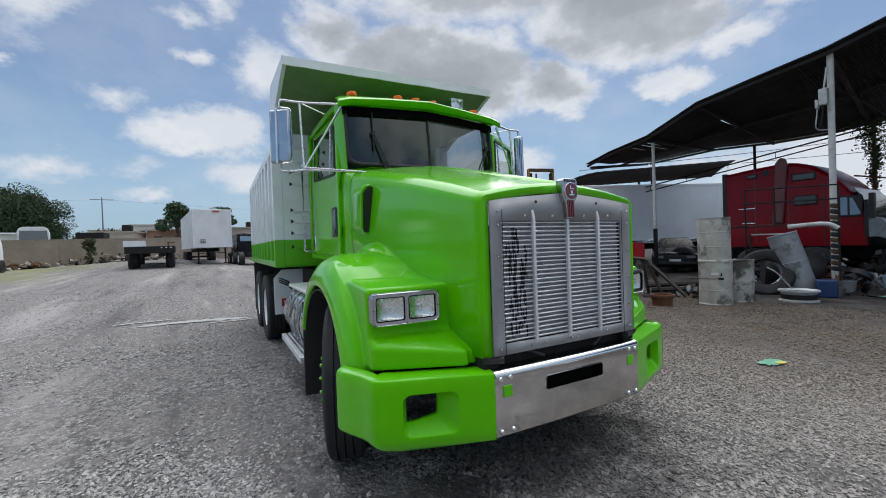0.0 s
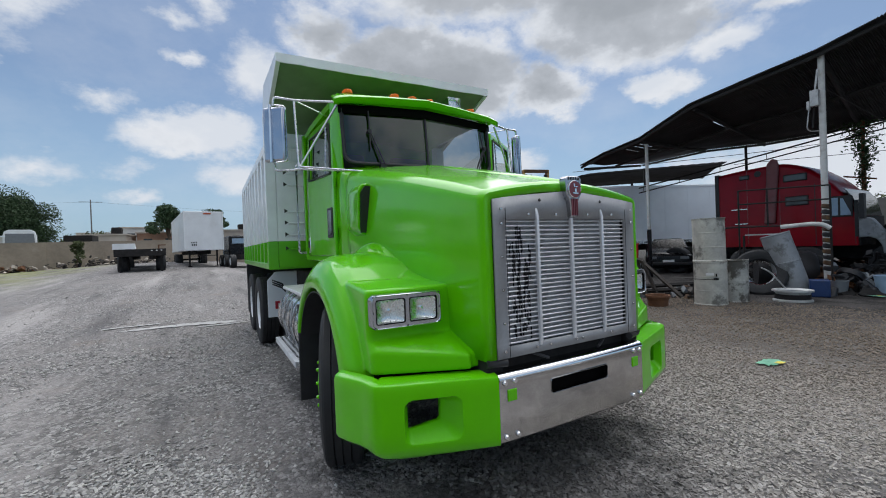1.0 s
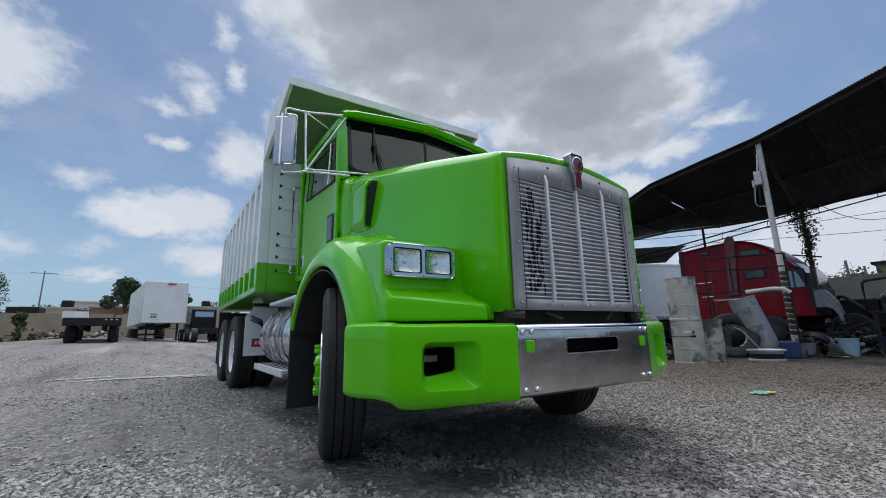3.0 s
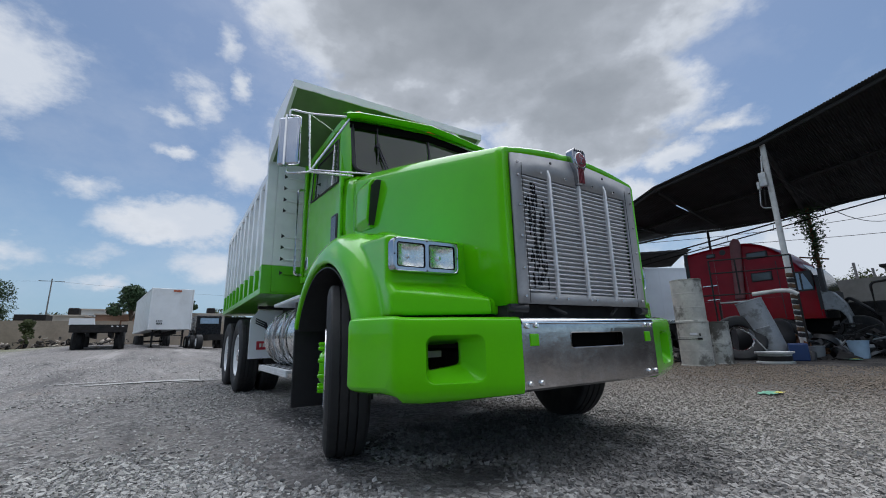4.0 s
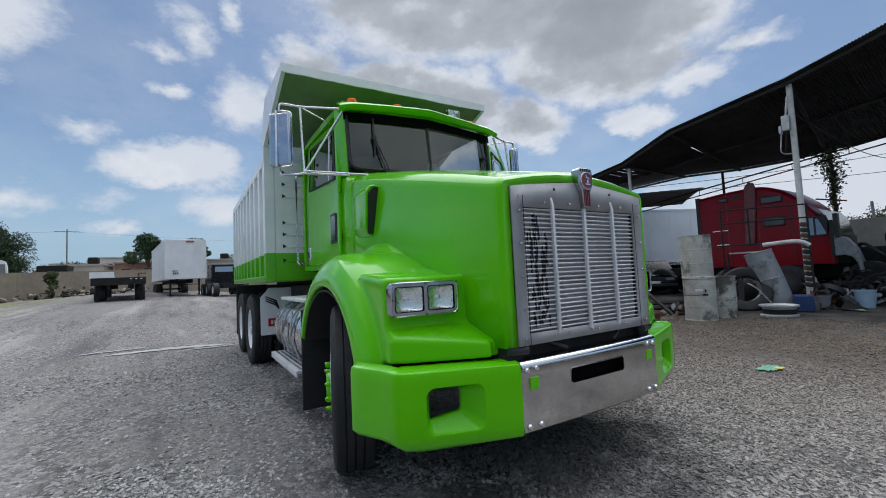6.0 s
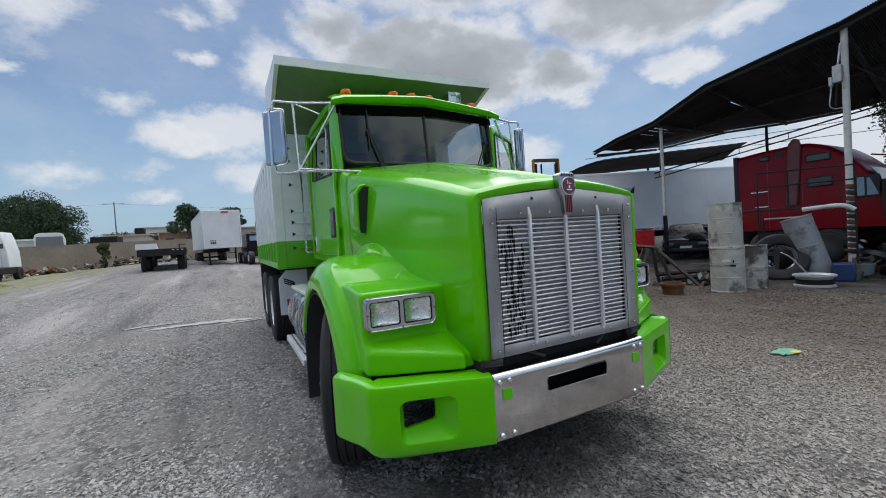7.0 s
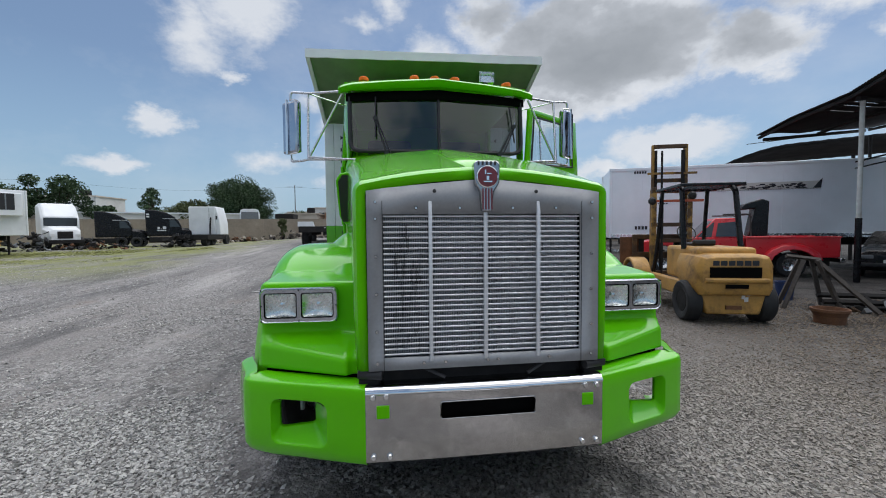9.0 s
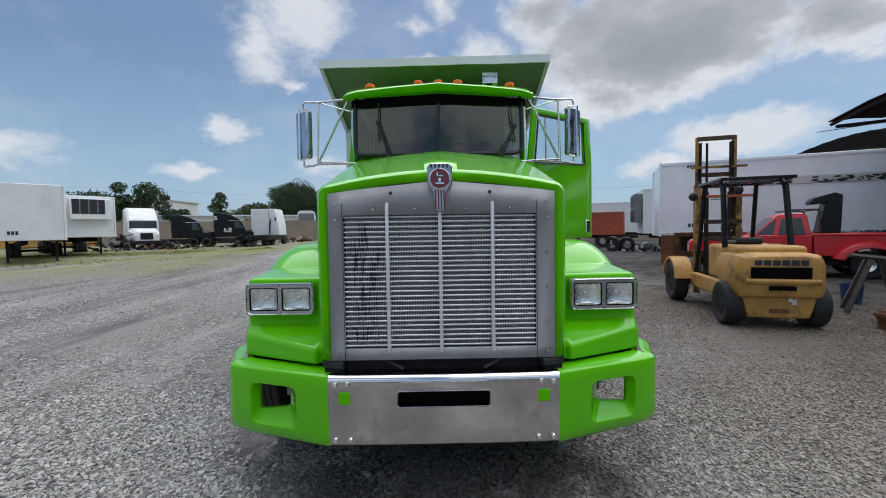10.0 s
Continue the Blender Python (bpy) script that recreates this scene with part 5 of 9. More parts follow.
def pillar(s):
    bm = bmesh.new()
    rings = []
    for v, u, z in ((1.765, 0.822, 2.12), (1.79, 0.822, 2.45), (1.82, 0.815, 2.76)):
        rings.append([Vector((u + 0.014, v + 0.145, z)), Vector((u + 0.014, v + 0.18, z)), Vector((u - 0.05, v + 0.17, z)), Vector((u - 0.05, v + 0.03, z)), Vector((u - 0.038, v + 0.006, z)), Vector((u - 0.028, v + 0.030, z))])
    loft(bm, rings)
    part("windscreen_pillar", sided(bm, s), GREEN, cab, bevel=0.012, seg=3)
    bm = boxes((CW - 0.05, CW - 0.005, V1 - 0.07, V1 + 0.01, 1.36, 2.75))
    part("rear_pillar", sided(bm, s), GREEN, cab, bevel=0.015)
    bm = boxes((CW - 0.05, CW - 0.012, 1.98, V1, 1.33, 1.40))
    part("door_sill", sided(bm, s), GREEN, cab, bevel=0.01)


both(pillar)
# windscreen: rubber surround, two panes in a shallow V, centre bar
for s in (-1, 1):
    bm = bmesh.new()
    n = 6
    loft(bm, [[glass_at(s * (0.012 + 0.752 * i / n), 2.185 + (0.46 + 0.02 * (1 - i / n)) * j / 3) for i in range(n + 1)] for j in range(4)], ring_closed=False)
    part("windscreen", bm, GLASS, cab, "dark tinted windscreen pane").visible_shadow = False
    bm = bmesh.new()
    line = [glass_at(s * u, z, 0.008) for u, z in ((0.0, 2.178), (0.4, 2.178), (0.68, 2.182), (0.742, 2.20), (0.766, 2.245), (0.772, 2.55), (0.770, 2.66))]
    tube(bm, bend(line, 0.03), 0.018, 8)
    part("rubber_seal", bm, BLACK, cab)
bm = bmesh.new()
tube(bm, [glass_at(0, 2.175, 0.008), glass_at(0, 2.68, 0.008)], 0.013, 6)
part("centre_bar", bm, BLACK, cab)
for foot, joint, top, low in (((-0.455, 2.155), (-0.55, 2.465), (-0.545, 2.655), (-0.548, 2.305)), ((0.547, 2.165), (0.69, 2.425), (0.655, 2.60), (0.695, 2.28))):
    def on_glass(p, off=0.0):
        return glass_at(p[0] + off, p[1], 0.03)
    bm = bmesh.new()
    tube(bm, [on_glass(foot), on_glass(joint)], 0.008, 6)
    tube(bm, [on_glass(foot, 0.035), on_glass(joint, 0.012)], 0.006, 6)
    tube(bm, [on_glass(top), on_glass(low)], 0.007, 6)
    lathe(bm, [(0.020, -0.02), (0.020, 0.02), (0, 0.02)], 10, pose(*on_glass(joint), 90))
    lathe(bm, [(0.022, -0.03), (0.022, 0.02), (0, 0.02)], 10, pose(*on_glass(foot), 90))
    part("wiper", bm, BLACK, cab, "black windscreen wiper")
# roof lamps and the bright air horn box
for u in (-0.655, -0.19, 0.0, 0.19, 0.69):
    z = 2.886 - 0.075 * (abs(u) / 0.8) ** 2
    bm = bmesh.new()
    lathe(bm, [(0.042, 0), (0.041, 0.027), (0.037, 0.034), (0.0, 0.036)], 20, Matrix.Diagonal((1.1, 1.5, 1, 1)))
    ob = part("marker_light", bm, ORANGE, cab, "amber roof marker light")
    ob.matrix_basis = pose(u, 2.0, z + 0.004 + 0.024 * (abs(u) / 0.7) ** 2)
bm = bmesh.new()
for a, b in (((0.432, 2.905), (0.577, 3.005)),):
    v0 = [(a[0], 2.0, a[1]), (b[0], 2.0, a[1]), (b[0], 2.0, b[1]), (a[0], 2.0, b[1])]
    v1 = [(a[0] + 0.02, 2.05, a[1] + 0.016), (b[0] - 0.02, 2.05, a[1] + 0.016), (b[0] - 0.02, 2.05, b[1] - 0.016), (a[0] + 0.02, 2.05, b[1] - 0.016)]
    v2 = [(x, 2.2, z) for x, _, z in v0]
    loft(bm, [[Vector(p) for p in r] for r in (v2, v0, v1)], caps=False)
horn = part("spotlight", bm, CHROME, cab, "square chrome roof lamp housing", bevel=0.004)
part("spotlight_back", boxes((0.455, 0.56, 2.051, 2.06, 2.92, 2.985)), LAMP_BOWL, horn)
part("spotlight_foot", boxes((0.49, 0.53, 2.07, 2.15, 2.85, 2.91)), BLACK, horn)


def door(s, angle):
    """A cab door, hinged at its front edge: local w runs back from the hinge, t is outwards."""
    hinge = pose(s * (CW - 0.010), 1.86, 0, 0, 0, s * -angle)
    bm = bmesh.new()
    cols, rows = [0.0, 0.075, 0.24, 0.30, 0.98, 1.13], [1.385, 1.50, 2.11, 2.64, 2.705]

    def at(w, z):
        t = 0.018 - 0.03 * max(0, (z - 2.05)) / 0.65
        lift = 0.07 * w if 2.1 < z < 2.2 else 0.0
        return Vector((t, w + (0.09 * (z - 2.11) / 0.5 if w < 0.2 and z > 2.1 else 0), z + lift - (0.05 * (1 - w) if z > 2.6 else 0)))

    front = grid_plate(bm, cols, rows, {(1, 2), (2, 2), (3, 2)}, at)
    d = part("door", sided(bm, s), GREEN, truck, "lime green cab door" + (" standing open" if angle else ", closed"), angle=40)
    m = d.modifiers.new("sheet", "SOLIDIFY")
    m.thickness, m.offset = 0.035, -1
    b = d.modifiers.new("edge", "BEVEL")
    b.width, b.segments, b.limit_method = 0.012, 2, "ANGLE"
    d.matrix_basis = hinge
    bm = bmesh.new()
    bm.faces.new([bm.verts.new(at(w, z) + Vector((-0.018, 0, 0))) for w, z in ((0.07, 2.105), (0.99, 2.105), (0.99, 2.645), (0.07, 2.645))])
    g = part("window", sided(bm, s), CLEAR_GLASS if angle else DOOR_GLASS, d, "door window glass")
    g.visible_shadow = False
    bm = bmesh.new()
    tube(bm, [at(0.27, 2.11), at(0.29, 2.63)], 0.009, 6)
    part("vent_bar", sided(bm, s), ALU, d)
    bm = bmesh.new()
    lo = [at(w, z) + Vector((0.004, 0, 0)) for w, z in ((0.08, 2.115), (0.975, 2.115), (0.975, 2.63), (0.08, 2.63), (0.08, 2.115))]
    tube(bm, lo, 0.010, 5)
    part("window_seal", sided(bm, s), BLACK, d)
    # low peep window and handle
    bm = bmesh.new()
    prism(bm, [(0.06, 1.55), (0.235, 1.55), (0.235, 1.82), (0.08, 1.82), (0.06, 1.80)], "x", 0.012, 0.026)
    pw = part("peep_window", sided(bm, s), BLACK, d, "small low window in a black seal", bevel=0.008)
    bm = bmesh.new()
    prism(bm, [(0.083, 1.575), (0.212, 1.575), (0.212, 1.795), (0.095, 1.795), (0.083, 1.785)], "x", 0.0265, 0.029)
    part("pane", sided(bm, s), DARK_GLASS, pw)
    bm = boxes((0.014, 0.030, 0.99, 1.07, 1.44, 1.58))
    hd = part("door_handle", sided(bm, s), CHROME, d, "chrome door handle plate", bevel=0.012)
    part("lock", sided(boxes((0.0305, 0.036, 1.005, 1.055, 1.47, 1.54)), s), BLACK, hd)
    bm = bmesh.new()
    tube(bm, [(0.012, -0.01, 1.55), (0.012, -0.01, 1.63)], 0.014, 8)
    part("hinge", sided(bm, s), GREEN, d)
    bm = bmesh.new()
    tube(bm, [(0.012, -0.01, 1.98), (0.012, -0.01, 2.06)], 0.014, 8)
    part("hinge", sided(bm, s), GREEN, d)
    part("door_trim", sided(boxes((-0.045, -0.02, 0.05, 1.09, 1.42, 2.10)), s), UPHOLSTERY, d)


door(-1, 0)
door(1, 50)


def shift_by(bm, m):
    for v in bm.verts:
        v.co = m @ v.co
    return bm


def mirror(s):
    bm = bmesh.new()
    top, elbow = Vector((1.14, 1.93, 2.715)), Vector((1.135, 1.85, 2.122))
    head = 1.292
    corner = Vector((0.825, 1.76, 2.69))
    tube(bm, bend([corner, top, (1.298, 1.97, 2.735), (1.302, 1.97, 2.66)], 0.08), 0.0105, 8)
    tube(bm, [top, elbow], 0.0105, 8)
    tube(bm, [corner + Vector((0, 0, -0.02)), elbow], 0.0105, 8)
    tube(bm, bend([(1.302, 1.97, 2.18), (1.302, 1.97, 2.12), elbow + Vector((0.05, 0.02, -0.01)), elbow], 0.06), 0.0105, 8)
    tube(bm, [elbow, (0.79, 1.72, 2.105)], 0.0105, 8)
    tube(bm, [elbow + Vector((0, 0, 0.02)), (0.70, 1.52, 2.07)], 0.008, 8)
    tube(bm, [top, (0.84, 2.06, 2.66)], 0.006, 6)
    arm = part("mirror_bracket", sided(bm, s), ALU, truck, "bright tubular mirror bracket", angle=50)
    swing = pose(head, 1.967, 0, 0, 0, 38)
    bm = shift_by(boxes((-0.095, 0.095, -0.03, 0.03, 2.19, 2.645)), swing)
    mh = part("mirror_head", sided(bm, s), MIRROR_CASE, arm, "tall polished mirror housing", bevel=0.02, seg=3)
    part("mirror_glass", sided(shift_by(boxes((-0.08, 0.08, 0.0305, 0.034, 2.205, 2.63)), swing), s), MIRROR, mh)
    bm = bmesh.new()
    tube(bm, bend([(0.02, -0.036, 2.66), (0.02, -0.042, 2.18)], 0.02), 0.011, 8)
    tube(bm, bend([(-0.02, -0.034, 2.655), (-0.105, -0.014, 2.645), (-0.105, -0.014, 2.19), (-0.02, -0.034, 2.18)], 0.03), 0.006, 6)
    part("mirror_stay", sided(shift_by(bm, swing), s), CHROME, mh)
    # grab rail behind the door
    bm = bmesh.new()
    tube(bm, bend([(0.85, 3.12, 2.42), (0.93, 3.12, 2.42), (0.93, 3.12, 1.42), (0.85, 3.12, 1.42)], 0.04), 0.014, 8)
    part("grab_rail", sided(bm, s), ALU, cab, "long aluminium grab rail")


both(mirror)


def scoop(s):
    """Air intake: a raised wedge on the hood side with a dark slot that faces forwards."""
    bm = bmesh.new()
    full = []
    for lo, hi in (((0.82, 1.33), (0.835, 1.25)), ((0.825, 1.50), (0.84, 1.46)), ((0.80, 1.66), (0.80, 1.66))):
        full.append([Vector((0.68, lo[1], 1.535)), Vector((lo[0] - 0.04, lo[1] + 0.01, 1.545)), Vector((lo[0], lo[1], 1.60)), Vector((hi[0], hi[1], 1.87)), Vector((hi[0] - 0.03, hi[1] + 0.015, 1.925)), Vector((0.66, hi[1] + 0.06, 1.955))])
    loft(bm, full)
    ob = part("air_intake", sided(bm, s), GREEN, hood, "raised green air intake with a dark slot", bevel=0.014, seg=3)
    bm = bmesh.new()
    loft(bm, [[Vector((u0, v - 0.012, z)), Vector((u1, v - 0.010 + 0.0, z)), Vector((u1, v + 0.02, z)), Vector((u0, v + 0.02, z))] for z, u0, u1, v in ((1.562, 0.745, 0.796, 1.342), (1.60, 0.742, 0.806, 1.330), (1.86, 0.735, 0.815, 1.258), (1.905, 0.725, 0.785, 1.246))])
    part("intake_slot", sided(bm, s), BLACK, ob)


both(scoop)
# cab interior
part("dashboard", boxes((-0.77, 0.77, 1.90, 2.30, 1.80, 2.13)), BLACK, cab, bevel=0.04)
bm = bmesh.new()
lathe(bm, [(0.215, -0.014), (0.231, 0), (0.215, 0.014), (0.199, 0)], 24, pose(0.42, 2.46, 2.14, 60), closed=True)
for k in range(3):
    a = radians(90 + 120 * k)
    tube(bm, [(pose(0.42, 2.46, 2.14, 60) @ Vector((0, 0, 0))), (pose(0.42, 2.46, 2.14, 60) @ Vector((0.21 * math.cos(a), 0.21 * math.sin(a), 0)))], 0.013, 6)
tube(bm, [(0.42, 2.46, 2.14), (0.42, 2.3, 2.05)], 0.025, 8)
part("steering_wheel", bm, BLACK, cab)
for u in (-0.42, 0.42):
    seat = part("seat", boxes((u - 0.25, u + 0.25, 2.55, 3.0, 1.75, 1.90)), UPHOLSTERY, cab, bevel=0.05, seg=3)
    part("seat_back", boxes((u - 0.25, u + 0.25, 2.95, 3.1, 1.88, 2.55)), UPHOLSTERY, seat, bevel=0.05, seg=3)
part("seat_base", boxes((-0.7, 0.7, 2.55, 3.05, 1.38, 1.75)), SHADE_DARK, cab)

# ---- tipper body ----
BX = -0.022
BF, BB = 3.45, 7.55      # front wall, tailgate
Z0, ZG, Z1 = 1.235, 1.565, 2.73
HW = 1.085
body = part("tipper_body", boxes((BX - HW, BX + HW, BF, BB, Z0, Z0 + 0.08)), GREEN_BED, truck, "white upper and green lower steel tipper body with outside ribs")


def two_tone(name, x0, x1, y0, y1, z0, z1, bevel=0.006, label=""):
    if z0 < ZG:
        part(name, boxes((x0, x1, y0, y1, z0, min(z1, ZG))), GREEN_BED, body, label and label + ", green below", bevel=bevel)
    if z1 > ZG:
        part(name, boxes((x0, x1, y0, y1, max(z0, ZG + 0.0005), z1)), WHITE_BED, body, label and label + ", white above", bevel=bevel)


for s in (-1, 1):
    def side(u0, u1):
        a, b = BX + s * u0, BX + s * u1
        return min(a, b), max(a, b)
    two_tone("side_panel", *side(HW - 0.02, HW), BF + 0.004, BB, Z0 + 0.02, Z1 - 0.02, label="side sheet")
    n = 10
    for i in range(n):
        v = BF + (BB - BF - 0.11) * i / (n - 1)
        two_tone("rib", *side(HW + 0.0005, HW + 0.105), v, v + (0.16 if i == 0 else 0.115), Z0 + 0.075, Z1 - 0.11, label="upright rib")
    two_tone("corner_post", *side(HW + 0.0005, HW + 0.113), BF - 0.022, BF - 0.001, Z0, 2.84, label="corner post")
    part("top_rail", boxes((*side(HW - 0.03, HW + 0.10), BF, BB, Z1 - 0.11, Z1)), WHITE_BED, body, "white top rail", bevel=0.012)
    part("lower_rail", boxes((*side(HW - 0.03, HW + 0.105), BF, BB, Z0, Z0 + 0.075)), GREEN_BED, body, "green lower rail", bevel=0.01)
    part("mid_rail", boxes((*side(HW + 0.0005, HW + 0.06), BF, BB, 1.98, 2.05)), WHITE_BED, body, "white middle rail", bevel=0.008)
two_tone("front_wall", BX - HW, BX + HW, BF - 0.02, BF, Z0 + 0.02, 2.845, label="front sheet")
for z in (1.47, 1.635, 1.775, 1.912, 2.226, 2.367, 2.51, 2.66):
    bm = bmesh.new()
    tube(bm, [(BX - HW + 0.12, BF - 0.026, z), (BX + HW - 0.12, BF - 0.026, z)], 0.016, 6)
    part("pressed_bead", bm, WHITE_BED if z > ZG else GREEN_BED, body)
    for s in (-1, 1):
        bm = bmesh.new()
        prism(bm, [(-0.02, -0.026), (0.02, 0.0), (-0.02, 0.026)] if s < 0 else [(0.02, -0.026), (-0.02, 0.0), (0.02, 0.026)], "y", -0.006, 0.004)
        shift_by(bm, pose(BX + s * (HW - 0.10), BF - 0.021, z + 0.01))
        part("drain_hole", bm, BLACK, body)
# canopy over the cab: sloping green underside, white top, cheeks and lip; it leans a little to one side
def leaning(bm):
    for v in bm.verts:
        if v.co.z > 3.1:
            v.co.z += 0.021 * v.co.x - 0.020 if v.co.y < 3 else 0.012 * v.co.x
        if v.co.y < 2.5:
            v.co.y += 0.016 * v.co.x - 0.058
    return bm


CHEEK = [(BF + 0.04, 2.66), (BF + 0.04, 3.0), (3.26, 3.325), (2.36, 3.30), (2.36, 3.222), (BF - 0.02, 2.80), (BF - 0.02, 2.66)]
part("canopy_cheek", leaning(prism(bmesh.new(), CHEEK, "x", BX - HW - 0.113, BX - HW - 0.075)), WHITE_BED, body)
part("canopy_cheek", leaning(prism(bmesh.new(), CHEEK, "x", BX + HW + 0.075, BX + HW + 0.113)), WHITE_BED, body)
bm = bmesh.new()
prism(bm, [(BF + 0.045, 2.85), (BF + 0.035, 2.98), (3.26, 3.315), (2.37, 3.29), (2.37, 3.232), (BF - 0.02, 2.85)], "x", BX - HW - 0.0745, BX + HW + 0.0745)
part("canopy", leaning(bm), CANOPY, body, "dull green underside of the cab canopy, shade in its colour")
# the lip sheet is slightly dented along its length
bm = bmesh.new()
rng = random.Random(21)
rings = []
for i in range(25):
    x = BX + (HW + 0.115) * (i / 12 - 1)
    d, e = 0.0035 * math.sin(i * 1.9) + rng.uniform(-0.002, 0.002), rng.uniform(-0.003, 0.003)
    rings.append([Vector((x, 2.352 + d, 3.220 + e)), Vector((x, 2.352, 3.302)), Vector((x, 2.40, 3.303)), Vector((x, 2.40, 3.295)), Vector((x, 2.366, 3.292)), Vector((x, 2.366 + d, 3.220 + e))])
loft(bm, rings)
part("canopy_lip", leaning(bm), WHITE_BED, body, "white canopy lip")
part("tailgate", boxes((BX - HW, BX + HW, BB, BB + 0.05, Z0, Z1 - 0.05)), WHITE_BED, body)
part("sub_frame", boxes((-0.42, -0.34, 3.9, 7.5, 1.0, Z0), (0.34, 0.42, 3.9, 7.5, 1.0, Z0)), SHADE_DARK, body)
part("mud_flap", boxes((-1.18, -0.6, 7.48, 7.50, 0.25, 1.2)), BLACK, truck)
part("mud_flap", boxes((0.6, 1.18, 7.48, 7.50, 0.25, 1.2)), BLACK, truck)

# ---- shared vehicle parts ----
def wheel(parent, x, y, r=0.5, w=0.28, side=1, rim=WHITE, z=None):
    """A small vehicle wheel whose axle runs across (local x)."""
    m = pose(x, y, r if z is None else z, 0, side * 90, 0)
    bm = bmesh.new()
    h = w / 2
    lathe(bm, [(r * 0.56, -h * 0.8), (r * 0.75, -h), (r * 0.9, -h), (r * 0.98, -h * 0.8), (r, -h * 0.5), (r * 0.985, -h * 0.2), (r * 0.985, h * 0.2), (r, h * 0.5), (r * 0.98, h * 0.8), (r * 0.9, h), (r * 0.75, h), (r * 0.56, h * 0.8)], 30, m, closed=True)
    t = part("wheel", bm, RUBBER, parent, "worn black tyre", angle=30)
    bm = bmesh.new()
    lathe(bm, [(r * 0.57, h * 0.8), (r * 0.52, h * 0.85), (r * 0.5, h * 0.2), (r * 0.3, h * 0.1), (r * 0.22, h * 0.5), (0.0, h * 0.55)], 24, m)
    part("rim", bm, rim, t)
    return t


def box_trailer(m, length, width=2.6, z0=1.15, z1=4.03, skin=GREY_BOX, legs=0.15, axles=0.82, label="", face=None, reefer=False):
    """A box semi-trailer: local x along its side from the near end, y across, away from the viewer."""
    t = thing("semi_trailer", m, label, "trailer", "parked semi-trailers")
    part("box", boxes((0, length, 0, width, z0, z1)), skin, t, bevel=0.03)
    part("side_rail", boxes((0.02, length - 0.02, -0.025, -0.002, z0, z0 + 0.16)), ALU if skin is GREY_BOX else skin, t, bevel=0.006)
    part("roof_rail", boxes((0.02, length - 0.02, -0.02, -0.002, z1 - 0.12, z1 - 0.01)), skin, t, bevel=0.006)
    # sheet joints along the side
    n = int(length / 1.22)
    post = part("side_post", boxes((-0.012, 0.012, -0.008, -0.001, z0 + 0.161, z1 - 0.121)), skin, t)
    post.matrix_basis = pose(1.22, 0, 0)
    for i in range(2, n + 1):
        again(post, pose(1.22 * i, 0, 0))
    for c in ((0.0, 0.0), (0.0, width)):
        bm = bmesh.new()
        tube(bm, [(c[0], c[1], z0), (c[0], c[1], z1)], 0.05, 8)
        part("corner_post", bm, skin, t)
    part("chassis_beam", boxes((0.6, length - 0.3, width * 0.3, width * 0.3 + 0.1, z0 - 0.3, z0), (0.6, length - 0.3, width * 0.7 - 0.1, width * 0.7, z0 - 0.3, z0)), SHADE_DARK, t)
    a = length * legs
    for y in (0.35, width - 0.35):
        bm = boxes((a - 0.06, a + 0.06, y - 0.06, y + 0.06, 0.35, z0), (a - 0.045, a + 0.045, y - 0.045, y + 0.045, 0.06, 0.35), (a - 0.14, a + 0.14, y - 0.13, y + 0.13, 0.0, 0.06))
        part("landing_leg", bm, SHADE_DARK, t, bevel=0.01)
    bm = bmesh.new()
    tube(bm, [(a, 0.35, 0.8), (a, width - 0.35, 0.8)], 0.03, 6)
    tube(bm, [(a, 0.35, 0.9), (a + 0.7, 0.7, z0 - 0.05)], 0.03, 6)
    part("leg_brace", bm, SHADE_DARK, t)
    for k in (0, 1):
        b = length * axles + 1.3 * k
        for y, s in ((0.30, -1), (width - 0.30, 1)):
            r = 0.5
            mm = pose(b, y, r, s * 90, 0, 0)
            bm = bmesh.new()
            lathe(bm, [(0.28, -0.24), (0.40, -0.28), (0.48, -0.26), (0.5, -0.2), (0.5, -0.04), (0.45, 0.0), (0.5, 0.04), (0.5, 0.2), (0.48, 0.26), (0.40, 0.28), (0.28, 0.24)], 28, mm, closed=True)
            w = part("wheel", bm, RUBBER, t)
            bm = bmesh.new()
            lathe(bm, [(0.285, 0.25), (0.26, 0.1), (0.12, 0.08), (0.1, 0.2), (0, 0.2)], 20, mm)
            part("rim", bm, WHITE, w)
        bm = bmesh.new()
        tube(bm, [(b, 0.3, 0.5), (b, width - 0.3, 0.5)], 0.07, 8)
        part("axle", bm, SHADE_DARK, t)
    return t


def small_bars(parent, name, x, z, n, w, h, material, y=-0.03, gap=1.4):
    for i in range(n):
        part(name, boxes((x + i * w * gap, x + i * w * gap + w, y, y + 0.004, z, z + h)), material, parent)


# ---- the long grey trailer behind the forklift ----
t = box_trailer(pose(11.0, 15.6, 0, 0, 0, -24), 16.0, label="long pale grey box semi-trailer with torn lettering on its side")
rng = random.Random(4)
bm = bmesh.new()
for i in range(85):
    x, z, w, h = rng.uniform(3.15, 6.95), 3.01 + 0.16 * rng.random() ** 1.6, rng.uniform(0.06, 0.26), rng.uniform(0.02, 0.06)
    if noise.noise((x * 1.3, 2.0, 0.5)) > -0.25:
        prism(bm, [(x, z), (x + w * 0.7, z - h * rng.uniform(0, 0.6)), (x + w, z + h * 0.5), (x + w * 0.6, z + h), (x + w * 0.1, z + h * rng.uniform(0.5, 1))], "y", -0.0145, -0.0105)
box(bm, 3.1, 7.3, -0.0145, -0.0105, 2.975, 2.985)
prism(bm, [(7.05, 3.0), (7.30, 3.0), (7.34, 3.36), (7.2, 3.2)], "y", -0.0145, -0.0105)
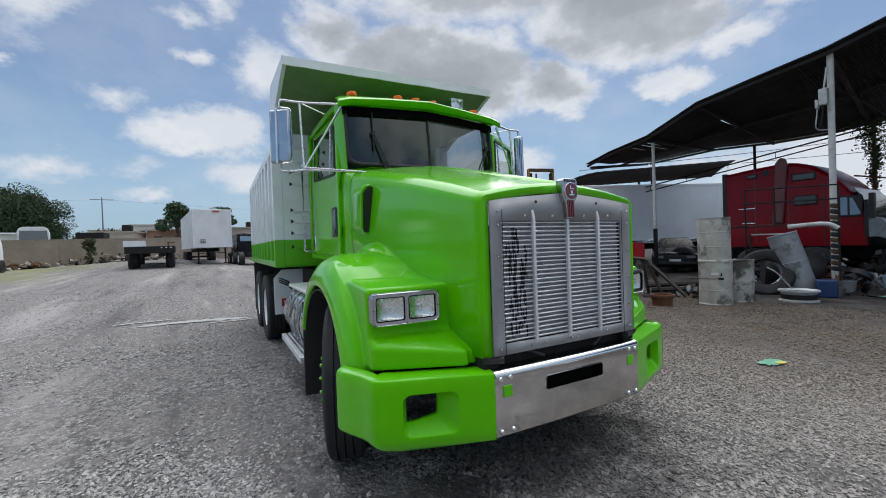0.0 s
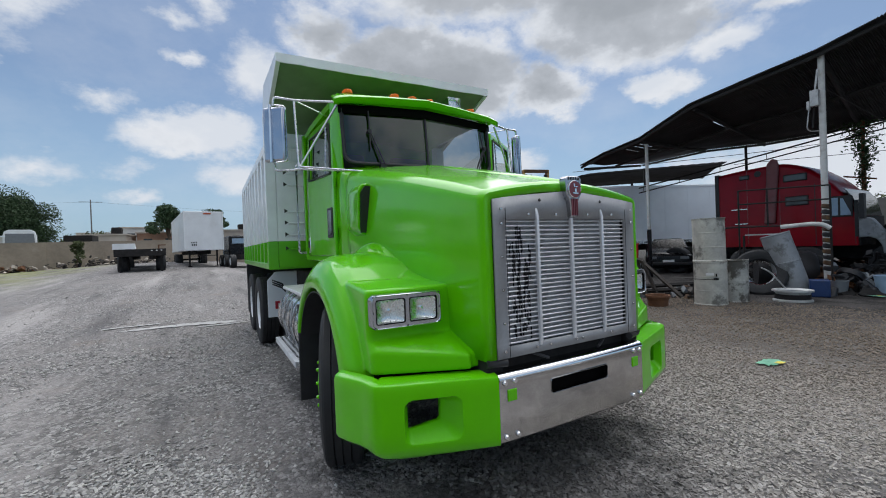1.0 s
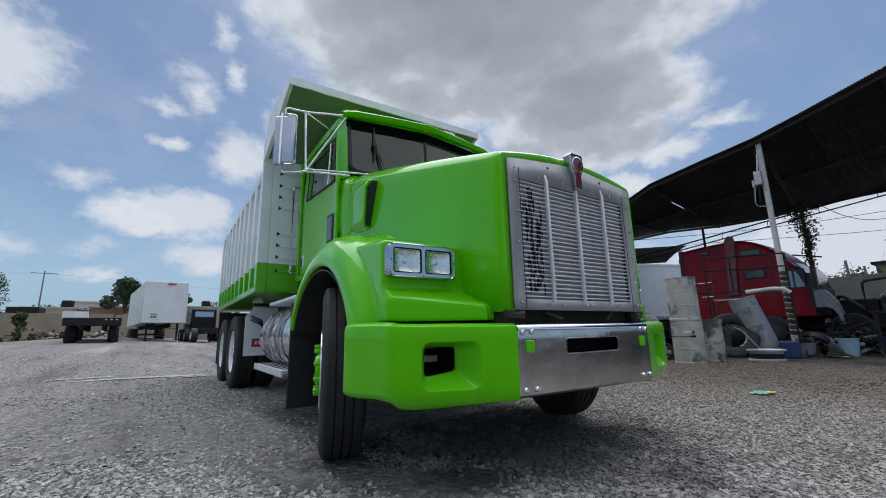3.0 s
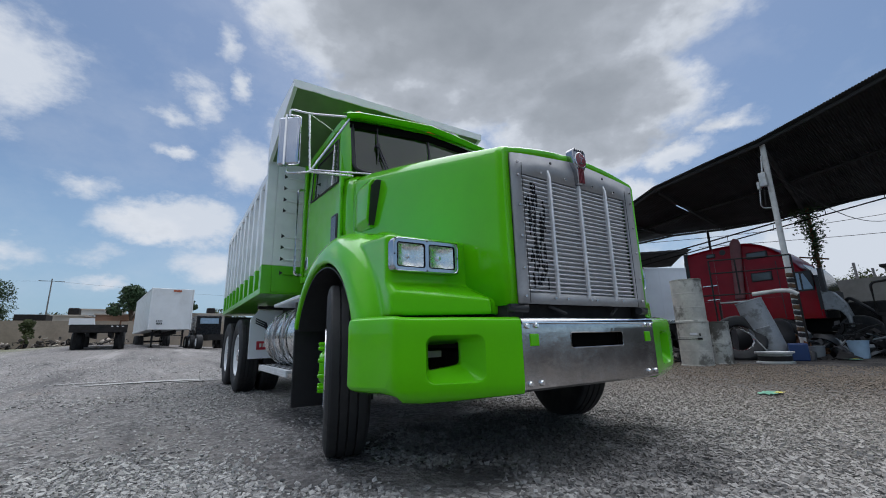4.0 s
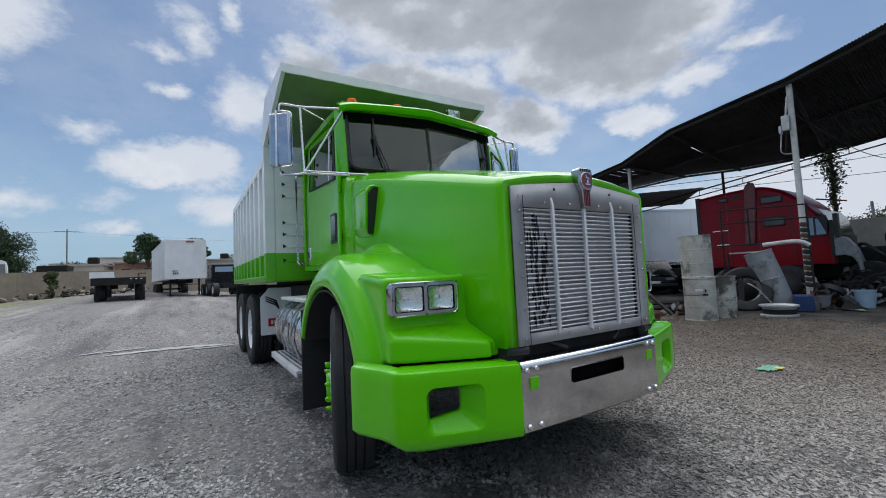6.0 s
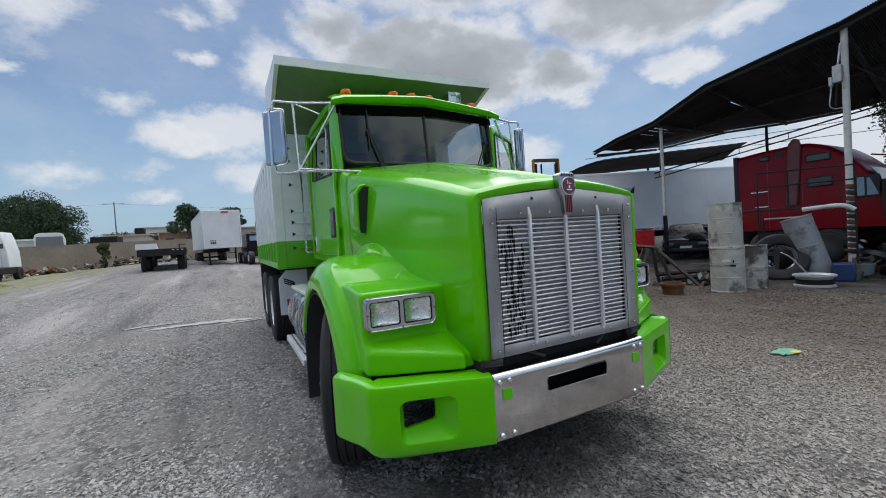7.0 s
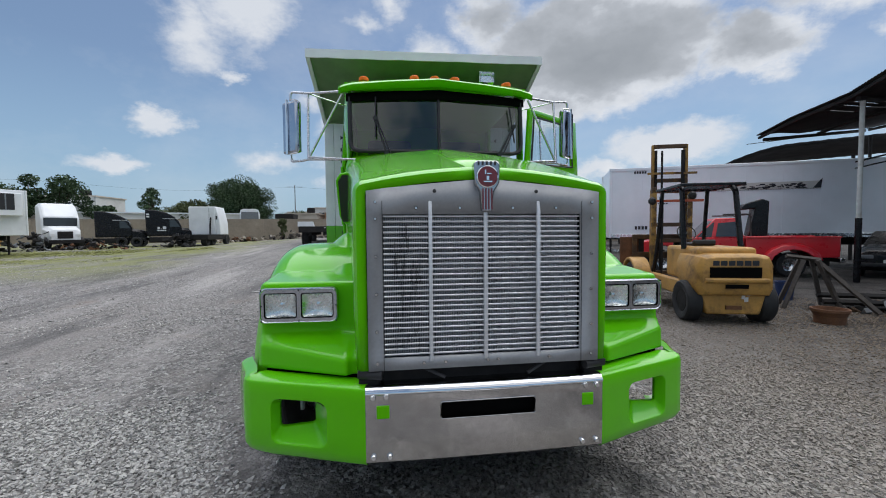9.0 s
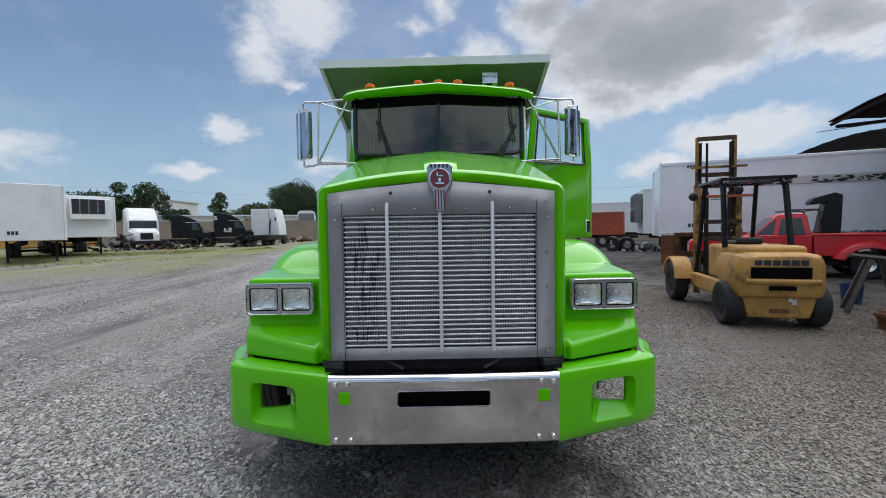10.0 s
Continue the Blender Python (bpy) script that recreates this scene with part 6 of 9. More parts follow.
tagged(part("torn_lettering", bm, DARK_LABEL, t, "torn remains of a lettering strip"), "torn remains of a lettering strip", kind="stuff")
part("lettering_ground", boxes((3.1, 7.3, -0.0100, -0.0088, 2.98, 3.26)), WHITEWASH, t)
small_bars(t, "number_bar", 0.95, 1.5, 4, 0.09, 0.14, DARK_LABEL, y=-0.012)
small_bars(t, "number_bar", 0.9, 3.78, 5, 0.07, 0.10, DARK_LABEL, y=-0.012)
small_bars(t, "notice_bar", 1.7, 2.6, 4, 0.09, 0.05, DARK_LABEL, y=-0.012)
small_bars(t, "notice_bar", 1.7, 2.52, 5, 0.07, 0.04, DARK_LABEL, y=-0.012)
for i in range(14):
    part("side_marker", boxes((1.2 + i * 1.05, 1.5 + i * 1.05, -0.030, -0.0255, 1.22, 1.26)), DARK_LABEL, t)
# ---- more trailers and a tipping skip farther back on that side ----
t = box_trailer(pose(15.6, 25.4, 0, 0, 0, -20), 9.0, label="white refrigerated semi-trailer parked behind a longer one", skin=WHITE)
unit = part("cooling_unit", boxes((-0.50, -0.055, 0.25, 2.30, 1.9, 3.75)), GREY_PLASTIC, t, "dark cooling unit on the front wall", bevel=0.05)
for z in (2.0, 2.9):
    part("unit_grille", boxes((-0.52, -0.501, 0.35, 2.2, z, z + 0.7)), BLACK, unit)
box_trailer(pose(16.4, 38.5, 0, 0, 0, -14), 12.0, z1=4.0, label="white box semi-trailer far back in the yard", skin=WHITE)
skip = thing("open_trailer", pose(13.6, 33.5, 0, 0, 0, -28), "faded orange-red open-top trailer with ribbed sides", "trailer")
part("body", boxes((0, 4.2, 0, 2.3, 1.0, 2.85)), ORANGE_RED, skip, bevel=0.03)
for i in range(11):
    part("rib", boxes((0.1 + i * 0.395, 0.18 + i * 0.395, -0.06, 0.0, 1.05, 2.7)), ORANGE_RED, skip)
part("top_rail", boxes((0, 4.2, -0.08, 0.0, 2.7, 2.85)), ORANGE_RED, skip)
part("chassis", boxes((0, 5.2, 0.5, 1.8, 0.75, 1.0)), SHADE_DARK, skip)
for x in (2.6, 3.8):
    bm = bmesh.new()
    lathe(bm, [(0.25, -0.2), (0.5, -0.2), (0.5, 0.2), (0.25, 0.2)], 24, pose(x, 0.3, 0.5, -90), closed=True)
    part("wheel", bm, RUBBER, skip)
part("prop_leg", boxes((0.5, 0.62, 0.5, 0.62, 0, 0.8), (0.5, 0.62, 1.7, 1.82, 0, 0.8)), SHADE_DARK, skip)


def loose_tyre(name, m, r=0.5, w=0.28, label="old worn black lorry tyre lying on the ground", group="", rim=False):
    ob = thing(name, m, label, "tyre", group)
    bm = bmesh.new()
    h = w / 2
    lathe(bm, [(r * 0.56, -h * 0.75), (r * 0.6, -h * 0.85), (r * 0.75, -h), (r * 0.9, -h), (r * 0.98, -h * 0.8), (r, -h * 0.4), (r * 0.98, 0.0), (r, h * 0.4), (r * 0.98, h * 0.8), (r * 0.9, h), (r * 0.75, h), (r * 0.6, h * 0.85), (r * 0.56, h * 0.75)], 36, closed=True)
    part("casing", bm, RUBBER, ob, angle=30)
    return ob


tp = loose_tyre("tyre", pose(14.1, 26.5, 0.5, 0, 80, 35), group="tyres by the trailers")
copy_thing(tp, pose(14.9, 26.2, 0.47, 8, 72, 60))
copy_thing(tp, pose(14.5, 27.0, 0.16, 0, 0, 0))


def rubbish(name, cx, cy, sx, sy, n, top, seed, mats, label, size=1.0):
    """A low heap of broken odds and ends."""
    r = random.Random(seed)
    root = thing(name, pose(cx, cy, ground_height(cx, cy)), label, "rubbish heap")
    for k, m in enumerate(mats):
        bm = bmesh.new()
        for i in range(n // len(mats)):
            x, y = r.gauss(0, sx / 2.2), r.gauss(0, sy / 2.2)
            z = max(0.02, top * math.exp(-(x / sx) ** 2 * 2 - (y / sy) ** 2 * 2) * r.random())
            a, b, c = (size * r.uniform(0.04, 0.28) for _ in range(3))
            q = bmesh.new()
            form = r.random()
            if form < 0.40:
                # a lump knocked out of shape
                box(q, -a, a, -b * 0.7, b * 0.7, -c * 0.5, c * 0.5)
                for v in q.verts:
                    v.co = Vector(t * r.uniform(0.55, 1.25) for t in v.co)
            elif form < 0.62:
                tube(q, [(-a * 2.2, 0, 0), (0, b * 0.3, c * 0.2), (a * 2.2, 0, 0)], 0.02 + 0.05 * c, 6)
            elif form < 0.80:
                lathe(q, [(0.0, -a * 0.6), (b * 0.7, -a * 0.6), (b * 0.75, 0.0), (b * 0.6, a * 0.6), (0.0, a * 0.6)], 10)
            elif form < 0.90:
                lathe(q, [(b * 0.7, -0.05), (b * 1.1, -0.06), (b * 1.1, 0.06), (b * 0.7, 0.05)], 14, closed=True)
            else:
                box(q, -a, a, -b * 0.8, b * 0.8, -0.012, 0.012)
                for v in q.verts:
                    v.co.z += 0.25 * v.co.x * v.co.y / 0.05 * r.uniform(-0.3, 0.3)
            shift_by(q, pose(x, y, z, r.uniform(-40, 40), r.uniform(-40, 40), r.uniform(0, 360)))
            me = bpy.data.meshes.new("t")
            q.to_mesh(me)
            q.free()
            bm.from_mesh(me)
            bpy.data.meshes.remove(me)
        tagged(part("scrap", bm, m, root), kind="stuff")


rubbish("rubbish_heap", 16.0, 26.2, 1.6, 1.0, 60, 0.45, 3, (PALE_LABEL, SHADE_DARK, GREY_PLASTIC), "heap of pale bags and scrap on the gravel")

# ---- forklift ----
fl = thing("forklift", pose(6.86, 5.63, 0, 0, 0, -17.6) @ Matrix.Diagonal((0.95, 1, 1, 1)), "worn ochre yellow forklift seen from its counterweight end", "forklift")
# counterweight: rounded block with a shelf, a slot and an undercut
bm = bmesh.new()
rings = []
for y, w, zlo, zhi in ((-0.40, 0.34, 0.52, 1.00), (-0.385, 0.50, 0.48, 1.05), (-0.33, 0.565, 0.46, 1.085), (-0.20, 0.59, 0.46, 1.10), (0.10, 0.59, 0.50, 1.10), (0.42, 0.57, 0.62, 1.10)):
    rings.append([Vector((x, y, z)) for x, z in ((-w * 0.92, zlo), (-w, zlo + 0.10), (-w, zhi - 0.16), (-w * 0.9, zhi - 0.03), (-w * 0.6, zhi), (w * 0.6, zhi), (w * 0.9, zhi - 0.03), (w, zhi - 0.16), (w, zlo + 0.10), (w * 0.92, zlo))])
loft(bm, rings)
cw = part("counterweight", bm, YELLOW, fl, "scratched ochre counterweight", bevel=0.015, angle=40)
bm = bmesh.new()
prism(bm, [(-0.52, 0.56), (-0.40, 0.16), (0.40, 0.16), (0.52, 0.56)], "y", -0.31, 0.08)
part("lower_block", bm, YELLOW, fl, bevel=0.03, seg=3)
part("vent_slot", boxes((-0.40, 0.36, -0.406, -0.33, 0.74, 0.90)), SLOT, cw, "dark slot in the counterweight")
bm = bmesh.new()
prism(bm, [(-0.415, 0.655), (-0.435, 0.675), (-0.435, 0.715), (-0.41, 0.735), (-0.33, 0.735), (-0.33, 0.655)], "x", -0.47, 0.47)
part("ledge", bm, YELLOW, cw, "projecting ledge under the slot", bevel=0.012, seg=3)
part("tow_recess", boxes((-0.17, 0.17, -0.413, -0.28, 0.575, 0.635)), SLOT, cw)
part("tow_plate", boxes((-0.12, 0.12, -0.33, -0.30, 0.24, 0.30)), RUST, cw)
part("scuff", boxes((0.12, 0.17, -0.3165, -0.3115, 0.40, 0.50), (0.16, 0.22, -0.3165, -0.3115, 0.36, 0.43), (0.20, 0.25, -0.3165, -0.3115, 0.45, 0.49)), PALE_LABEL, cw)
for k in range(6):
    part("brand_bar", boxes((-0.36 + 0.116 * k, -0.265 + 0.116 * k, -0.408, -0.403, 0.925, 1.0)), DARK_LABEL, cw)
part("bonnet", boxes((-0.46, 0.46, -0.12, 1.15, 0.62, 1.19)), YELLOW, fl, "ochre engine cover", bevel=0.06, seg=3)
part("side_frame", boxes((-0.56, -0.44, 0.2, 2.1, 0.36, 0.62), (0.44, 0.56, 0.2, 2.1, 0.36, 0.62)), YELLOW, fl, bevel=0.03)
part("floor_plate", boxes((-0.44, 0.44, 1.1, 2.1, 0.45, 0.52)), SHADE_DARK, fl)
part("seat", boxes((-0.22, 0.22, 0.66, 1.05, 1.191, 1.25)), BLACK, fl, bevel=0.04)
part("seat_back", boxes((-0.20, 0.20, 0.62, 0.68, 1.20, 1.30)), BLACK, fl, bevel=0.04)
for s in (-1, 1):
    bm = bmesh.new()
    rings = []
    for i in range(9):
        a = radians(10 + 160 * i / 8)
        rings.append([Vector((s * u, 2.2 - rr * math.cos(a), 0.40 + rr * math.sin(a))) for rr, u in ((0.44, 0.52), (0.50, 0.52), (0.50, 0.86), (0.44, 0.86))])
    loft(bm, rings)
    part("front_mudguard", bm, YELLOW, fl, "ochre mudguard", bevel=0.01)
    wheel(fl, s * 0.70, 2.2, 0.40, 0.27, s, SHADE_DARK)
    wheel(fl, s * 0.56, 0.0, 0.33, 0.24, s, SHADE_DARK)
# overhead guard
bm = bmesh.new()
for s in (-1, 1):
    tube(bm, bend([(s * 0.47, 0.36, 1.15), (s * 0.45, 0.52, 2.15), (s * 0.43, 0.62, 2.24)], 0.1), 0.045, 8)
    tube(bm, bend([(s * 0.47, 1.78, 0.6), (s * 0.45, 1.62, 1.2), (s * 0.43, 1.45, 2.22)], 0.1), 0.038, 8)
guard = part("overhead_guard", bm, GLOSS_BLACK, fl, "black overhead guard")
bm = boxes((-0.54, 0.54, 0.36, 0.44, 2.22, 2.27), (-0.54, 0.54, 1.42, 1.50, 2.22, 2.27), (-0.54, -0.47, 0.44, 1.42, 2.22, 2.27), (0.47, 0.54, 0.44, 1.42, 2.22, 2.27))
part("guard_frame", bm, GLOSS_BLACK, guard, bevel=0.01)
for i in range(6):
    part("guard_bar", boxes((-0.38 + i * 0.145, -0.34 + i * 0.145, 0.44, 1.42, 2.23, 2.255)), GLOSS_BLACK, guard)
bm = bmesh.new()
lathe(bm, [(0.0, -0.05), (0.07, -0.03), (0.08, 0.02), (0.05, 0.05), (0, 0.06)], 14, pose(0.12, 1.40, 2.14, 90))
part("work_lamp", bm, BLACK, fl)
bm = bmesh.new()
lathe(bm, [(0.0, -0.05), (0.07, -0.03), (0.08, 0.02), (0.05, 0.05), (0, 0.06)], 14, pose(-0.62, 1.48, 2.05, 90))
part("work_lamp", bm, BLACK, fl)
bm = bmesh.new()
lathe(bm, [(0.17, -0.012), (0.182, 0), (0.17, 0.012), (0.158, 0)], 20, pose(0.0, 1.35, 1.42, 55), closed=True)
tube(bm, [(0, 1.35, 1.42), (0, 1.62, 1.0)], 0.025, 6)
part("steering_wheel", bm, BLACK, fl)
MX = 0.15
# mast: two pairs of uprights with cross members, cylinders and chains
for s in (-1, 1):
    bm = boxes((MX + s * 0.385 - 0.05, MX + s * 0.385 + 0.05, 2.40, 2.44, 0.12, 2.36), (MX + s * 0.42 - 0.015, MX + s * 0.42 + 0.015, 2.441, 2.56, 0.12, 2.36))
    part("outer_mast", bm, OLD_MAST, fl, "scraped ochre and brown outer mast rail", bevel=0.006)
    part("inner_flange", boxes((MX + s * 0.365 - 0.028, MX + s * 0.365 + 0.028, 2.565, 2.60, 0.25, 3.36)), OLD_MAST, fl, "scraped ochre flange of the inner mast", bevel=0.006)
    part("inner_web", boxes((MX + s * 0.352 - 0.014, MX + s * 0.352 + 0.014, 2.601, 2.70, 0.25, 3.36)), RUST, fl, "rusty web of the inner mast")
    part("inner_channel", boxes((MX + s * 0.300 - 0.024, MX + s * 0.300 + 0.024, 2.56, 2.66, 0.25, 3.24)), SHADE_DARK, fl, "greasy black inner channel", bevel=0.006)
    part("roller", boxes((MX + s * 0.36 - 0.05, MX + s * 0.36 + 0.05, 2.50, 2.55, 2.24, 2.42)), MAST, fl, "greasy mast roller", bevel=0.02)
    bm = bmesh.new()
    tube(bm, [(MX + s * 0.22, 2.44, 0.2), (MX + s * 0.22, 2.44, 2.2)], 0.045, 10)
    tube(bm, [(MX + s * 0.22, 2.44, 2.2), (MX + s * 0.22, 2.44, 3.2)], 0.025, 8)
    part("lift_cylinder", bm, SHADE_DARK, fl)
for z, w, y in ((3.28, 0.36, 2.56), (2.28, 0.44, 2.40), (1.55, 0.44, 2.40), (0.5, 0.44, 2.40), (2.54, 0.32, 2.64), (1.2, 0.40, 2.40)):
    part("mast_crosspiece", boxes((MX - w, MX + w, y, y + 0.06, z, z + 0.085)), MAST, fl, bevel=0.006)
part("hose_bar", boxes((MX - 0.50, MX + 0.56, 2.49, 2.54, 2.70, 2.745)), OLD_MAST, fl, "thin ochre bar across the mast")
part("hose_bar", boxes((MX - 0.40, MX + 0.62, 2.30, 2.34, 2.08, 2.13)), ORANGE_RED, fl, "faded red bar across the mast")
part("fork_carriage", boxes((-0.62, 0.62, 2.68, 2.74, 0.85, 0.98), (-0.62, 0.62, 2.68, 2.74, 1.28, 1.38), (-0.62, -0.52, 2.68, 2.74, 0.98, 1.28), (0.52, 0.62, 2.68, 2.74, 0.98, 1.28)), MAST, fl, bevel=0.01)
for x in (-0.40, 0.40):
    part("fork", boxes((x - 0.06, x + 0.06, 2.74, 2.79, 0.80, 1.38), (x - 0.06, x + 0.06, 2.79, 3.9, 0.80, 0.84)), SHADE_DARK, fl)
part("rust_plate", boxes((-0.88, -0.45, 2.75, 2.79, 0.72, 1.32)), RUST, fl, "rusty plate on the carriage")

# ---- red pickup ----
pk = thing("pickup", pose(13.75, 10.35, 0, 0, 0, -32), "red pickup with a stepside bed beside the grey trailer", "pickup")
# local x: along the side, front towards -x; y: across, away
PKW = 1.78


def side_shape(poly, y0, y1):
    return prism(bmesh.new(), poly, "y", y0, y1)


part("bed", side_shape([(1.15, 0.62), (1.15, 1.22), (-1.15, 1.22), (-1.15, 0.62), (-0.62, 0.60), (-0.45, 0.86), (-0.2, 0.98), (0.2, 0.98), (0.45, 0.86), (0.6, 0.6)], 0.0, PKW), RED, pk, "red pickup bed", bevel=0.03, seg=3)
part("bed_rail", boxes((-1.15, 1.17, -0.03, 0.08, 1.19, 1.25), (-1.15, 1.17, PKW - 0.08, PKW + 0.03, 1.19, 1.25)), RED, pk, bevel=0.02)
bm = bmesh.new()
rings = []
for i in range(9):
    a = radians(12 + 156 * i / 8)
    rings.append([Vector((-rr * 1.25 * math.cos(a), y, 0.42 + rr * math.sin(a))) for rr, y in ((0.44, 0.0), (0.62, 0.0), (0.58, -0.16), (0.46, -0.20), (0.43, -0.20))])
loft(bm, rings)
part("wheel_arch", bm, RED, pk, "bulging red rear fender", bevel=0.015)
part("cab_body", side_shape([(-1.18, 0.45), (-1.18, 1.22), (-2.55, 1.22), (-2.62, 1.12), (-2.62, 0.45)], 0.0, PKW), RED, pk, bevel=0.03, seg=3)
bm = bmesh.new()
rings = [[Vector((x, y, z)) for x, y in ((x0, 0.02 + i), (x1, 0.02 + i), (x1, PKW - 0.02 - i), (x0, PKW - 0.02 - i))] for z, x0, x1, i in ((1.215, -2.5, -1.2, 0.0), (1.78, -2.0, -1.28, 0.10), (1.84, -1.92, -1.34, 0.15))]
loft(bm, rings)
part("cab_roof", bm, RED, pk, "red cab roof with pillars", bevel=0.02)
bm = bmesh.new()
prism(bm, [(-1.95, 1.26), (-1.88, 1.70), (-1.42, 1.74), (-1.34, 1.26)], "y", -0.03, 0.03)
shift_by(bm, pose(0, -0.192, 0, -10))
part("side_window", bm, DARK_GLASS, pk, "dark side window")
bm = bmesh.new()
bm.faces.new([bm.verts.new(p) for p in ((-2.50, 0.08, 1.235), (-2.50, PKW - 0.08, 1.235), (-2.035, PKW - 0.16, 1.755), (-2.035, 0.16, 1.755))])
part("windscreen", bm, DARK_GLASS, pk, "sloping windscreen")
bm = bmesh.new()
prism(bm, [(-2.47, 1.25), (-2.0, 1.74), (-1.98, 1.70), (-2.06, 1.25)], "y", -0.005, 0.02)
shift_by(bm, pose(0, -0.192, 0, -10))
part("quarter_window", bm, DARK_GLASS, pk)
part("hood", side_shape([(-2.6, 0.70), (-2.6, 1.20), (-3.6, 1.14), (-4.12, 1.08), (-4.2, 1.0), (-4.2, 0.55), (-3.85, 0.55), (-3.7, 0.85), (-3.4, 0.96), (-3.1, 0.85), (-2.95, 0.5), (-2.6, 0.45)], 0.0, PKW), RED, pk, "red hood and front fenders", bevel=0.04, seg=3)
part("front_grille", boxes((-4.23, -4.20, 0.12, PKW - 0.12, 0.70, 0.98)), ALU, pk)
part("front_bumper", boxes((-4.32, -4.20, 0.0, PKW, 0.46, 0.62)), CHROME, pk, bevel=0.02)
part("rear_bumper", boxes((1.15, 1.27, 0.0, PKW, 0.46, 0.60)), CHROME, pk, bevel=0.02)
part("headlight", boxes((-4.235, -4.20, 0.05, 0.30, 0.76, 0.93)), PALE_LABEL, pk)
part("tail_lamp", boxes((1.15, 1.165, 0.03, 0.18, 0.80, 1.05)), MAROON, pk)
for x in (0.0, -3.4):
    for y, s in ((0.10, -1), (PKW - 0.10, 1)):
        mm = pose(x, y, 0.38, s * 90, 0, 0)
        bm = bmesh.new()
        lathe(bm, [(0.22, -0.1), (0.33, -0.12), (0.37, -0.1), (0.38, -0.06), (0.38, 0.06), (0.37, 0.1), (0.33, 0.12), (0.22, 0.1)], 28, mm, closed=True)
        w = part("wheel", bm, RUBBER, pk)
        bm = bmesh.new()
        lathe(bm, [(0.225, 0.10), (0.2, 0.04), (0.09, 0.07), (0.06, 0.10), (0, 0.10)], 20, mm)
        part("rim", bm, ALU, w, "bright pickup wheel")
part("underbody", boxes((-4.0, 1.0, 0.25, PKW - 0.25, 0.34, 0.62)), SHADE_DARK, pk)
bm = bmesh.new()
for y in (0.1, PKW - 0.1):
    tube(bm, bend([(-1.0, y, 1.22), (-1.02, y, 1.95), (-1.75, y, 1.95)], 0.12), 0.025, 6)
tube(bm, [(-1.02, 0.1, 1.95), (-1.02, PKW - 0.1, 1.95)], 0.025, 6)
part("rack_hoop", bm, WOOD, pk, "tube rack hoop behind the cab")
bm = bmesh.new()
prism(bm, [(-0.95, 1.252), (-0.45, 1.252), (-0.42, 2.36), (-0.60, 2.44), (-1.05, 2.30), (-1.16, 2.16), (-1.12, 2.10), (-0.80, 2.14), (-0.84, 1.9)], "y", 0.5, 1.1)
ml = made("machine_part", bm, GLOSS_BLACK, 0.03)
ml.matrix_basis = pose(13.75, 10.35, 0, 0, 0, -32)
tagged(ml, "upright black machine casing standing in the pickup bed", "machine part")

# ---- open shed ----
# front eave and back eave, from the drooping far end towards the near end
EAVE = [((13.75, 11.6, 4.57), (19.8, 12.6, 5.28)), ((13.67, 10.4, 4.83), (19.8, 11.2, 5.30)), ((13.67, 8.9, 5.05), (19.8, 9.5, 5.32)),
        ((13.4, 7.0, 5.62), (19.8, 7.3, 5.10)), ((12.9, 5.2, 5.66), (19.8, 5.7, 5.05)), ((12.6, 3.7, 5.72), (19.8, 4.6, 5.15)), ((12.55, 2.7, 5.93), (19.8, 3.0, 5.2)),
        ((12.55, 1.2, 6.30), (19.8, 1.2, 5.2)), ((12.4, -3.0, 7.1), (19.8, -3.0, 5.4)), ((12.2, -9.0, 7.6), (19.8, -9.0, 5.6))]
shed = thing("open_shed", Matrix(), "open shed with a sagging black corrugated roof on thin posts", "shed")
bm = bmesh.new()
rows = []
STEPS = 52
for k in range(len(EAVE) - 1):
    for i in range(STEPS):
        q = i / STEPS
        a = Vector(EAVE[k][0]).lerp(Vector(EAVE[k + 1][0]), q)
        b = Vector(EAVE[k][1]).lerp(Vector(EAVE[k + 1][1]), q)
        wave = 0.013 * (1 if i % 2 else -1)
        sag = [0.0, 0.04, -0.02, 0.03, -0.05, 0.02, 0.0]
        rows.append([a.lerp(b, j / 6) + Vector((0, 0, wave + sag[j] * (0.6 + 0.6 * math.sin(k * 1.7 + j)))) for j in range(7)])
v = [[bm.verts.new(p) for p in r] for r in rows]
rng = random.Random(12)
for i in range(len(v) - 1):
    for j in range(6):
        # a few slipped sheets let daylight through
        if (i in (86, 87) and j == 1) or (i in (78, 79) and j in (1, 2)) or (i in (66, 67) and j == 1) or (i == 150 and j == 2):
            continue
        bm.faces.new((v[i][j], v[i + 1][j], v[i + 1][j + 1], v[i][j + 1]))
roof = part("roof_sheeting", bm, ROOF, shed, "black corrugated sheets", angle=20)
roof.modifiers.new("sheet", "SOLIDIFY").thickness = 0.02
for k in range(len(EAVE) - 1):
    for j in (0, 3, 6):
        bm = bmesh.new()
        a, b = (Vector(EAVE[k + n][0]).lerp(Vector(EAVE[k + n][1]), j / 6 * 0.96 + 0.02) + Vector((0, 0, -0.10)) for n in (0, 1))
        tube(bm, [a, b], 0.05, 6)
        part("purlin", bm, ROOF, shed)
for k in (0, 2, 3, 5, 7):
    bm = bmesh.new()
    a, b = Vector(EAVE[k][0]), Vector(EAVE[k][1])
    tube(bm, [a + Vector((0.3, 0, -0.14)), b + Vector((-0.3, 0, -0.14))], 0.06, 6)
    part("rafter", bm, ROOF, shed)


def post(x, y, top, r, material, label):
    bm = bmesh.new()
    tube(bm, [(x, y, 0), (x, y, top * 0.5), (x, y, top)], r, 12)
    return part("post", bm, material, shed, label)


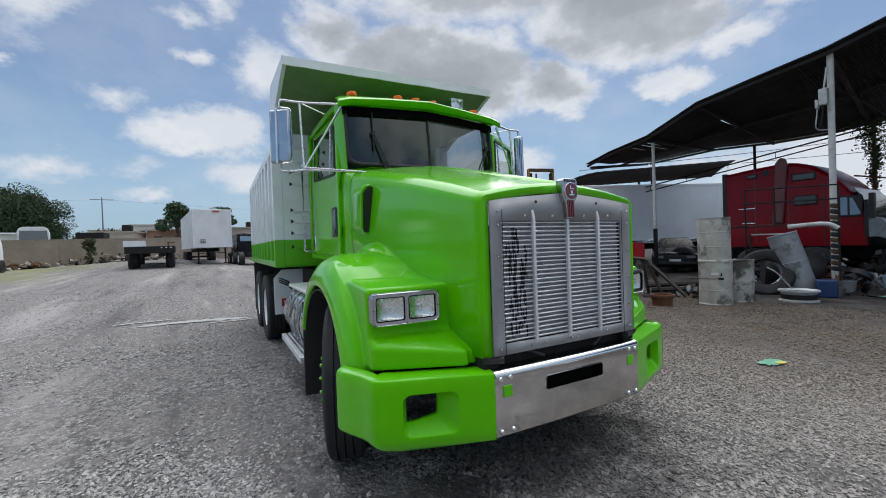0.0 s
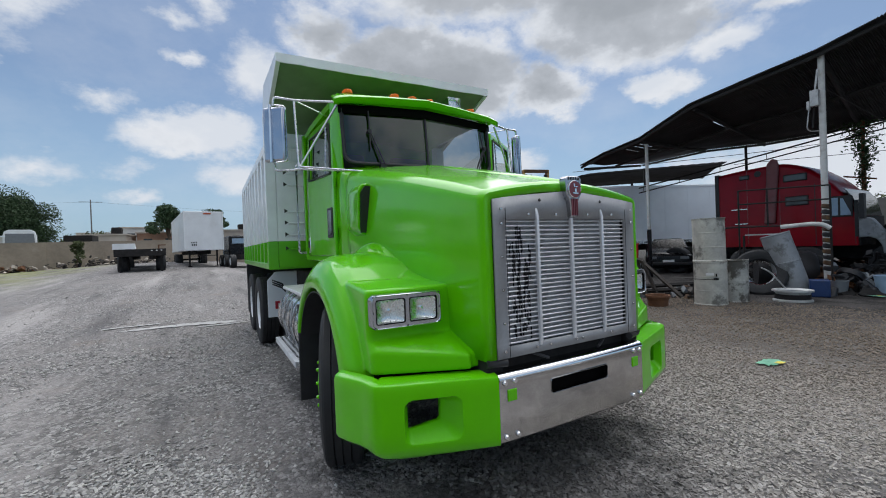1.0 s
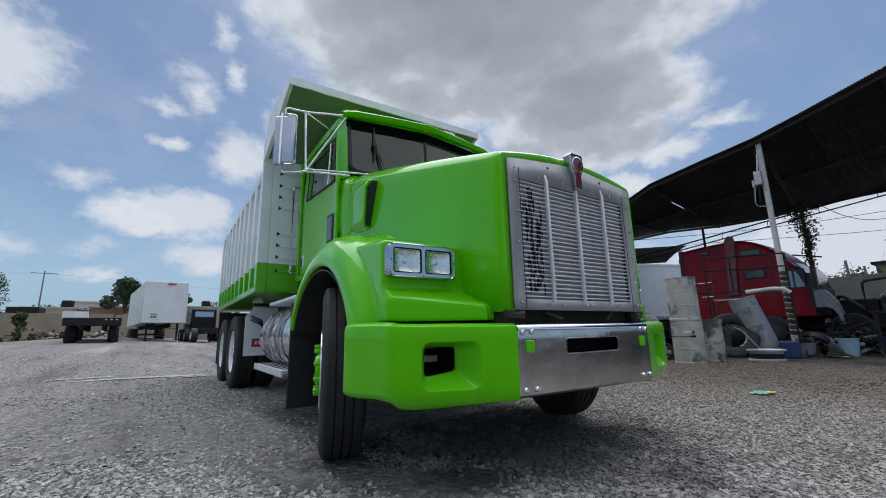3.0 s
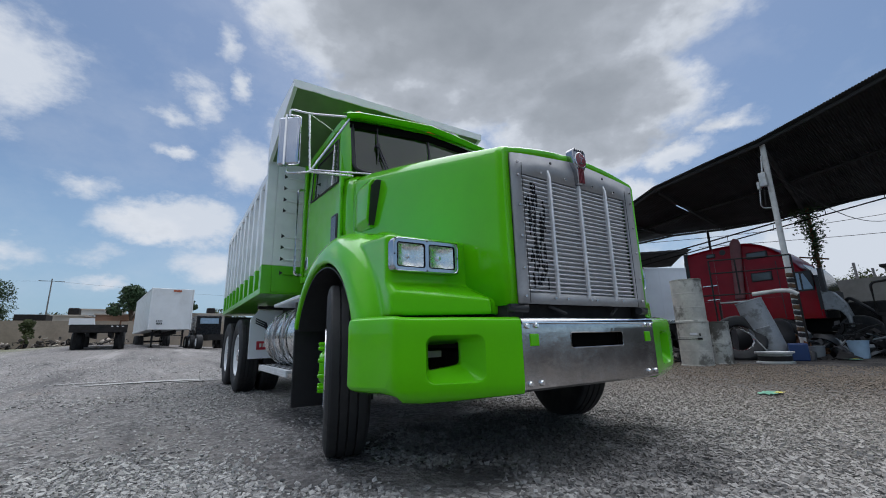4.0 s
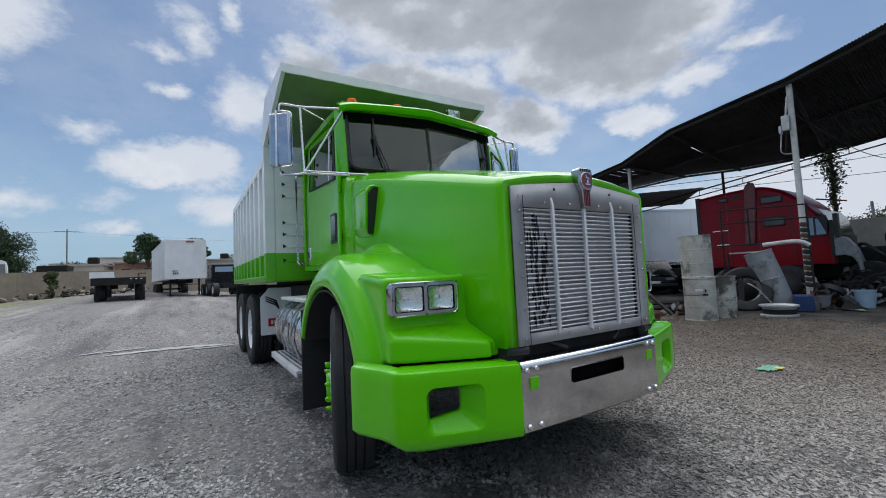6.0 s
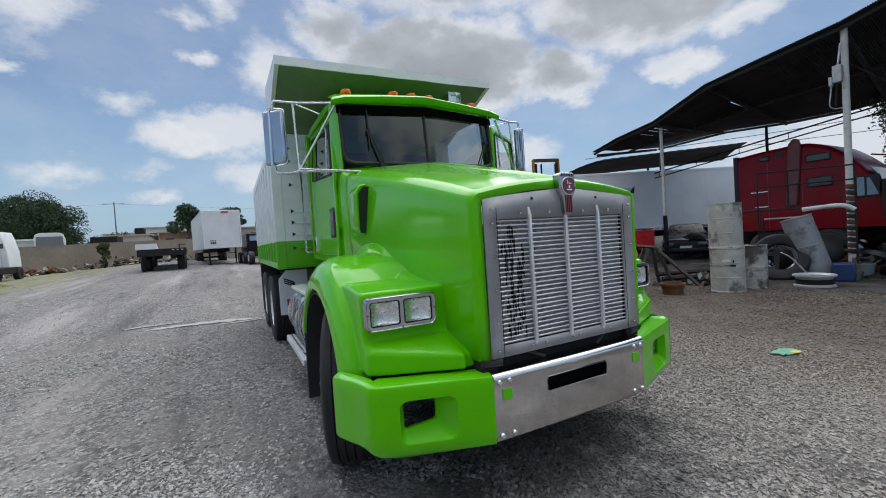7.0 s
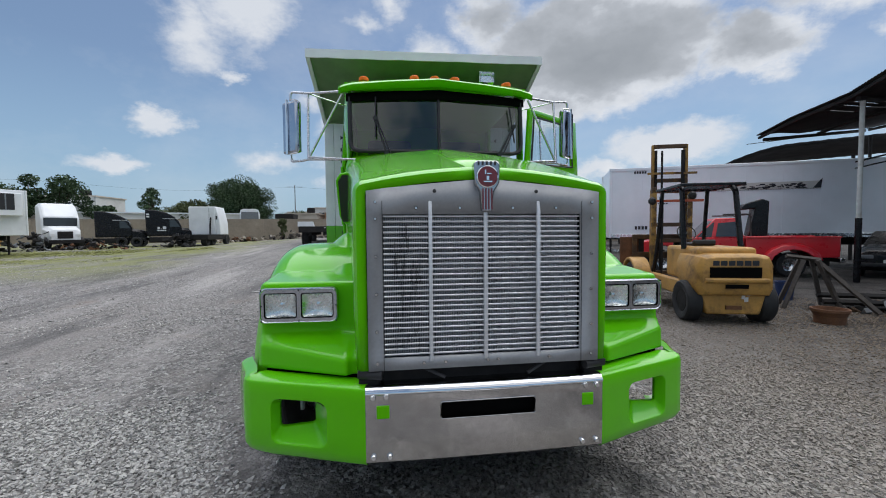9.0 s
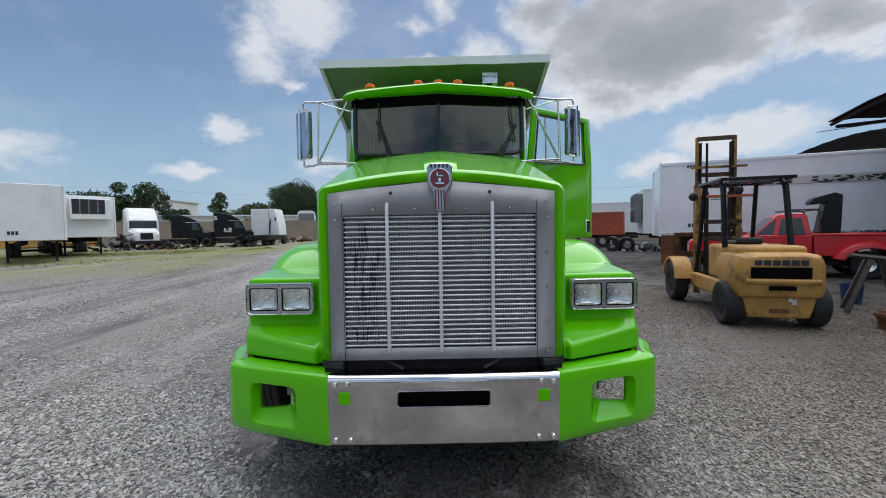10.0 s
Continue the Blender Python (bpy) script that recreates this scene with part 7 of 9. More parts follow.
POLE_GREY = mat("weathered_pole", (0.22, 0.215, 0.21), 0.85, grain=0.2, fine=0.2, fine_scale=20)
TANK_GREY = mat("dull_grey_tank", (0.30, 0.315, 0.33), 0.45, metal=0.3, grain=0.2, grain_scale=3, dirt=0.8, dirt_color=(0.10, 0.10, 0.10), dirt_scale=3, dirt_from=0.5, dirt_span=0.1, bump=0.2, bump_scale=6)
POST_WHITE = mat("chipped_white_pipe", (0.58, 0.58, 0.56), 0.5, grain=0.1, dirt=0.6, dirt_color=(0.28, 0.24, 0.2), dirt_scale=5)
post(14.2, 8.95, 4.95, 0.055, POST_WHITE, "thin pale steel pipe post")
post(12.9, 3.70, 5.62, 0.068, POST_WHITE, "pale steel pipe post with peeling paint")
for x, y, t in ((19.5, 12.4, 4.9), (19.5, 7.95, 5.05), (19.5, -1.5, 5.2), (12.7, -4.0, 7.0)):
    post(x, y, t, 0.05, SHADE_DARK, "dark steel post")
# dark foot of the thin post and the wrapped foot of the thick one
bm = bmesh.new()
tube(bm, [(14.2, 8.95, 0.0), (14.2, 8.95, 1.75)], 0.075, 10)
part("post_foot", bm, GLOSS_BLACK, shed)
for i in range(12):
    bm = bmesh.new()
    lathe(bm, [(0.070, 0), (0.088, 0.02), (0.088, 0.09), (0.070, 0.11)], 14, pose(12.9, 3.70, 0.50 + i * 0.135, 14))
    part("post_wrapping", bm, MAST if i % 2 else BLACK, shed, "rusty banding round the post")
# meter box with its conduit
bm = boxes((12.66, 12.80, 3.70, 3.86, 4.42, 4.80), (12.64, 12.76, 3.861, 3.92, 4.36, 4.56))
mb = part("meter_box", bm, GALV, shed, "grey electric meter box", bevel=0.012)
bm = bmesh.new()
tube(bm, bend([(12.72, 3.89, 4.40), (12.72, 3.94, 3.93), (12.80, 3.90, 3.86), (12.86, 3.72, 3.84)], 0.06), 0.014, 6)
part("conduit", bm, GALV, mb)
part("conduit", tube(bmesh.new(), [(12.74, 3.80, 4.42), (12.74, 3.84, 3.92)], 0.018, 6), SHADE_DARK, mb)
part("conduit", tube(bmesh.new(), [(12.74, 3.78, 4.79), (12.80, 3.74, 5.3)], 0.02, 6), GALV, mb)
# second, lower sheet roof behind the grey trailer
shed2 = thing("back_shed", Matrix(), "low dark curved sheet roof behind the trailers", "shed")
bm = bmesh.new()
rows = []
for i in range(41):
    q = i / 40
    a, b = Vector((19.2, 19.0, 4.75)).lerp(Vector((26.0, 11.5, 5.0)), q), Vector((24.5, 23.5, 4.8)).lerp(Vector((31.5, 15.5, 5.0)), q)
    lift = 0.95 * math.sin(min(1, q * 3.2) * math.pi / 2) * (1 - 0.25 * q)
    rows.append([a.lerp(b, j / 4) + Vector((0, 0, lift * (0.8 + 0.2 * math.sin(math.pi * (j + 0.6) / 5.2)) + 0.02 * (i % 2))) for j in range(5)])
loft(bm, rows, ring_closed=False)
part("roof_sheeting", bm, ROOF, shed2, angle=20).modifiers.new("sheet", "SOLIDIFY").thickness = 0.03
for x, y in ((19.5, 18.9), (25.8, 11.9), (22.8, 15.3), (25, 23.0), (31, 16.0)):
    bm = bmesh.new()
    tube(bm, [(x, y, 0), (x, y, 4.8)], 0.07, 8)
    part("post", bm, SHADE_DARK, shed2)
# lattice beams that run out beyond the roof, and cables
for k, (p, q) in enumerate((((17.6, 11.5, 3.75), (19.6, 1.2, 5.3)),)):
    bm = bmesh.new()
    a, b = Vector(p), Vector(q)
    tube(bm, [a, b], 0.03, 6)
    tube(bm, [a + Vector((0, 0, -0.22)), b + Vector((0, 0, -0.22))], 0.025, 6)
    for i in range(7):
        tube(bm, [a.lerp(b, i / 7 + 0.02), a.lerp(b, i / 7 + 0.02) + Vector((0, 0, -0.22))], 0.012, 5)
    part("lattice_beam", bm, SHADE_DARK, shed, "light lattice beam")
for n, pts in enumerate((((14.0, 12.2, 4.4), (22, 6, 4.9), (34, -6, 7.0)), ((19.5, 8.4, 4.4), (26, 2, 4.6), (38, -10, 6.5)), ((13, 3.8, 5.0), (20, 3.4, 4.3), (32, 2.0, 6.2)))):
    bm = bmesh.new()
    tube(bm, bend(pts, 6, 8), 0.012, 5)
    part("cable", bm, BLACK, shed, "thin black cable")

# ---- red sleeper tractor under the shed ----
rt = thing("red_tractor", pose(16.2, 0, 0), "dark red sleeper tractor unit with a tall roof fairing", "tractor unit")
# outline in plan of the side: y runs from the back wall (7.5) to the nose (2.6)
bm = bmesh.new()
prof = [(7.5, 1.0)] + smooth_line([(7.5, 3.60), (6.9, 3.66), (6.4, 3.685), (5.9, 3.70), (5.58, 3.66), (5.25, 3.54), (5.0, 3.39), (4.66, 3.09), (4.37, 2.75), (4.2, 2.45), (4.06, 2.1), (3.95, 1.85)], 3) + [(3.92, 1.0)]
rings = []
for x, k in ((0.0, 0.16), (0.012, 0.11), (0.05, 0.06), (0.12, 0.025), (0.25, 0.005), (1.2, 0.0), (2.15, 0.005), (2.28, 0.025), (2.35, 0.06), (2.388, 0.11), (2.4, 0.16)):
    rings.append([Vector((x, y, z - (k * min(1.0, max(0.0, (z - 1.9) / 0.6)) if z > 1.1 else 0))) for y, z in prof])
loft(bm, rings)
part("sleeper_cab", bm, DARK_RED, rt, "dark red sleeper cab with a domed roof", angle=50)
part("rear_edge", boxes((-0.02, 2.42, 7.5, 7.62, 1.1, 3.6)), BLACK, rt, "black rear extender")
bm = bmesh.new()
prism(bm, [(6.13, 1.75), (6.02, 3.70), (5.88, 3.86), (5.74, 3.80), (5.70, 3.62), (5.84, 1.75)], "x", -0.12, -0.002)
part("side_fairing", bm, DUSTY_RED, rt, "tall dusty red fairing", bevel=0.04, seg=3)
for y0, y1, z0, z1 in ((5.02, 5.62, 3.05, 3.28), (5.0, 5.58, 2.28, 2.58), (6.55, 6.85, 3.3, 3.45)):
    f = part("sleeper_window", boxes((-0.035, 0.02, y0, y1, z0, z1)), BLACK, rt, bevel=0.02)
    part("pane", boxes((-0.039, -0.0355, y0 + 0.05, y1 - 0.05, z0 + 0.04, z1 - 0.04)), DARK_GLASS, f)
dw = part("door_window", boxes((-0.022, 0.015, 4.02, 4.52, 1.84, 2.46)), BLACK, rt, "black framed door window in two panes", bevel=0.015)
# sky reflection in both panes is a flat pale blue colour
part("pane", boxes((-0.027, -0.0225, 4.33, 4.48, 1.89, 2.41)), PALE_BLUE, dw, "pane with a pale painted reflection")
bm = bmesh.new()
prism(bm, [(4.28, 1.89), (4.28, 2.38), (4.22, 2.38), (4.06, 1.95), (4.06, 1.89)], "x", -0.027, -0.0225)
part("pane", bm, PALE_BLUE, dw, "pane with a pale painted reflection")
# front of the cab: dark windscreen over a black firewall
bm = bmesh.new()
prism(bm, [(4.225, 2.665), (4.045, 2.40), (3.935, 1.87), (3.915, 1.87), (4.025, 2.41), (4.205, 2.675)], "x", 0.06, 2.34)
part("windscreen", bm, DARK_GLASS, rt, "dark windscreen")
part("firewall", boxes((0.03, 2.37, 3.88, 3.915, 1.0, 1.86)), SHADE_DARK, rt, "black bare firewall")
part("pillar_trim", boxes((-0.012, 0.06, 3.90, 3.99, 1.25, 2.30)), BLACK, rt, "black front pillar trim", bevel=0.01)
for y in (6.62, 5.72):
    part("panel_seam", boxes((-0.006, 0.008, y, y + 0.018, 1.1, 3.6)), MAROON, rt)
part("panel_seam", boxes((-0.006, 0.008, 4.86, 7.45, 1.72, 1.735)), MAROON, rt)
bm = bmesh.new()
lathe(bm, [(0.10, 0.0), (0.10, 0.01), (0.0, 0.012)], 20, pose(-0.004, 6.31, 3.44, 0, -90, 0))
part("vent_cap", bm, BLACK, rt, "round dark vent")
part("door_gap", boxes((-0.004, 0.01, 4.84, 4.86, 1.05, 2.9)), BLACK, rt)
part("door_gap", boxes((-0.004, 0.01, 3.97, 3.985, 1.05, 1.8)), BLACK, rt)
part("grab_handle", boxes((-0.06, -0.03, 6.62, 7.1, 2.28, 2.31)), ALU, rt)
part("grab_handle", boxes((-0.06, -0.03, 6.62, 7.0, 1.78, 1.81)), ALU, rt)
bm = bmesh.new()
prism(bm, [(3.91, 1.22), (3.91, 1.83), (3.66, 1.76), (3.44, 1.42), (3.36, 1.08), (3.34, 0.72), (3.42, 0.72), (3.46, 1.0), (3.56, 1.18), (3.72, 1.24)], "x", -0.02, 0.36)
part("front_fender", bm, TANK_GREY, rt, "pale grey unpainted front fender", bevel=0.03, seg=3)
# the nose is off: bare engine, fan shroud and hoses
part("engine", boxes((0.75, 1.65, 2.7, 3.75, 0.7, 1.45)), SHADE_DARK, rt, "bare greasy engine", bevel=0.06)
bm = bmesh.new()
lathe(bm, [(0.0, 0.0), (0.42, 0.0), (0.46, 0.06), (0.42, 0.14), (0.0, 0.16)], 24, pose(1.2, 2.68, 1.15, 90))
part("fan_shroud", bm, BLACK, rt)
bm = bmesh.new()
tube(bm, bend([(0.8, 3.6, 1.4), (0.4, 3.4, 1.6), (0.3, 3.0, 1.2), (0.7, 2.8, 0.9)], 0.2), 0.05, 8)
part("hose", bm, BLACK, rt)
bm = bmesh.new()
tube(bm, [(-0.1, 3.9, 2.2), (-0.35, 3.75, 2.2)], 0.02, 6)
box(bm, -0.5, -0.28, 3.68, 3.78, 1.75, 2.45)
part("mirror", bm, BLACK, rt, "black door mirror", bevel=0.02)
for y in (3.25, 7.9, 9.2):
    wheel(rt, 0.25, y, 0.52, 0.4, -1, SHADE_DARK)
    wheel(rt, 2.15, y, 0.52, 0.4, 1, SHADE_DARK)
part("fuel_tank", boxes((0.0, 0.6, 4.6, 6.6, 0.45, 1.0)), SHADE_DARK, rt, bevel=0.12, seg=4)
part("chassis", boxes((0.8, 1.6, 2.6, 9.6, 0.6, 1.0)), SHADE_DARK, rt)

# ---- scrap and stores in front of the shed ----
def drum(m, r, h, material, label, group="steel drums", rings=(0.33, 0.66), lid=True):
    d = thing("steel_drum", m, label, "drum", group)
    prof = [(r - 0.01, 0.0), (r + 0.008, 0.0), (r + 0.008, 0.02), (r, 0.03)]
    for k in rings:
        prof += [(r, h * k - 0.015), (r + 0.003, h * k - 0.006), (r + 0.003, h * k + 0.006), (r, h * k + 0.015)]
    prof += [(r, h - 0.03), (r + 0.008, h - 0.02), (r + 0.008, h), (r - 0.012, h), (r - 0.014, h - 0.02), (0.0, h - 0.022)]
    bm = bmesh.new()
    lathe(bm, prof, 36)
    part("shell", bm, material, d, angle=13)
    return d


d = drum(pose(9.25, 4.55, 0, 0, 0, -64), 0.30, 0.90, DRUM, "dented galvanised drum with another one on top")
bm = bmesh.new()
tube(bm, [(-0.45, -0.285, 0.55), (-0.10, -0.305, 0.545), (0.10, -0.30, 0.55)], 0.008, 6)
part("rod", bm, SHADE_DARK, d, "thin rod across the drum")
part("valve", boxes((0.05, 0.14, -0.325, -0.30, 0.53, 0.57), (0.09, 0.115, -0.318, -0.30, 0.60, 0.66)), SHADE_DARK, d)
part("label_bars", boxes((-0.08, 0.06, -0.308, -0.3025, 0.62, 0.67)), PALE_LABEL, d)
drum(pose(9.25, 4.56, 0.90, 0, 0.4, 75), 0.295, 0.90, DRUM, "dented galvanised drum standing on another drum")
drum(pose(9.95, 4.40, 0, 0, 0, 0), 0.25, 0.90, STAINED_DRUM, "small stained grey drum with a rusty rim", rings=(0.5,))
# large tyre with its rim, leaning behind the drums
lt = loose_tyre("lorry_tyre", pose(11.55, 4.55, 0.50, 0, 76, 200), 0.56, 0.30, "big worn lorry tyre leaning upright by the drums")
bm = bmesh.new()
lathe(bm, [(0.30, -0.06), (0.32, 0.0), (0.30, 0.02), (0.26, -0.06)], 32, closed=True)
part("rim_ring", bm, ALU, lt, "bright rim ring")
rim = thing("wheel_rim", pose(10.72, 3.66, 0, 0, 0, 0), "pale steel lorry wheel rim lying flat", "wheel rim")
bm = bmesh.new()
lathe(bm, [(0.31, 0.0), (0.335, 0.0), (0.335, 0.025), (0.30, 0.04), (0.285, 0.10), (0.29, 0.16), (0.30, 0.19), (0.345, 0.205), (0.345, 0.235), (0.31, 0.235), (0.28, 0.20), (0.275, 0.05)], 40, closed=True)
part("barrel", bm, GALV, rim, angle=30)
bm = bmesh.new()
lathe(bm, [(0.302, 0.05), (0.296, 0.10), (0.300, 0.15), (0.290, 0.15), (0.288, 0.10), (0.292, 0.05)], 40, closed=True)
part("well_band", bm, SHADE_DARK, rim, "black band round the well of the rim")
bm = bmesh.new()
tube(bm, bend([(-0.5, 0.35, 0.72), (-0.35, 0.25, 0.62), (-0.05, 0.1, 0.26)], 0.15), 0.015, 6)
part("bent_bar", bm, GALV, rim, "bent pale bar leaning on the rim")
bd = thing("brake_drum", pose(8.32, 5.15, 0), "rusty brown cast-iron brake drum", "brake drum")
bm = bmesh.new()
lathe(bm, [(0.16, 0.0), (0.19, 0.0), (0.20, 0.12), (0.225, 0.18), (0.24, 0.19), (0.24, 0.23), (0.215, 0.23), (0.205, 0.19), (0.18, 0.03), (0.16, 0.03)], 32, closed=True)
part("shell", bm, RUST, bd, angle=13)
# A-shaped trestle
ts = thing("trestle", pose(9.22, 6.20, 0, 0, 0, -30), "rough timber and steel trestle", "trestle")
for x0, y0 in ((-0.42, -0.15), (0.42, -0.15), (-0.30, 0.45), (0.36, 0.40)):
    bm = bmesh.new()
    tube(bm, [(x0, y0, 0.0), (x0 * 0.25, y0 * 0.4, 0.90)], 0.045, 4)
    part("leg", bm, WOOD, ts)
bm = bmesh.new()
tube(bm, [(-0.35, 0.0, 0.97), (0.2, 0.1, 0.90)], 0.04, 4)
part("top_bar", bm, WOOD, ts)
bm = bmesh.new()
tube(bm, [(0.1, 0.0, 0.90), (0.75, -0.55, 0.04)], 0.045, 4)
part("strut", bm, WOOD, ts)


def bucket(m, r, h, material, label, square=False):
    b = thing("bucket", m, label, "bucket", "buckets by the shed")
    bm = bmesh.new()
    if square:
        box(bm, -r, r, -r, r, 0, h)
        part("tub", bm, material, b, bevel=0.03, seg=3)
    else:
        lathe(bm, [(0.0, 0.0), (r * 0.82, 0.0), (r, h - 0.02), (r + 0.01, h - 0.02), (r + 0.01, h), (r - 0.01, h), (r * 0.80, 0.02), (0.0, 0.02)], 24)
        part("tub", bm, material, b)
    return b


bucket(pose(9.75, 7.1, 0), 0.17, 0.38, BLUE, "dark blue plastic bucket")
bucket(pose(11.75, 3.52, 0, 0, 0, 20), 0.17, 0.38, BLUE, "square blue plastic tub", True)
bucket(pose(12.55, 3.40, 0), 0.16, 0.30, GREY_PLASTIC, "grey plastic bucket by the shed")
bucket(pose(13.2, 2.80, 0), 0.19, 0.40, PALE_BLUE, "pale blue plastic bucket by the shed")
bucket(pose(13.7, 3.35, 0, 0, 0, 15), 0.17, 0.40, GALV, "dirty pale metal can by the shed", True)
bucket(pose(13.9, 2.1, 0), 0.22, 0.42, BLUE, "blue plastic bucket in the shade of the shed")
rd = made("red_crate", boxes((-0.28, 0.28, -0.2, 0.2, 0.0, 0.30)), RED, 0.03)
rd.matrix_basis = pose(12.38, 3.92, 0, 0, 0, 30)
tagged(rd, "red plastic crate on the gravel", "crate")
bn = thing("metal_bin", pose(11.92, 3.98, 0.06, 0, 0, 0) @ pose(0, 0, 0, -14, -6, 0), "leaning grey sheet-metal tank", "tank")
bm = bmesh.new()
lathe(bm, [(0.0, 0.02), (0.29, 0.0), (0.30, 0.02), (0.29, 0.05), (0.29, 0.70), (0.297, 0.715), (0.29, 0.73), (0.285, 1.36), (0.295, 1.38), (0.29, 1.40), (0.26, 1.40), (0.25, 1.36), (0.0, 1.36)], 28)
part("shell", bm, TANK_GREY, bn, angle=13)
bin_ = thing("dark_tank", pose(13.1, 4.6, 0.0), "black plastic drum lying by the shed", "tank")
bm = bmesh.new()
lathe(bm, [(0.0, -0.6), (0.42, -0.6), (0.48, -0.5), (0.48, 0.5), (0.42, 0.6), (0.0, 0.6)], 28, pose(0, 0, 0.48, 90, 0, 30))
part("shell", bm, BLACK, bin_)
# white pipe on stands and a dark tube frame
pf = thing("pipe_rack", Matrix(), "dark tube rack with a thick pale pipe across it", "rack")
bm = bmesh.new()
tube(bm, bend([(12.1, 4.30, 1.58), (12.18, 3.75, 1.62), (12.2, 3.56, 1.60), (12.24, 3.44, 1.50)], 0.08), 0.05, 12)
part("pale_pipe", bm, POST_WHITE, pf, "thick pale pipe")
bm = bmesh.new()
for a, b in (((11.9, 5.1, 0), (11.9, 5.1, 2.55)), ((12.5, 3.5, 0), (12.5, 3.5, 2.5)), ((11.9, 5.1, 2.55), (12.5, 3.5, 2.5)), ((11.9, 5.1, 1.62), (12.5, 3.5, 1.60)), ((12.1, 4.56, 1.62), (12.1, 4.56, 2.54)), ((11.9, 5.1, 2.2), (12.5, 3.5, 2.18)), ((11.9, 5.1, 1.62), (11.2, 5.6, 1.60))):
    tube(bm, [a, b], 0.02, 6)
part("tube_frame", bm, SHADE_DARK, pf, "dark welded tube frame")
part("sheet", boxes((11.95, 12.4, 4.3, 5.0, 1.40, 1.43)), GALV, pf, "bent pale sheet")
bm = bmesh.new()
for x, y in ((11.9, 5.0), (12.4, 4.4)):
    part("rack_leg", tube(bmesh.new(), [(x, y, 1.4), (x, y, 0)], 0.025, 6), SHADE_DARK, pf)
# long rails lying on the ground
for k, (x0, y0, x1, y1, z) in enumerate(((9.3, 6.0, 11.2, 5.0, 0.16), (9.5, 6.2, 11.3, 5.15, 0.05), (9.6, 6.35, 11.6, 5.4, 0.22))):
    bm = bmesh.new()
    tube(bm, [(x0, y0, z), (x1, y1, z)], 0.05, 4)
    ob = made("steel_beam", bm, SHADE_DARK)
    tagged(ob, "dark steel beam lying on the ground", "beam", "beams on the ground")
rubbish("scrap_heap", 10.4, 5.6, 1.0, 0.7, 90, 0.18, 21, (GREY_PLASTIC, MAST, SHADE_DARK, WOOD), "heap of dark and grey scrap on the gravel", 0.5)
rubbish("scrap_heap", 18.9, 4.6, 0.8, 1.7, 90, 0.8, 28, (SHADE_DARK, BLACK, RUST), "heap of dark scrap behind the red tractor")
rubbish("scrap_heap", 13.6, 4.2, 1.3, 0.9, 60, 0.6, 22, (SHADE_DARK, SHADE_DARK, GREY_PLASTIC, RUST), "heap of dark machine scrap under the shed")
rubbish("scrap_heap", 14.4, 2.4, 1.0, 1.3, 100, 0.7, 23, (BLACK, SHADE_DARK, BLACK, GREY_PLASTIC), "heap of dark machine scrap by the workbench", 0.6)
rubbish("scrap_heap", 14.0, 5.3, 0.9, 0.9, 80, 0.8, 24, (BLACK, SHADE_DARK, GREY_PLASTIC), "heap of black machine scrap before the red tractor", 0.6)
rubbish("scrap_heap", 15.3, 3.3, 0.9, 0.9, 90, 0.95, 25, (BLACK, SHADE_DARK, BLACK), "heap of black scrap under the shed", 0.6)
rubbish("scrap_heap", 13.0, 3.35, 0.8, 0.6, 40, 0.45, 26, (SHADE_DARK, BLACK, RUST, BLACK, GREY_PLASTIC), "small heap of rags and iron by the post")
rubbish("scrap_heap", 15.6, 0.6, 1.2, 1.4, 110, 1.0, 27, (BLACK, SHADE_DARK, BLACK), "heap of black scrap behind the workbench", 0.6)
for k, (x, y, r) in enumerate(((14.6, 4.6, 0.52), (13.35, 4.15, 0.45), (15.0, 6.2, 0.5))):
    loose_tyre("lorry_tyre", pose(x, y, r * 0.96, 0, 78, 190 + 25 * k), r, 0.27, "black lorry tyre leaning among the scrap", group="tyres under the shed")
# engine lumps and workbench at the shed mouth
wb = thing("workbench", pose(14.2, 1.6, 0, 0, 0, 8), "dark steel workbench loaded with engine parts", "workbench")
part("bench_top", boxes((-0.5, 0.5, -1.6, 0.9, 0.95, 1.02)), SHADE_DARK, wb, bevel=0.01)
for x, y in ((-0.45, -1.5), (0.45, -1.5), (-0.45, 0.8), (0.45, 0.8)):
    part("leg", boxes((x - 0.04, x + 0.04, y - 0.04, y + 0.04, 0, 0.95)), SHADE_DARK, wb)
part("lower_shelf", boxes((-0.45, 0.45, -1.5, 0.8, 0.30, 0.34)), SHADE_DARK, wb)
for k, (y, h, w) in enumerate(((-1.3, 0.40, 0.25), (-0.5, 0.30, 0.2), (0.3, 0.35, 0.22))):
    e = thing("engine_part", pose(14.2 - 0.14 * y, 1.6 + y, 1.02, 0, 0, 15 * k), "greasy dark engine casting on the workbench", "engine part", "castings on the bench")
    bm = boxes((-w, w, -w, w, 0.0, h))
    lathe(bm, [(w * 0.6, 0), (w * 0.6, 0.12), (w * 0.3, 0.14), (0, 0.14)], 14, pose(-w, 0, h * 0.5, 0, -90, 0))
    part("casting", bm, SHADE_DARK, e, bevel=0.03)
bm = bmesh.new()
tube(bm, bend([(-0.5, 0.9, 1.02), (-0.5, 0.9, 1.72), (-0.5, -1.6, 2.0)], 0.1), 0.03, 6)
tube(bm, [(0.3, -1.4, 1.02), (0.3, -1.4, 2.3)], 0.04, 6)
part("gantry", bm, SHADE_DARK, wb)
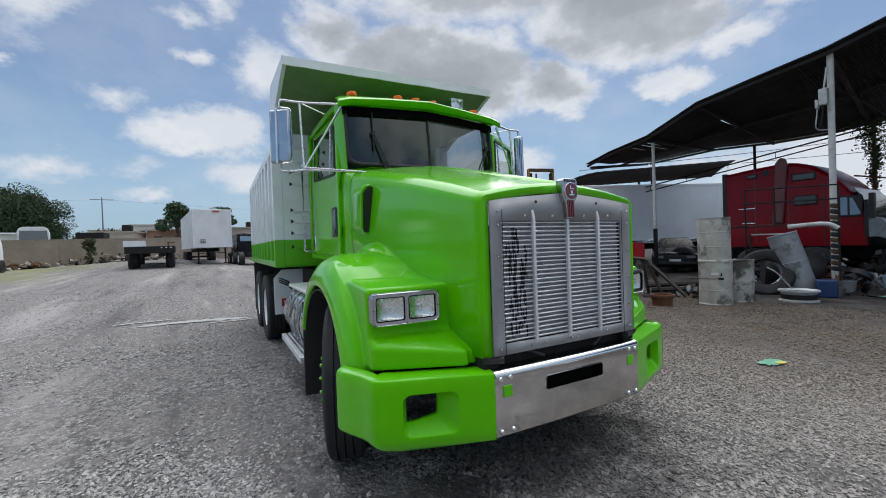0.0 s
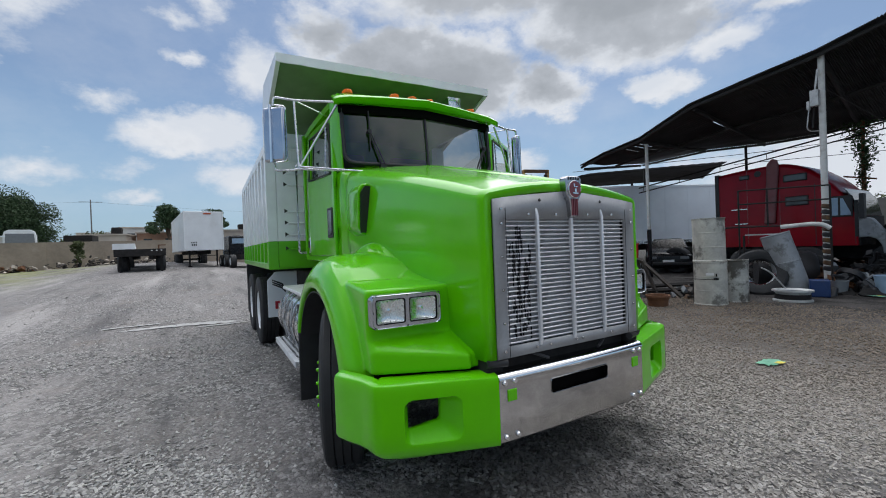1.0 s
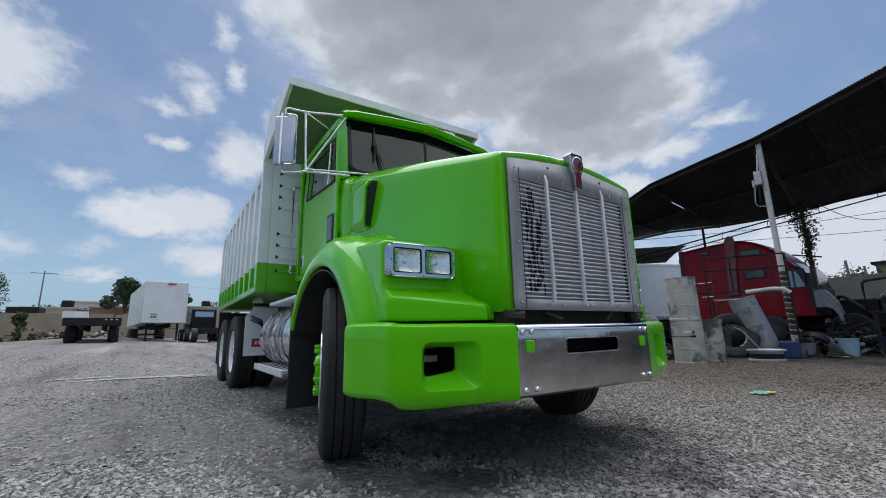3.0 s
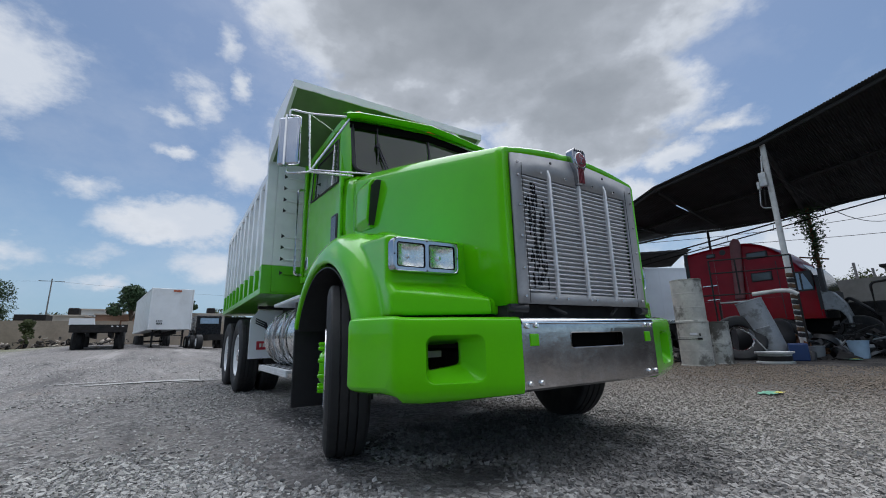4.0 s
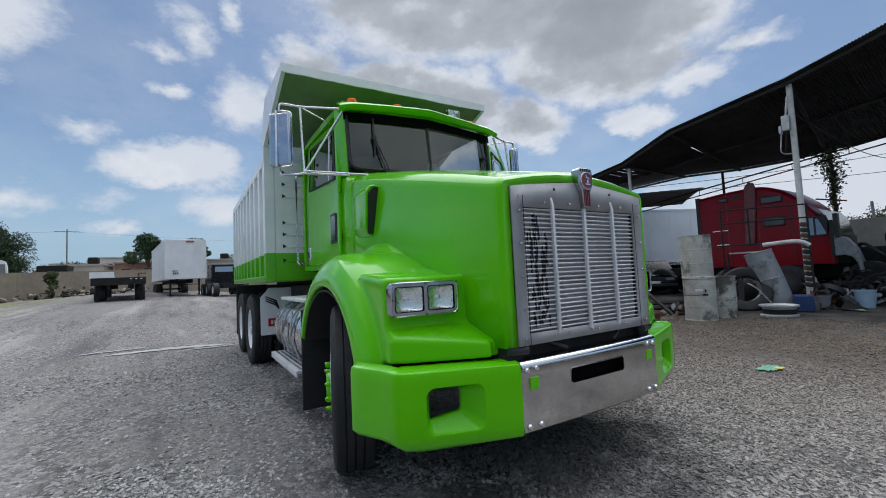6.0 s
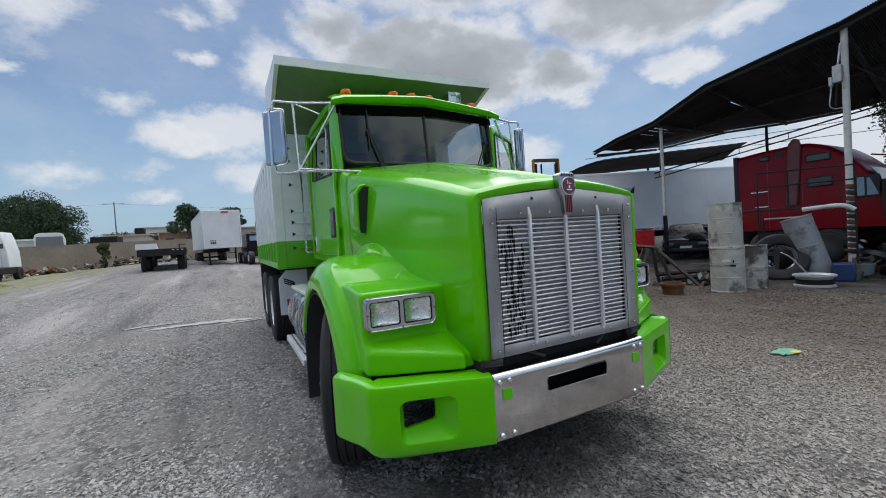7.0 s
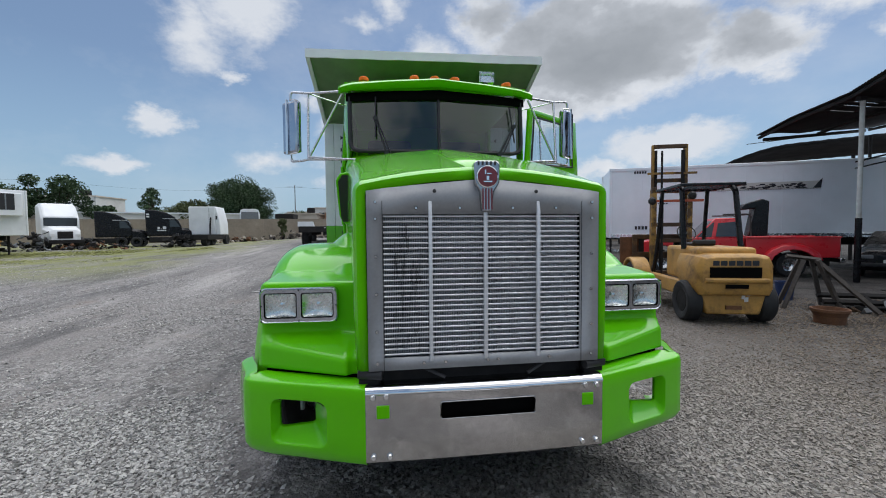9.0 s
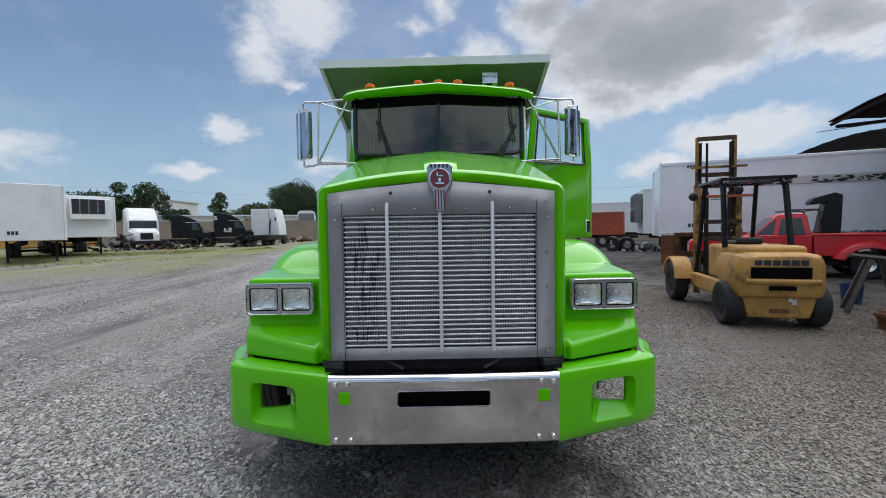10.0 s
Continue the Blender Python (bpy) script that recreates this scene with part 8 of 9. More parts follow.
# dark saloon nosing out between the trailer and the shed
dc = thing("car", pose(15.9, 9.25, 0, 0, 0, -60), "black saloon car with its nose towards the yard", "car")
bm = bmesh.new()
rings = []
for y, w, z0, zb, zt in ((0.0, 0.74, 0.30, 0.62, 0.70), (0.10, 0.82, 0.22, 0.70, 0.78), (0.9, 0.86, 0.22, 0.80, 0.92), (1.25, 0.86, 0.22, 0.82, 0.98), (3.6, 0.85, 0.25, 0.85, 1.0), (4.2, 0.78, 0.32, 0.80, 0.92)):
    rings.append([Vector((x, y, z)) for x, z in ((-w * 0.95, z0), (-w, zb - 0.15), (-w * 0.96, zb), (-w * 0.7, zt), (w * 0.7, zt), (w * 0.96, zb), (w, zb - 0.15), (w * 0.95, z0))])
loft(bm, rings)
part("body", bm, GLOSS_BLACK, dc, bevel=0.03, seg=2, angle=50)
bm = bmesh.new()
loft(bm, [[Vector((x, y, z)) for x, y in ((-w, y0), (w, y0), (w, y1), (-w, y1))] for z, w, y0, y1 in ((0.93, 0.74, 1.15, 3.7), (1.32, 0.58, 1.85, 3.2), (1.38, 0.52, 2.0, 3.0))])
part("cabin", bm, GLOSS_BLACK, dc, "dark glazed cabin", bevel=0.03)
part("number_plate", boxes((-0.20, 0.20, -0.03, 0.0, 0.44, 0.55)), PALE_LABEL, dc)
for x in (-0.55, 0.55):
    part("headlight", boxes((x - 0.15, x + 0.15, -0.015, 0.10, 0.58, 0.68)), GREY_PLASTIC, dc, "dull headlight", bevel=0.02)
part("bumper", boxes((-0.80, 0.80, -0.06, 0.06, 0.34, 0.46)), BLACK, dc, bevel=0.03)
for x, k in ((-0.74, -1), (0.74, 1)):
    for y in (0.75, 3.35):
        wheel(dc, x, y, 0.31, 0.20, k, SHADE_DARK)
# blue-grey car behind the bench
car = thing("car", pose(19.6, 2.0, 0, 0, 0, 100), "blue-grey old car with its side to the yard", "car")
part("body", prism(bmesh.new(), [(-2.0, 0.35), (-2.05, 0.85), (-1.1, 1.0), (-0.55, 1.45), (0.7, 1.48), (1.25, 1.02), (2.0, 0.9), (2.05, 0.35)], "y", -0.8, 0.8), GREY_BOX, car, bevel=0.08, seg=3)
for s in (-1, 1):
    bm = bmesh.new()
    prism(bm, [(-0.95, 1.02), (-0.5, 1.38), (0.62, 1.41), (1.05, 1.02)], "y", s * 0.80, s * 0.815)
    part("side_window", bm, DARK_GLASS, car)
for x in (-1.3, 1.3):
    for s in (-1, 1):
        bm = bmesh.new()
        lathe(bm, [(0.18, -0.09), (0.31, -0.09), (0.31, 0.09), (0.18, 0.09)], 20, pose(x, s * 0.75, 0.31, 90), closed=True)
        part("wheel", bm, RUBBER, car)
# pole with a climbing plant, wall and scrub behind the shed
vp = thing("vine_pole", pose(19.2, 4.45, 0), "steel pole overgrown with a climbing plant", "pole")
bm = bmesh.new()
tube(bm, [(0, 0, 0), (0, 0, 5.1)], 0.06, 8)
tube(bm, [(0, 0.5, 3.3), (0, -0.3, 3.1)], 0.03, 6)
part("pole", bm, RUST, vp)


def leaf_cloud(n, shape, size, seed):
    """Many small leaves; shape(r) gives a random place."""
    r = np.random.default_rng(seed)
    verts, faces = [], []
    for i in range(n):
        c = shape(r)
        a, b = r.normal(size=3), r.normal(size=3)
        a /= np.linalg.norm(a)
        b = np.cross(a, b)
        b /= np.linalg.norm(b) + 1e-6
        s = size * r.uniform(0.6, 1.4)
        k = len(verts)
        verts += [c - a * s, c + b * s * 0.5, c + a * s, c - b * s * 0.5]
        faces.append((k, k + 1, k + 2, k + 3))
    me = bpy.data.meshes.new("leaves")
    me.from_pydata([tuple(v) for v in verts], [], faces)
    return me


def leaves(name, n, shape, size, seed, material, parent):
    me = leaf_cloud(n, shape, size, seed)
    me.materials.append(material)
    ob = new(name, me)
    ob.parent = parent
    return tagged(ob, kind="stuff")


def vine(r):
    h = r.random() ** 0.6
    w = 0.07 + 0.20 * h * h
    return np.array([r.normal() * w, r.normal() * w + 0.10 * math.sin(9 * h) * h, 2.5 + 2.6 * h])


leaves("foliage", 1700, vine, 0.048, 31, LEAF, vp)
BLOCK = mat("grey_block_wall", (0.20, 0.20, 0.185), 0.9, grain=0.2, grain_scale=0.6, fine=0.15, fine_scale=5, dirt=0.6, dirt_color=(0.10, 0.105, 0.085), dirt_scale=0.7, bump=0.4, bump_scale=6)
bw = made("wall_back", boxes((24, 24.25, -14, 5.5, 0, 2.72)), BLOCK)
tagged(bw, "grey block boundary wall behind the shed", "wall", kind="structure")
hg = thing("scrub", pose(25.5, -2, 0), "olive green scrub above the boundary wall", "bush")
leaves("foliage", 24000, lambda r: np.array([r.normal() * 0.5, (y := r.uniform(-7, 7.4)), 2.45 + abs(r.normal()) * (0.34 + 0.14 * math.sin(y * 1.7) + 0.12 * math.sin(y * 4.1))]), 0.055, 33, LEAF_DRY, hg)
for y, top, r in ((4.39, 3.42, 0.05), (3.86, 3.10, 0.045)):
    ob = made("wall_stake", tube(bmesh.new(), [(24.12, y, 2.72), (24.12, y + 0.02, top)], r, 8), POLE_GREY)
    tagged(ob, "thin grey stake standing on the boundary wall", "stake", "stakes on the wall")
dh = thing("dark_hut", pose(26.0, 1.2, 0), "dark flat-roofed hut behind the boundary wall", "building")
part("wall", boxes((0, 3, -1.5, 2.6, 0, 3.3)), BLOCK, dh, bevel=0.02)
part("roof", boxes((-0.12, 3.12, -1.62, 2.72, 3.3, 3.42)), SHADE_DARK, dh, bevel=0.01)
# litter on the gravel
lit = thing("litter", pose(5.36, 2.10, 0.008), "crumpled mint green and yellow wrapper on the gravel", "litter")
for k, (m, x0, w) in enumerate(((LITTER_GREEN, 0.0, 0.15), (LITTER_YELLOW, 0.03, 0.055))):
    bm = bmesh.new()
    n = 8
    r = random.Random(40 + k)
    g = [[bm.verts.new((x0 + (i / n - 0.5) * w * 2, (j / n - 0.5) * (0.17 - 0.10 * k) - 0.075 * k, 0.012 + 0.010 * r.random() + 0.006 * k)) for j in range(n + 1)] for i in range(n + 1)]
    for i in range(n):
        for j in range(n):
            if (i + j > 1) and (i + j < 2 * n - 3):
                bm.faces.new((g[i][j], g[i + 1][j], g[i + 1][j + 1], g[i][j + 1]))
    part("wrapper" if k == 0 else "card", bm, m, lit)
lit2 = copy_thing(lit, pose(12.3, 2.75, 0.01, 0, 0, 60))
tagged(lit2, "dirty yellow and green rag by the shed")

# ---- far side of the yard ----
def on_ground(x, y, turn=0.0, up=0.0):
    return pose(x, y, ground_height(x, y) + up, 0, 0, turn)


# white box trailer whose front end faces the lorry
t = box_trailer(on_ground(-0.75, 35.0, 96) @ Matrix.Diagonal((1, -1, 1, 1)), 12.0, 2.5, 1.2, 4.08, WHITE, 0.05, 0.75, "white box semi-trailer with its front end towards the lorry")
part("orange_decal", boxes((-0.060, -0.054, 1.25, 1.75, 3.86, 3.98)), ORANGE_RED, t)
for i in range(3):
    part("number_bar", boxes((-0.060, -0.054, 0.45 + 0.12 * i, 0.53 + 0.12 * i, 1.55, 1.68)), DARK_LABEL, t)
for i in range(4):
    part("number_bar", boxes((-0.060, -0.054, 0.42 + 0.10 * i, 0.48 + 0.10 * i, 1.75, 1.83)), DARK_LABEL, t)

ft = thing("flatbed_trailer", on_ground(-2.85, 30.0, 3), "low dark flatbed trailer with a pale sheet on its deck", "trailer")
part("deck", boxes((-1.25, 1.25, 0, 9, 1.15, 1.35)), SHADE_DARK, ft, bevel=0.02)
part("headboard", boxes((-1.25, 1.25, -0.05, 0.05, 0.95, 1.38)), SHADE_DARK, ft, bevel=0.02)
part("chassis_beam", boxes((-0.55, -0.4, 0.1, 9, 0.75, 1.15), (0.4, 0.55, 0.1, 9, 0.75, 1.15)), SHADE_DARK, ft)
for x in (-1.0, 1.0):
    part("landing_leg", boxes((x - 0.07, x + 0.07, 0.6, 0.74, 0.0, 1.15)), SHADE_DARK, ft)
    for y in (1.6, 2.9, 7.0):
        wheel(ft, x * 0.95, y, 0.5, 0.5, 1 if x > 0 else -1, SHADE_DARK)
part("pale_sheet", prism(bmesh.new(), [(0.0, 1.37), (0.0, 1.72), (0.06, 1.72), (1.2, 1.40), (1.2, 1.37)], "x", -1.3, -0.25), WHITE, ft, "pale tilted sheet")
for i in range(3):
    part("reflector_strip", boxes((0.50 + 0.24 * i, 0.59 + 0.24 * i, -0.056, -0.0505, 1.26, 1.31)), PALE_LABEL, ft)
part("end_frame", boxes((0.85, 0.93, 0.0, 0.1, 1.38, 1.62), (0.85, 1.25, 0.0, 0.1, 1.56, 1.62)), RUST, ft)

dk = thing("dark_tractor", on_ground(3.0, 36.0, 8), "dark tractor unit half hidden behind the lorry", "tractor unit")
part("cab", boxes((-0.85, 0.85, 0, 1.9, 0.9, 2.45)), GLOSS_BLACK, dk, bevel=0.1, seg=3)
part("exhaust", tube(bmesh.new(), [(-0.95, 1.5, 0.9), (-0.95, 1.5, 2.9), (-1.0, 1.4, 3.05)], 0.07, 10), ALU, dk)
# daylight in the screen is painted as flat pale blue
part("screen", boxes((-0.62, 0.62, -0.02, 0.01, 1.85, 2.25)), PALE_BLUE, dk, "pale windscreen")
part("frame", boxes((-0.6, 0.6, -2.5, 0.0, 0.6, 1.0)), SHADE_DARK, dk)
for y in (-1.8, 0.2, 1.6):
    wheel(dk, -1.0, y, 0.5, 0.4, -1), wheel(dk, 1.0, y, 0.5, 0.4, 1)


def sleeper_unit(m, paint, label, long_nose=True, white_text=False):
    """A parked road tractor side on: nose towards +x, side towards -y."""
    s = thing("road_tractor", m, label, "tractor unit", "parked tractor units")
    prof = [(-2.0, 1.05), (-2.05, 3.75), (-1.2, 3.72), (-0.3, 3.50), (0.45, 3.05), (0.75, 2.65), (1.05, 1.95), (1.05, 1.05)]
    bm = bmesh.new()
    loft(bm, [[Vector((x, y, z)) for x, z in prof] for y in (0.0, 2.4)])
    part("sleeper_cab", bm, paint, s, bevel=0.1, seg=3)
    bm = bmesh.new()
    rings = []
    for x, zt, w in ((0.95, 1.95, 1.15), (1.7, 1.85, 1.10), (2.3, 1.65, 0.98), (2.55, 1.35, 0.85)):
        rings.append([Vector((x, 1.2 + a, z)) for a, z in ((-w, 0.75), (-w, zt - 0.25), (-w * 0.75, zt), (w * 0.75, zt), (w, zt - 0.25), (w, 0.75))])
    loft(bm, rings)
    part("hood", bm, paint, s, bevel=0.04)
    bm = bmesh.new()
    prism(bm, [(0.0, 2.0), (0.0, 2.72), (0.45, 2.72), (0.88, 2.05), (0.88, 2.0)], "y", -0.015, 0.02)
    part("door_window", bm, DARK_GLASS, s)
    bm = bmesh.new()
    bm.faces.new([bm.verts.new(p) for p in ((1.062, 0.15, 1.98), (1.062, 2.25, 1.98), (0.78, 2.2, 2.66), (0.78, 0.2, 2.66))])
    part("windscreen", bm, DARK_GLASS, s)
    part("bright_strip", boxes((-0.6, 0.6, -0.012, -0.001, 2.82, 2.86)), PALE_LABEL, s)
    part("headlamp", boxes((2.3, 2.5, 0.22, 0.30, 1.0, 1.3)), PALE_LABEL, s)
    part("frame", boxes((-4.6, 2.2, 0.7, 1.7, 0.6, 0.95)), SHADE_DARK, s)
    part("tank", boxes((-1.8, 0.2, 0.0, 0.55, 0.4, 0.95)), SHADE_DARK, s, bevel=0.1, seg=3)
    for x in (-4.0, -2.8, 1.8):
        for y, k in ((0.25, -1), (2.15, 1)):
            bm = bmesh.new()
            lathe(bm, [(0.26, -0.2), (0.45, -0.22), (0.5, -0.15), (0.5, 0.15), (0.45, 0.22), (0.26, 0.2)], 24, pose(x, y, 0.5, k * 90), closed=True)
            w = part("wheel", bm, RUBBER, s)
            bm = bmesh.new()
            lathe(bm, [(0.265, 0.18), (0.1, 0.05), (0.08, 0.18), (0, 0.18)], 16, pose(x, y, 0.5, k * 90))
            part("rim", bm, ALU, w)
    if white_text:
        for x0, x1, z0, z1 in ((-1.05, -0.85, 1.75, 2.0), (-0.78, -0.68, 1.75, 1.82), (-0.6, -0.3, 1.75, 2.05), (-1.1, -0.3, 1.58, 1.66), (-1.95, -1.7, 3.2, 3.35), (-1.95, -1.7, 2.95, 3.12)):
            part("lettering_bar", boxes((x0, x1, -0.012, -0.001, z0, z1)), PALE_LABEL, s)
    return s


sleeper_unit(on_ground(-17.1, 40.2, 24) @ Matrix.Scale(0.87, 4), GLOSS_BLACK, "gloss black sleeper tractor with white lettering on its side", white_text=True)
sleeper_unit(on_ground(-20.5, 39.0, 24) @ Matrix.Scale(0.82, 4), GLOSS_BLACK, "gloss black sleeper tractor parked among scrap")


def front_unit(m, paint, label):
    """A parked tractor seen from its front or back corner; front towards -y."""
    s = thing("road_tractor", m, label, "tractor unit", "parked tractor units")
    bm = bmesh.new()
    rings = []
    for y, zt in ((0.0, 2.6), (0.6, 3.2), (1.3, 3.7), (2.6, 3.75)):
        rings.append([Vector((x, y, z)) for x, z in ((-1.15, 1.0), (-1.15, zt - 0.25), (-0.95, zt), (0.95, zt), (1.15, zt - 0.25), (1.15, 1.0))])
    loft(bm, rings)
    part("cab", bm, paint, s, bevel=0.06)
    part("windscreen", boxes((-1.0, 1.0, -0.03, 0.01, 1.85, 2.5)), DARK_GLASS, s, bevel=0.01)
    bm = bmesh.new()
    rings = []
    for y, zt, w in ((0.05, 1.85, 1.12), (-0.8, 1.75, 1.05), (-1.5, 1.55, 0.9), (-1.65, 1.2, 0.8)):
        rings.append([Vector((a, y, z)) for a, z in ((-w, 0.7), (-w, zt - 0.25), (-w * 0.75, zt), (w * 0.75, zt), (w, zt - 0.25), (w, 0.7))])
    loft(bm, rings)
    part("hood", bm, paint, s, bevel=0.03)
    part("grille", boxes((-0.45, 0.45, -1.69, -1.64, 0.85, 1.4)), SHADE_DARK, s)
    for x in (-0.75, 0.75):
        part("headlamp", boxes((x - 0.15, x + 0.15, -1.66, -1.56, 1.0, 1.2)), PALE_LABEL, s)
    part("bumper", boxes((-1.15, 1.15, -1.78, -1.6, 0.45, 0.75)), SHADE_DARK, s, bevel=0.05)
    for y in (-0.9, 2.9, 4.2):
        wheel(s, -0.95, y, 0.5, 0.4, -1), wheel(s, 0.95, y, 0.5, 0.4, 1)
    part("frame", boxes((-0.5, 0.5, -1.2, 4.9, 0.6, 0.95)), SHADE_DARK, s)
    return s


front_unit(on_ground(-23.6, 37.0, 42), WHITE, "white road tractor with a dark windscreen")
# tall white sleeper seen from its blank back and side
ws = thing("white_sleeper", on_ground(-14.6, 41.0, 0), "tall white sleeper cab with a plain rear wall", "tractor unit")
part("cab_box", boxes((-1.25, 1.05, 0, 2.3, 1.0, 3.62)), WHITE, ws, bevel=0.06, seg=3)
part("corner_fairing", prism(bmesh.new(), [(1.051, 1.0), (1.051, 3.6), (1.15, 3.3), (1.40, 2.2), (1.45, 1.0)], "y", 0.05, 2.2), WHITE, ws, bevel=0.05)
part("side_window", boxes((1.07, 1.22, 0.02, 0.045, 2.4, 2.75)), DARK_GLASS, ws)
part("seam", boxes((0.50, 0.54, -0.012, -0.001, 1.1, 3.5)), GREY_PLASTIC, ws)
part("exhaust", tube(bmesh.new(), bend([(0.62, -0.12, 0.9), (0.62, -0.12, 1.5), (0.70, -0.12, 2.6)], 0.2), 0.06, 8), SHADE_DARK, ws)
part("frame", boxes((-1.2, 1.5, -3.0, 1.0, 0.55, 1.0)), SHADE_DARK, ws, bevel=0.05)
for y in (-2.2, -0.9):
    wheel(ws, -1.0, y, 0.5, 0.45, -1, SHADE_DARK), wheel(ws, 1.0, y, 0.5, 0.45, 1, SHADE_DARK)
wheel(ws, 1.4, 1.6, 0.5, 0.35, 1, SHADE_DARK)
rubbish("scrap_heap", -15.2, 37.5, 1.8, 1.0, 50, 1.3, 51, (SHADE_DARK, SHADE_DARK, BLACK), "heap of dark axles and scrap")
rubbish("scrap_heap", -24.0, 34.5, 2.4, 1.2, 80, 1.6, 52, (SHADE_DARK, SHADE_DARK, GREY_PLASTIC, BLACK), "heap of dark vehicle scrap by the parked tractors")
rubbish("scrap_heap", -20.5, 35.5, 3.0, 0.8, 60, 0.7, 53, (SHADE_DARK, RUST, BLACK), "low row of dark beams and scrap")

# two white trailers with their ends towards the yard
t = box_trailer(on_ground(-17.6, 19.9, -8), 12.0, 2.6, 1.2, 4.05, WHITE, 0.2, 0.75, "white box semi-trailer with small dark markings")
t.matrix_basis = on_ground(-19.1, 20.0, 132) @ Matrix.Diagonal((1, -1, 1, 1))
part("end_number_bars", boxes(*[(-0.012, -0.004, 0.5 + 0.14 * i, 0.6 + 0.14 * i, 1.5, 1.68) for i in range(3)]), DARK_LABEL, t)
t = box_trailer(on_ground(-21.2, 26.3, 140) @ Matrix.Diagonal((1, -1, 1, 1)), 11.0, 2.6, 1.25, 3.95, WHITE, 0.2, 0.75, "white refrigerated semi-trailer with a dark cooling unit grille")
unit = part("cooling_unit", boxes((-0.45, -0.055, 0.25, 2.35, 2.4, 3.75)), WHITE, t, "cooling unit on the front wall", bevel=0.05)
part("unit_grille", boxes((-0.47, -0.451, 0.35, 2.0, 2.75, 3.7)), BLACK, unit)
for i in range(3):
    part("grille_post", boxes((-0.48, -0.4705, 0.7 + 0.45 * i, 0.76 + 0.45 * i, 2.75, 3.7)), GREY_PLASTIC, unit)

# boundary wall of rendered block with a coping
bm = bmesh.new()
prev = None
wall = thing("wall_north", Matrix(), "weathered tan rendered boundary wall", "wall", kind="structure")
for x0, y0, x1, y1 in ((-75, 33, -45, 44), (-45, 44, -24, 49.5), (-24, 49.5, 4, 50.5), (4, 50.5, 26, 50.5), (26, 50.5, 60, 46)):
    L = math.hypot(x1 - x0, y1 - y0)
    m = pose(x0, y0, 0, 0, 0, math.degrees(math.atan2(y1 - y0, x1 - x0)))
    bm = boxes((0, L, 0, 0.2, -0.2, 3.05), (0, L, -0.02, 0.22, 3.05, 3.13))
    part("wall_run", shift_by(bm, m), WALL, wall)
    for i in range(int(L / 4)):
        bm = boxes((i * 4 + 0.1, i * 4 + 0.4, -0.06, 0.0, -0.2, 3.05))
        part("pier", shift_by(bm, m), WALL, wall)
rubbish("rubble", -13.5, 48.2, 3.2, 0.8, 70, 0.7, 61, (SHADE_DARK, WOOD, PLASTER, RUST), "rubble, branches and junk along the wall")
rubbish("rubble", -8.0, 48.4, 4.0, 0.8, 80, 0.9, 62, (WOOD, WOOD, PLASTER, SHADE_DARK), "rubble, branches and junk along the wall")
rubbish("rubble", -3.0, 48.6, 2.5, 0.7, 40, 0.7, 63, (WOOD, PLASTER, SHADE_DARK), "rubble, branches and junk along the wall")
# bus behind the wall
bus = thing("bus", pose(-15.4, 58.0, 0.6, 0, 0, 14.6), "white bus standing behind the wall", "bus")
bm = bmesh.new()
loft(bm, [[Vector((x * k, y, z)) for x, z in ((-1.25, 0.5), (-1.25, 3.5), (-1.1, 4.0), (-0.8, 4.15), (0.8, 4.15), (1.1, 4.0), (1.25, 3.5), (1.25, 0.5))] for y, k in ((0.0, 0.97), (0.3, 1.0), (9, 1.0))])
part("body", bm, WHITE, bus, bevel=0.03)
bm = bmesh.new()
prism(bm, [(-1.08, 2.75), (-1.02, 3.75), (1.02, 3.75), (1.08, 2.75)], "y", -0.03, 0.02)
part("windscreen", bm, GREY_PLASTIC, bus, bevel=0.01)
for x in (-1.0, 1.0):
    for y in (1.5, 7.0):
        wheel(bus, x, y, 0.45, 0.3, 1 if x > 0 else -1, SHADE_DARK, z=0.2)


def tree(x, y, top, spread, seed, material=LEAF, n=2600, trunk=0.25, low=0.35, clumps=14, size=0.28, label="dense dark green tree behind the wall"):
    r = np.random.default_rng(seed)
    z0 = ground_height(x, y)
    t = thing("tree", pose(x, y, z0), label, "tree", "trees beyond the wall")
    h = top - z0
    bm = bmesh.new()
    tube(bm, [(0, 0, 0), (0.1, 0.05, h * 0.3), (0.0, 0.1, h * 0.6)], trunk, 8, trunk * 0.5)
    part("trunk", bm, BARK, t)
    cl = []
    for i in range(clumps):
        a = r.uniform(0, 2 * math.pi)
        k = r.uniform(0.15, 1.0)
        z = h * (low + (1 - low) * r.uniform(0.12, 0.86))
        w = spread * math.sqrt(max(0.05, 1 - ((z / h - 0.55) / 0.55) ** 2))
        cl.append((np.array([math.cos(a) * k * w * 0.8, math.sin(a) * k * w * 0.8, z]), spread * r.uniform(0.26, 0.44)))
        if i < 8:
            bm = bmesh.new()
            tube(bm, [(0.03, 0.05, h * 0.35 + 0.02 * i), tuple(cl[-1][0] * 0.6 + np.array([0, 0, h * 0.15])), tuple(cl[-1][0])], trunk * 0.35, 6, 0.03)
            part("limb", bm, BARK, t)

    n, size = int(n * 2.2), size * 0.66

    def place(q):
        c, s = cl[q.integers(len(cl))]
        d = q.normal(size=3)
        d /= np.linalg.norm(d)
        return c + d * s * q.uniform(0.55, 1.05) * np.array([1.05, 1.05, 0.8])
    leaves("crown", n, place, size, seed + 1, material, t)
    return t


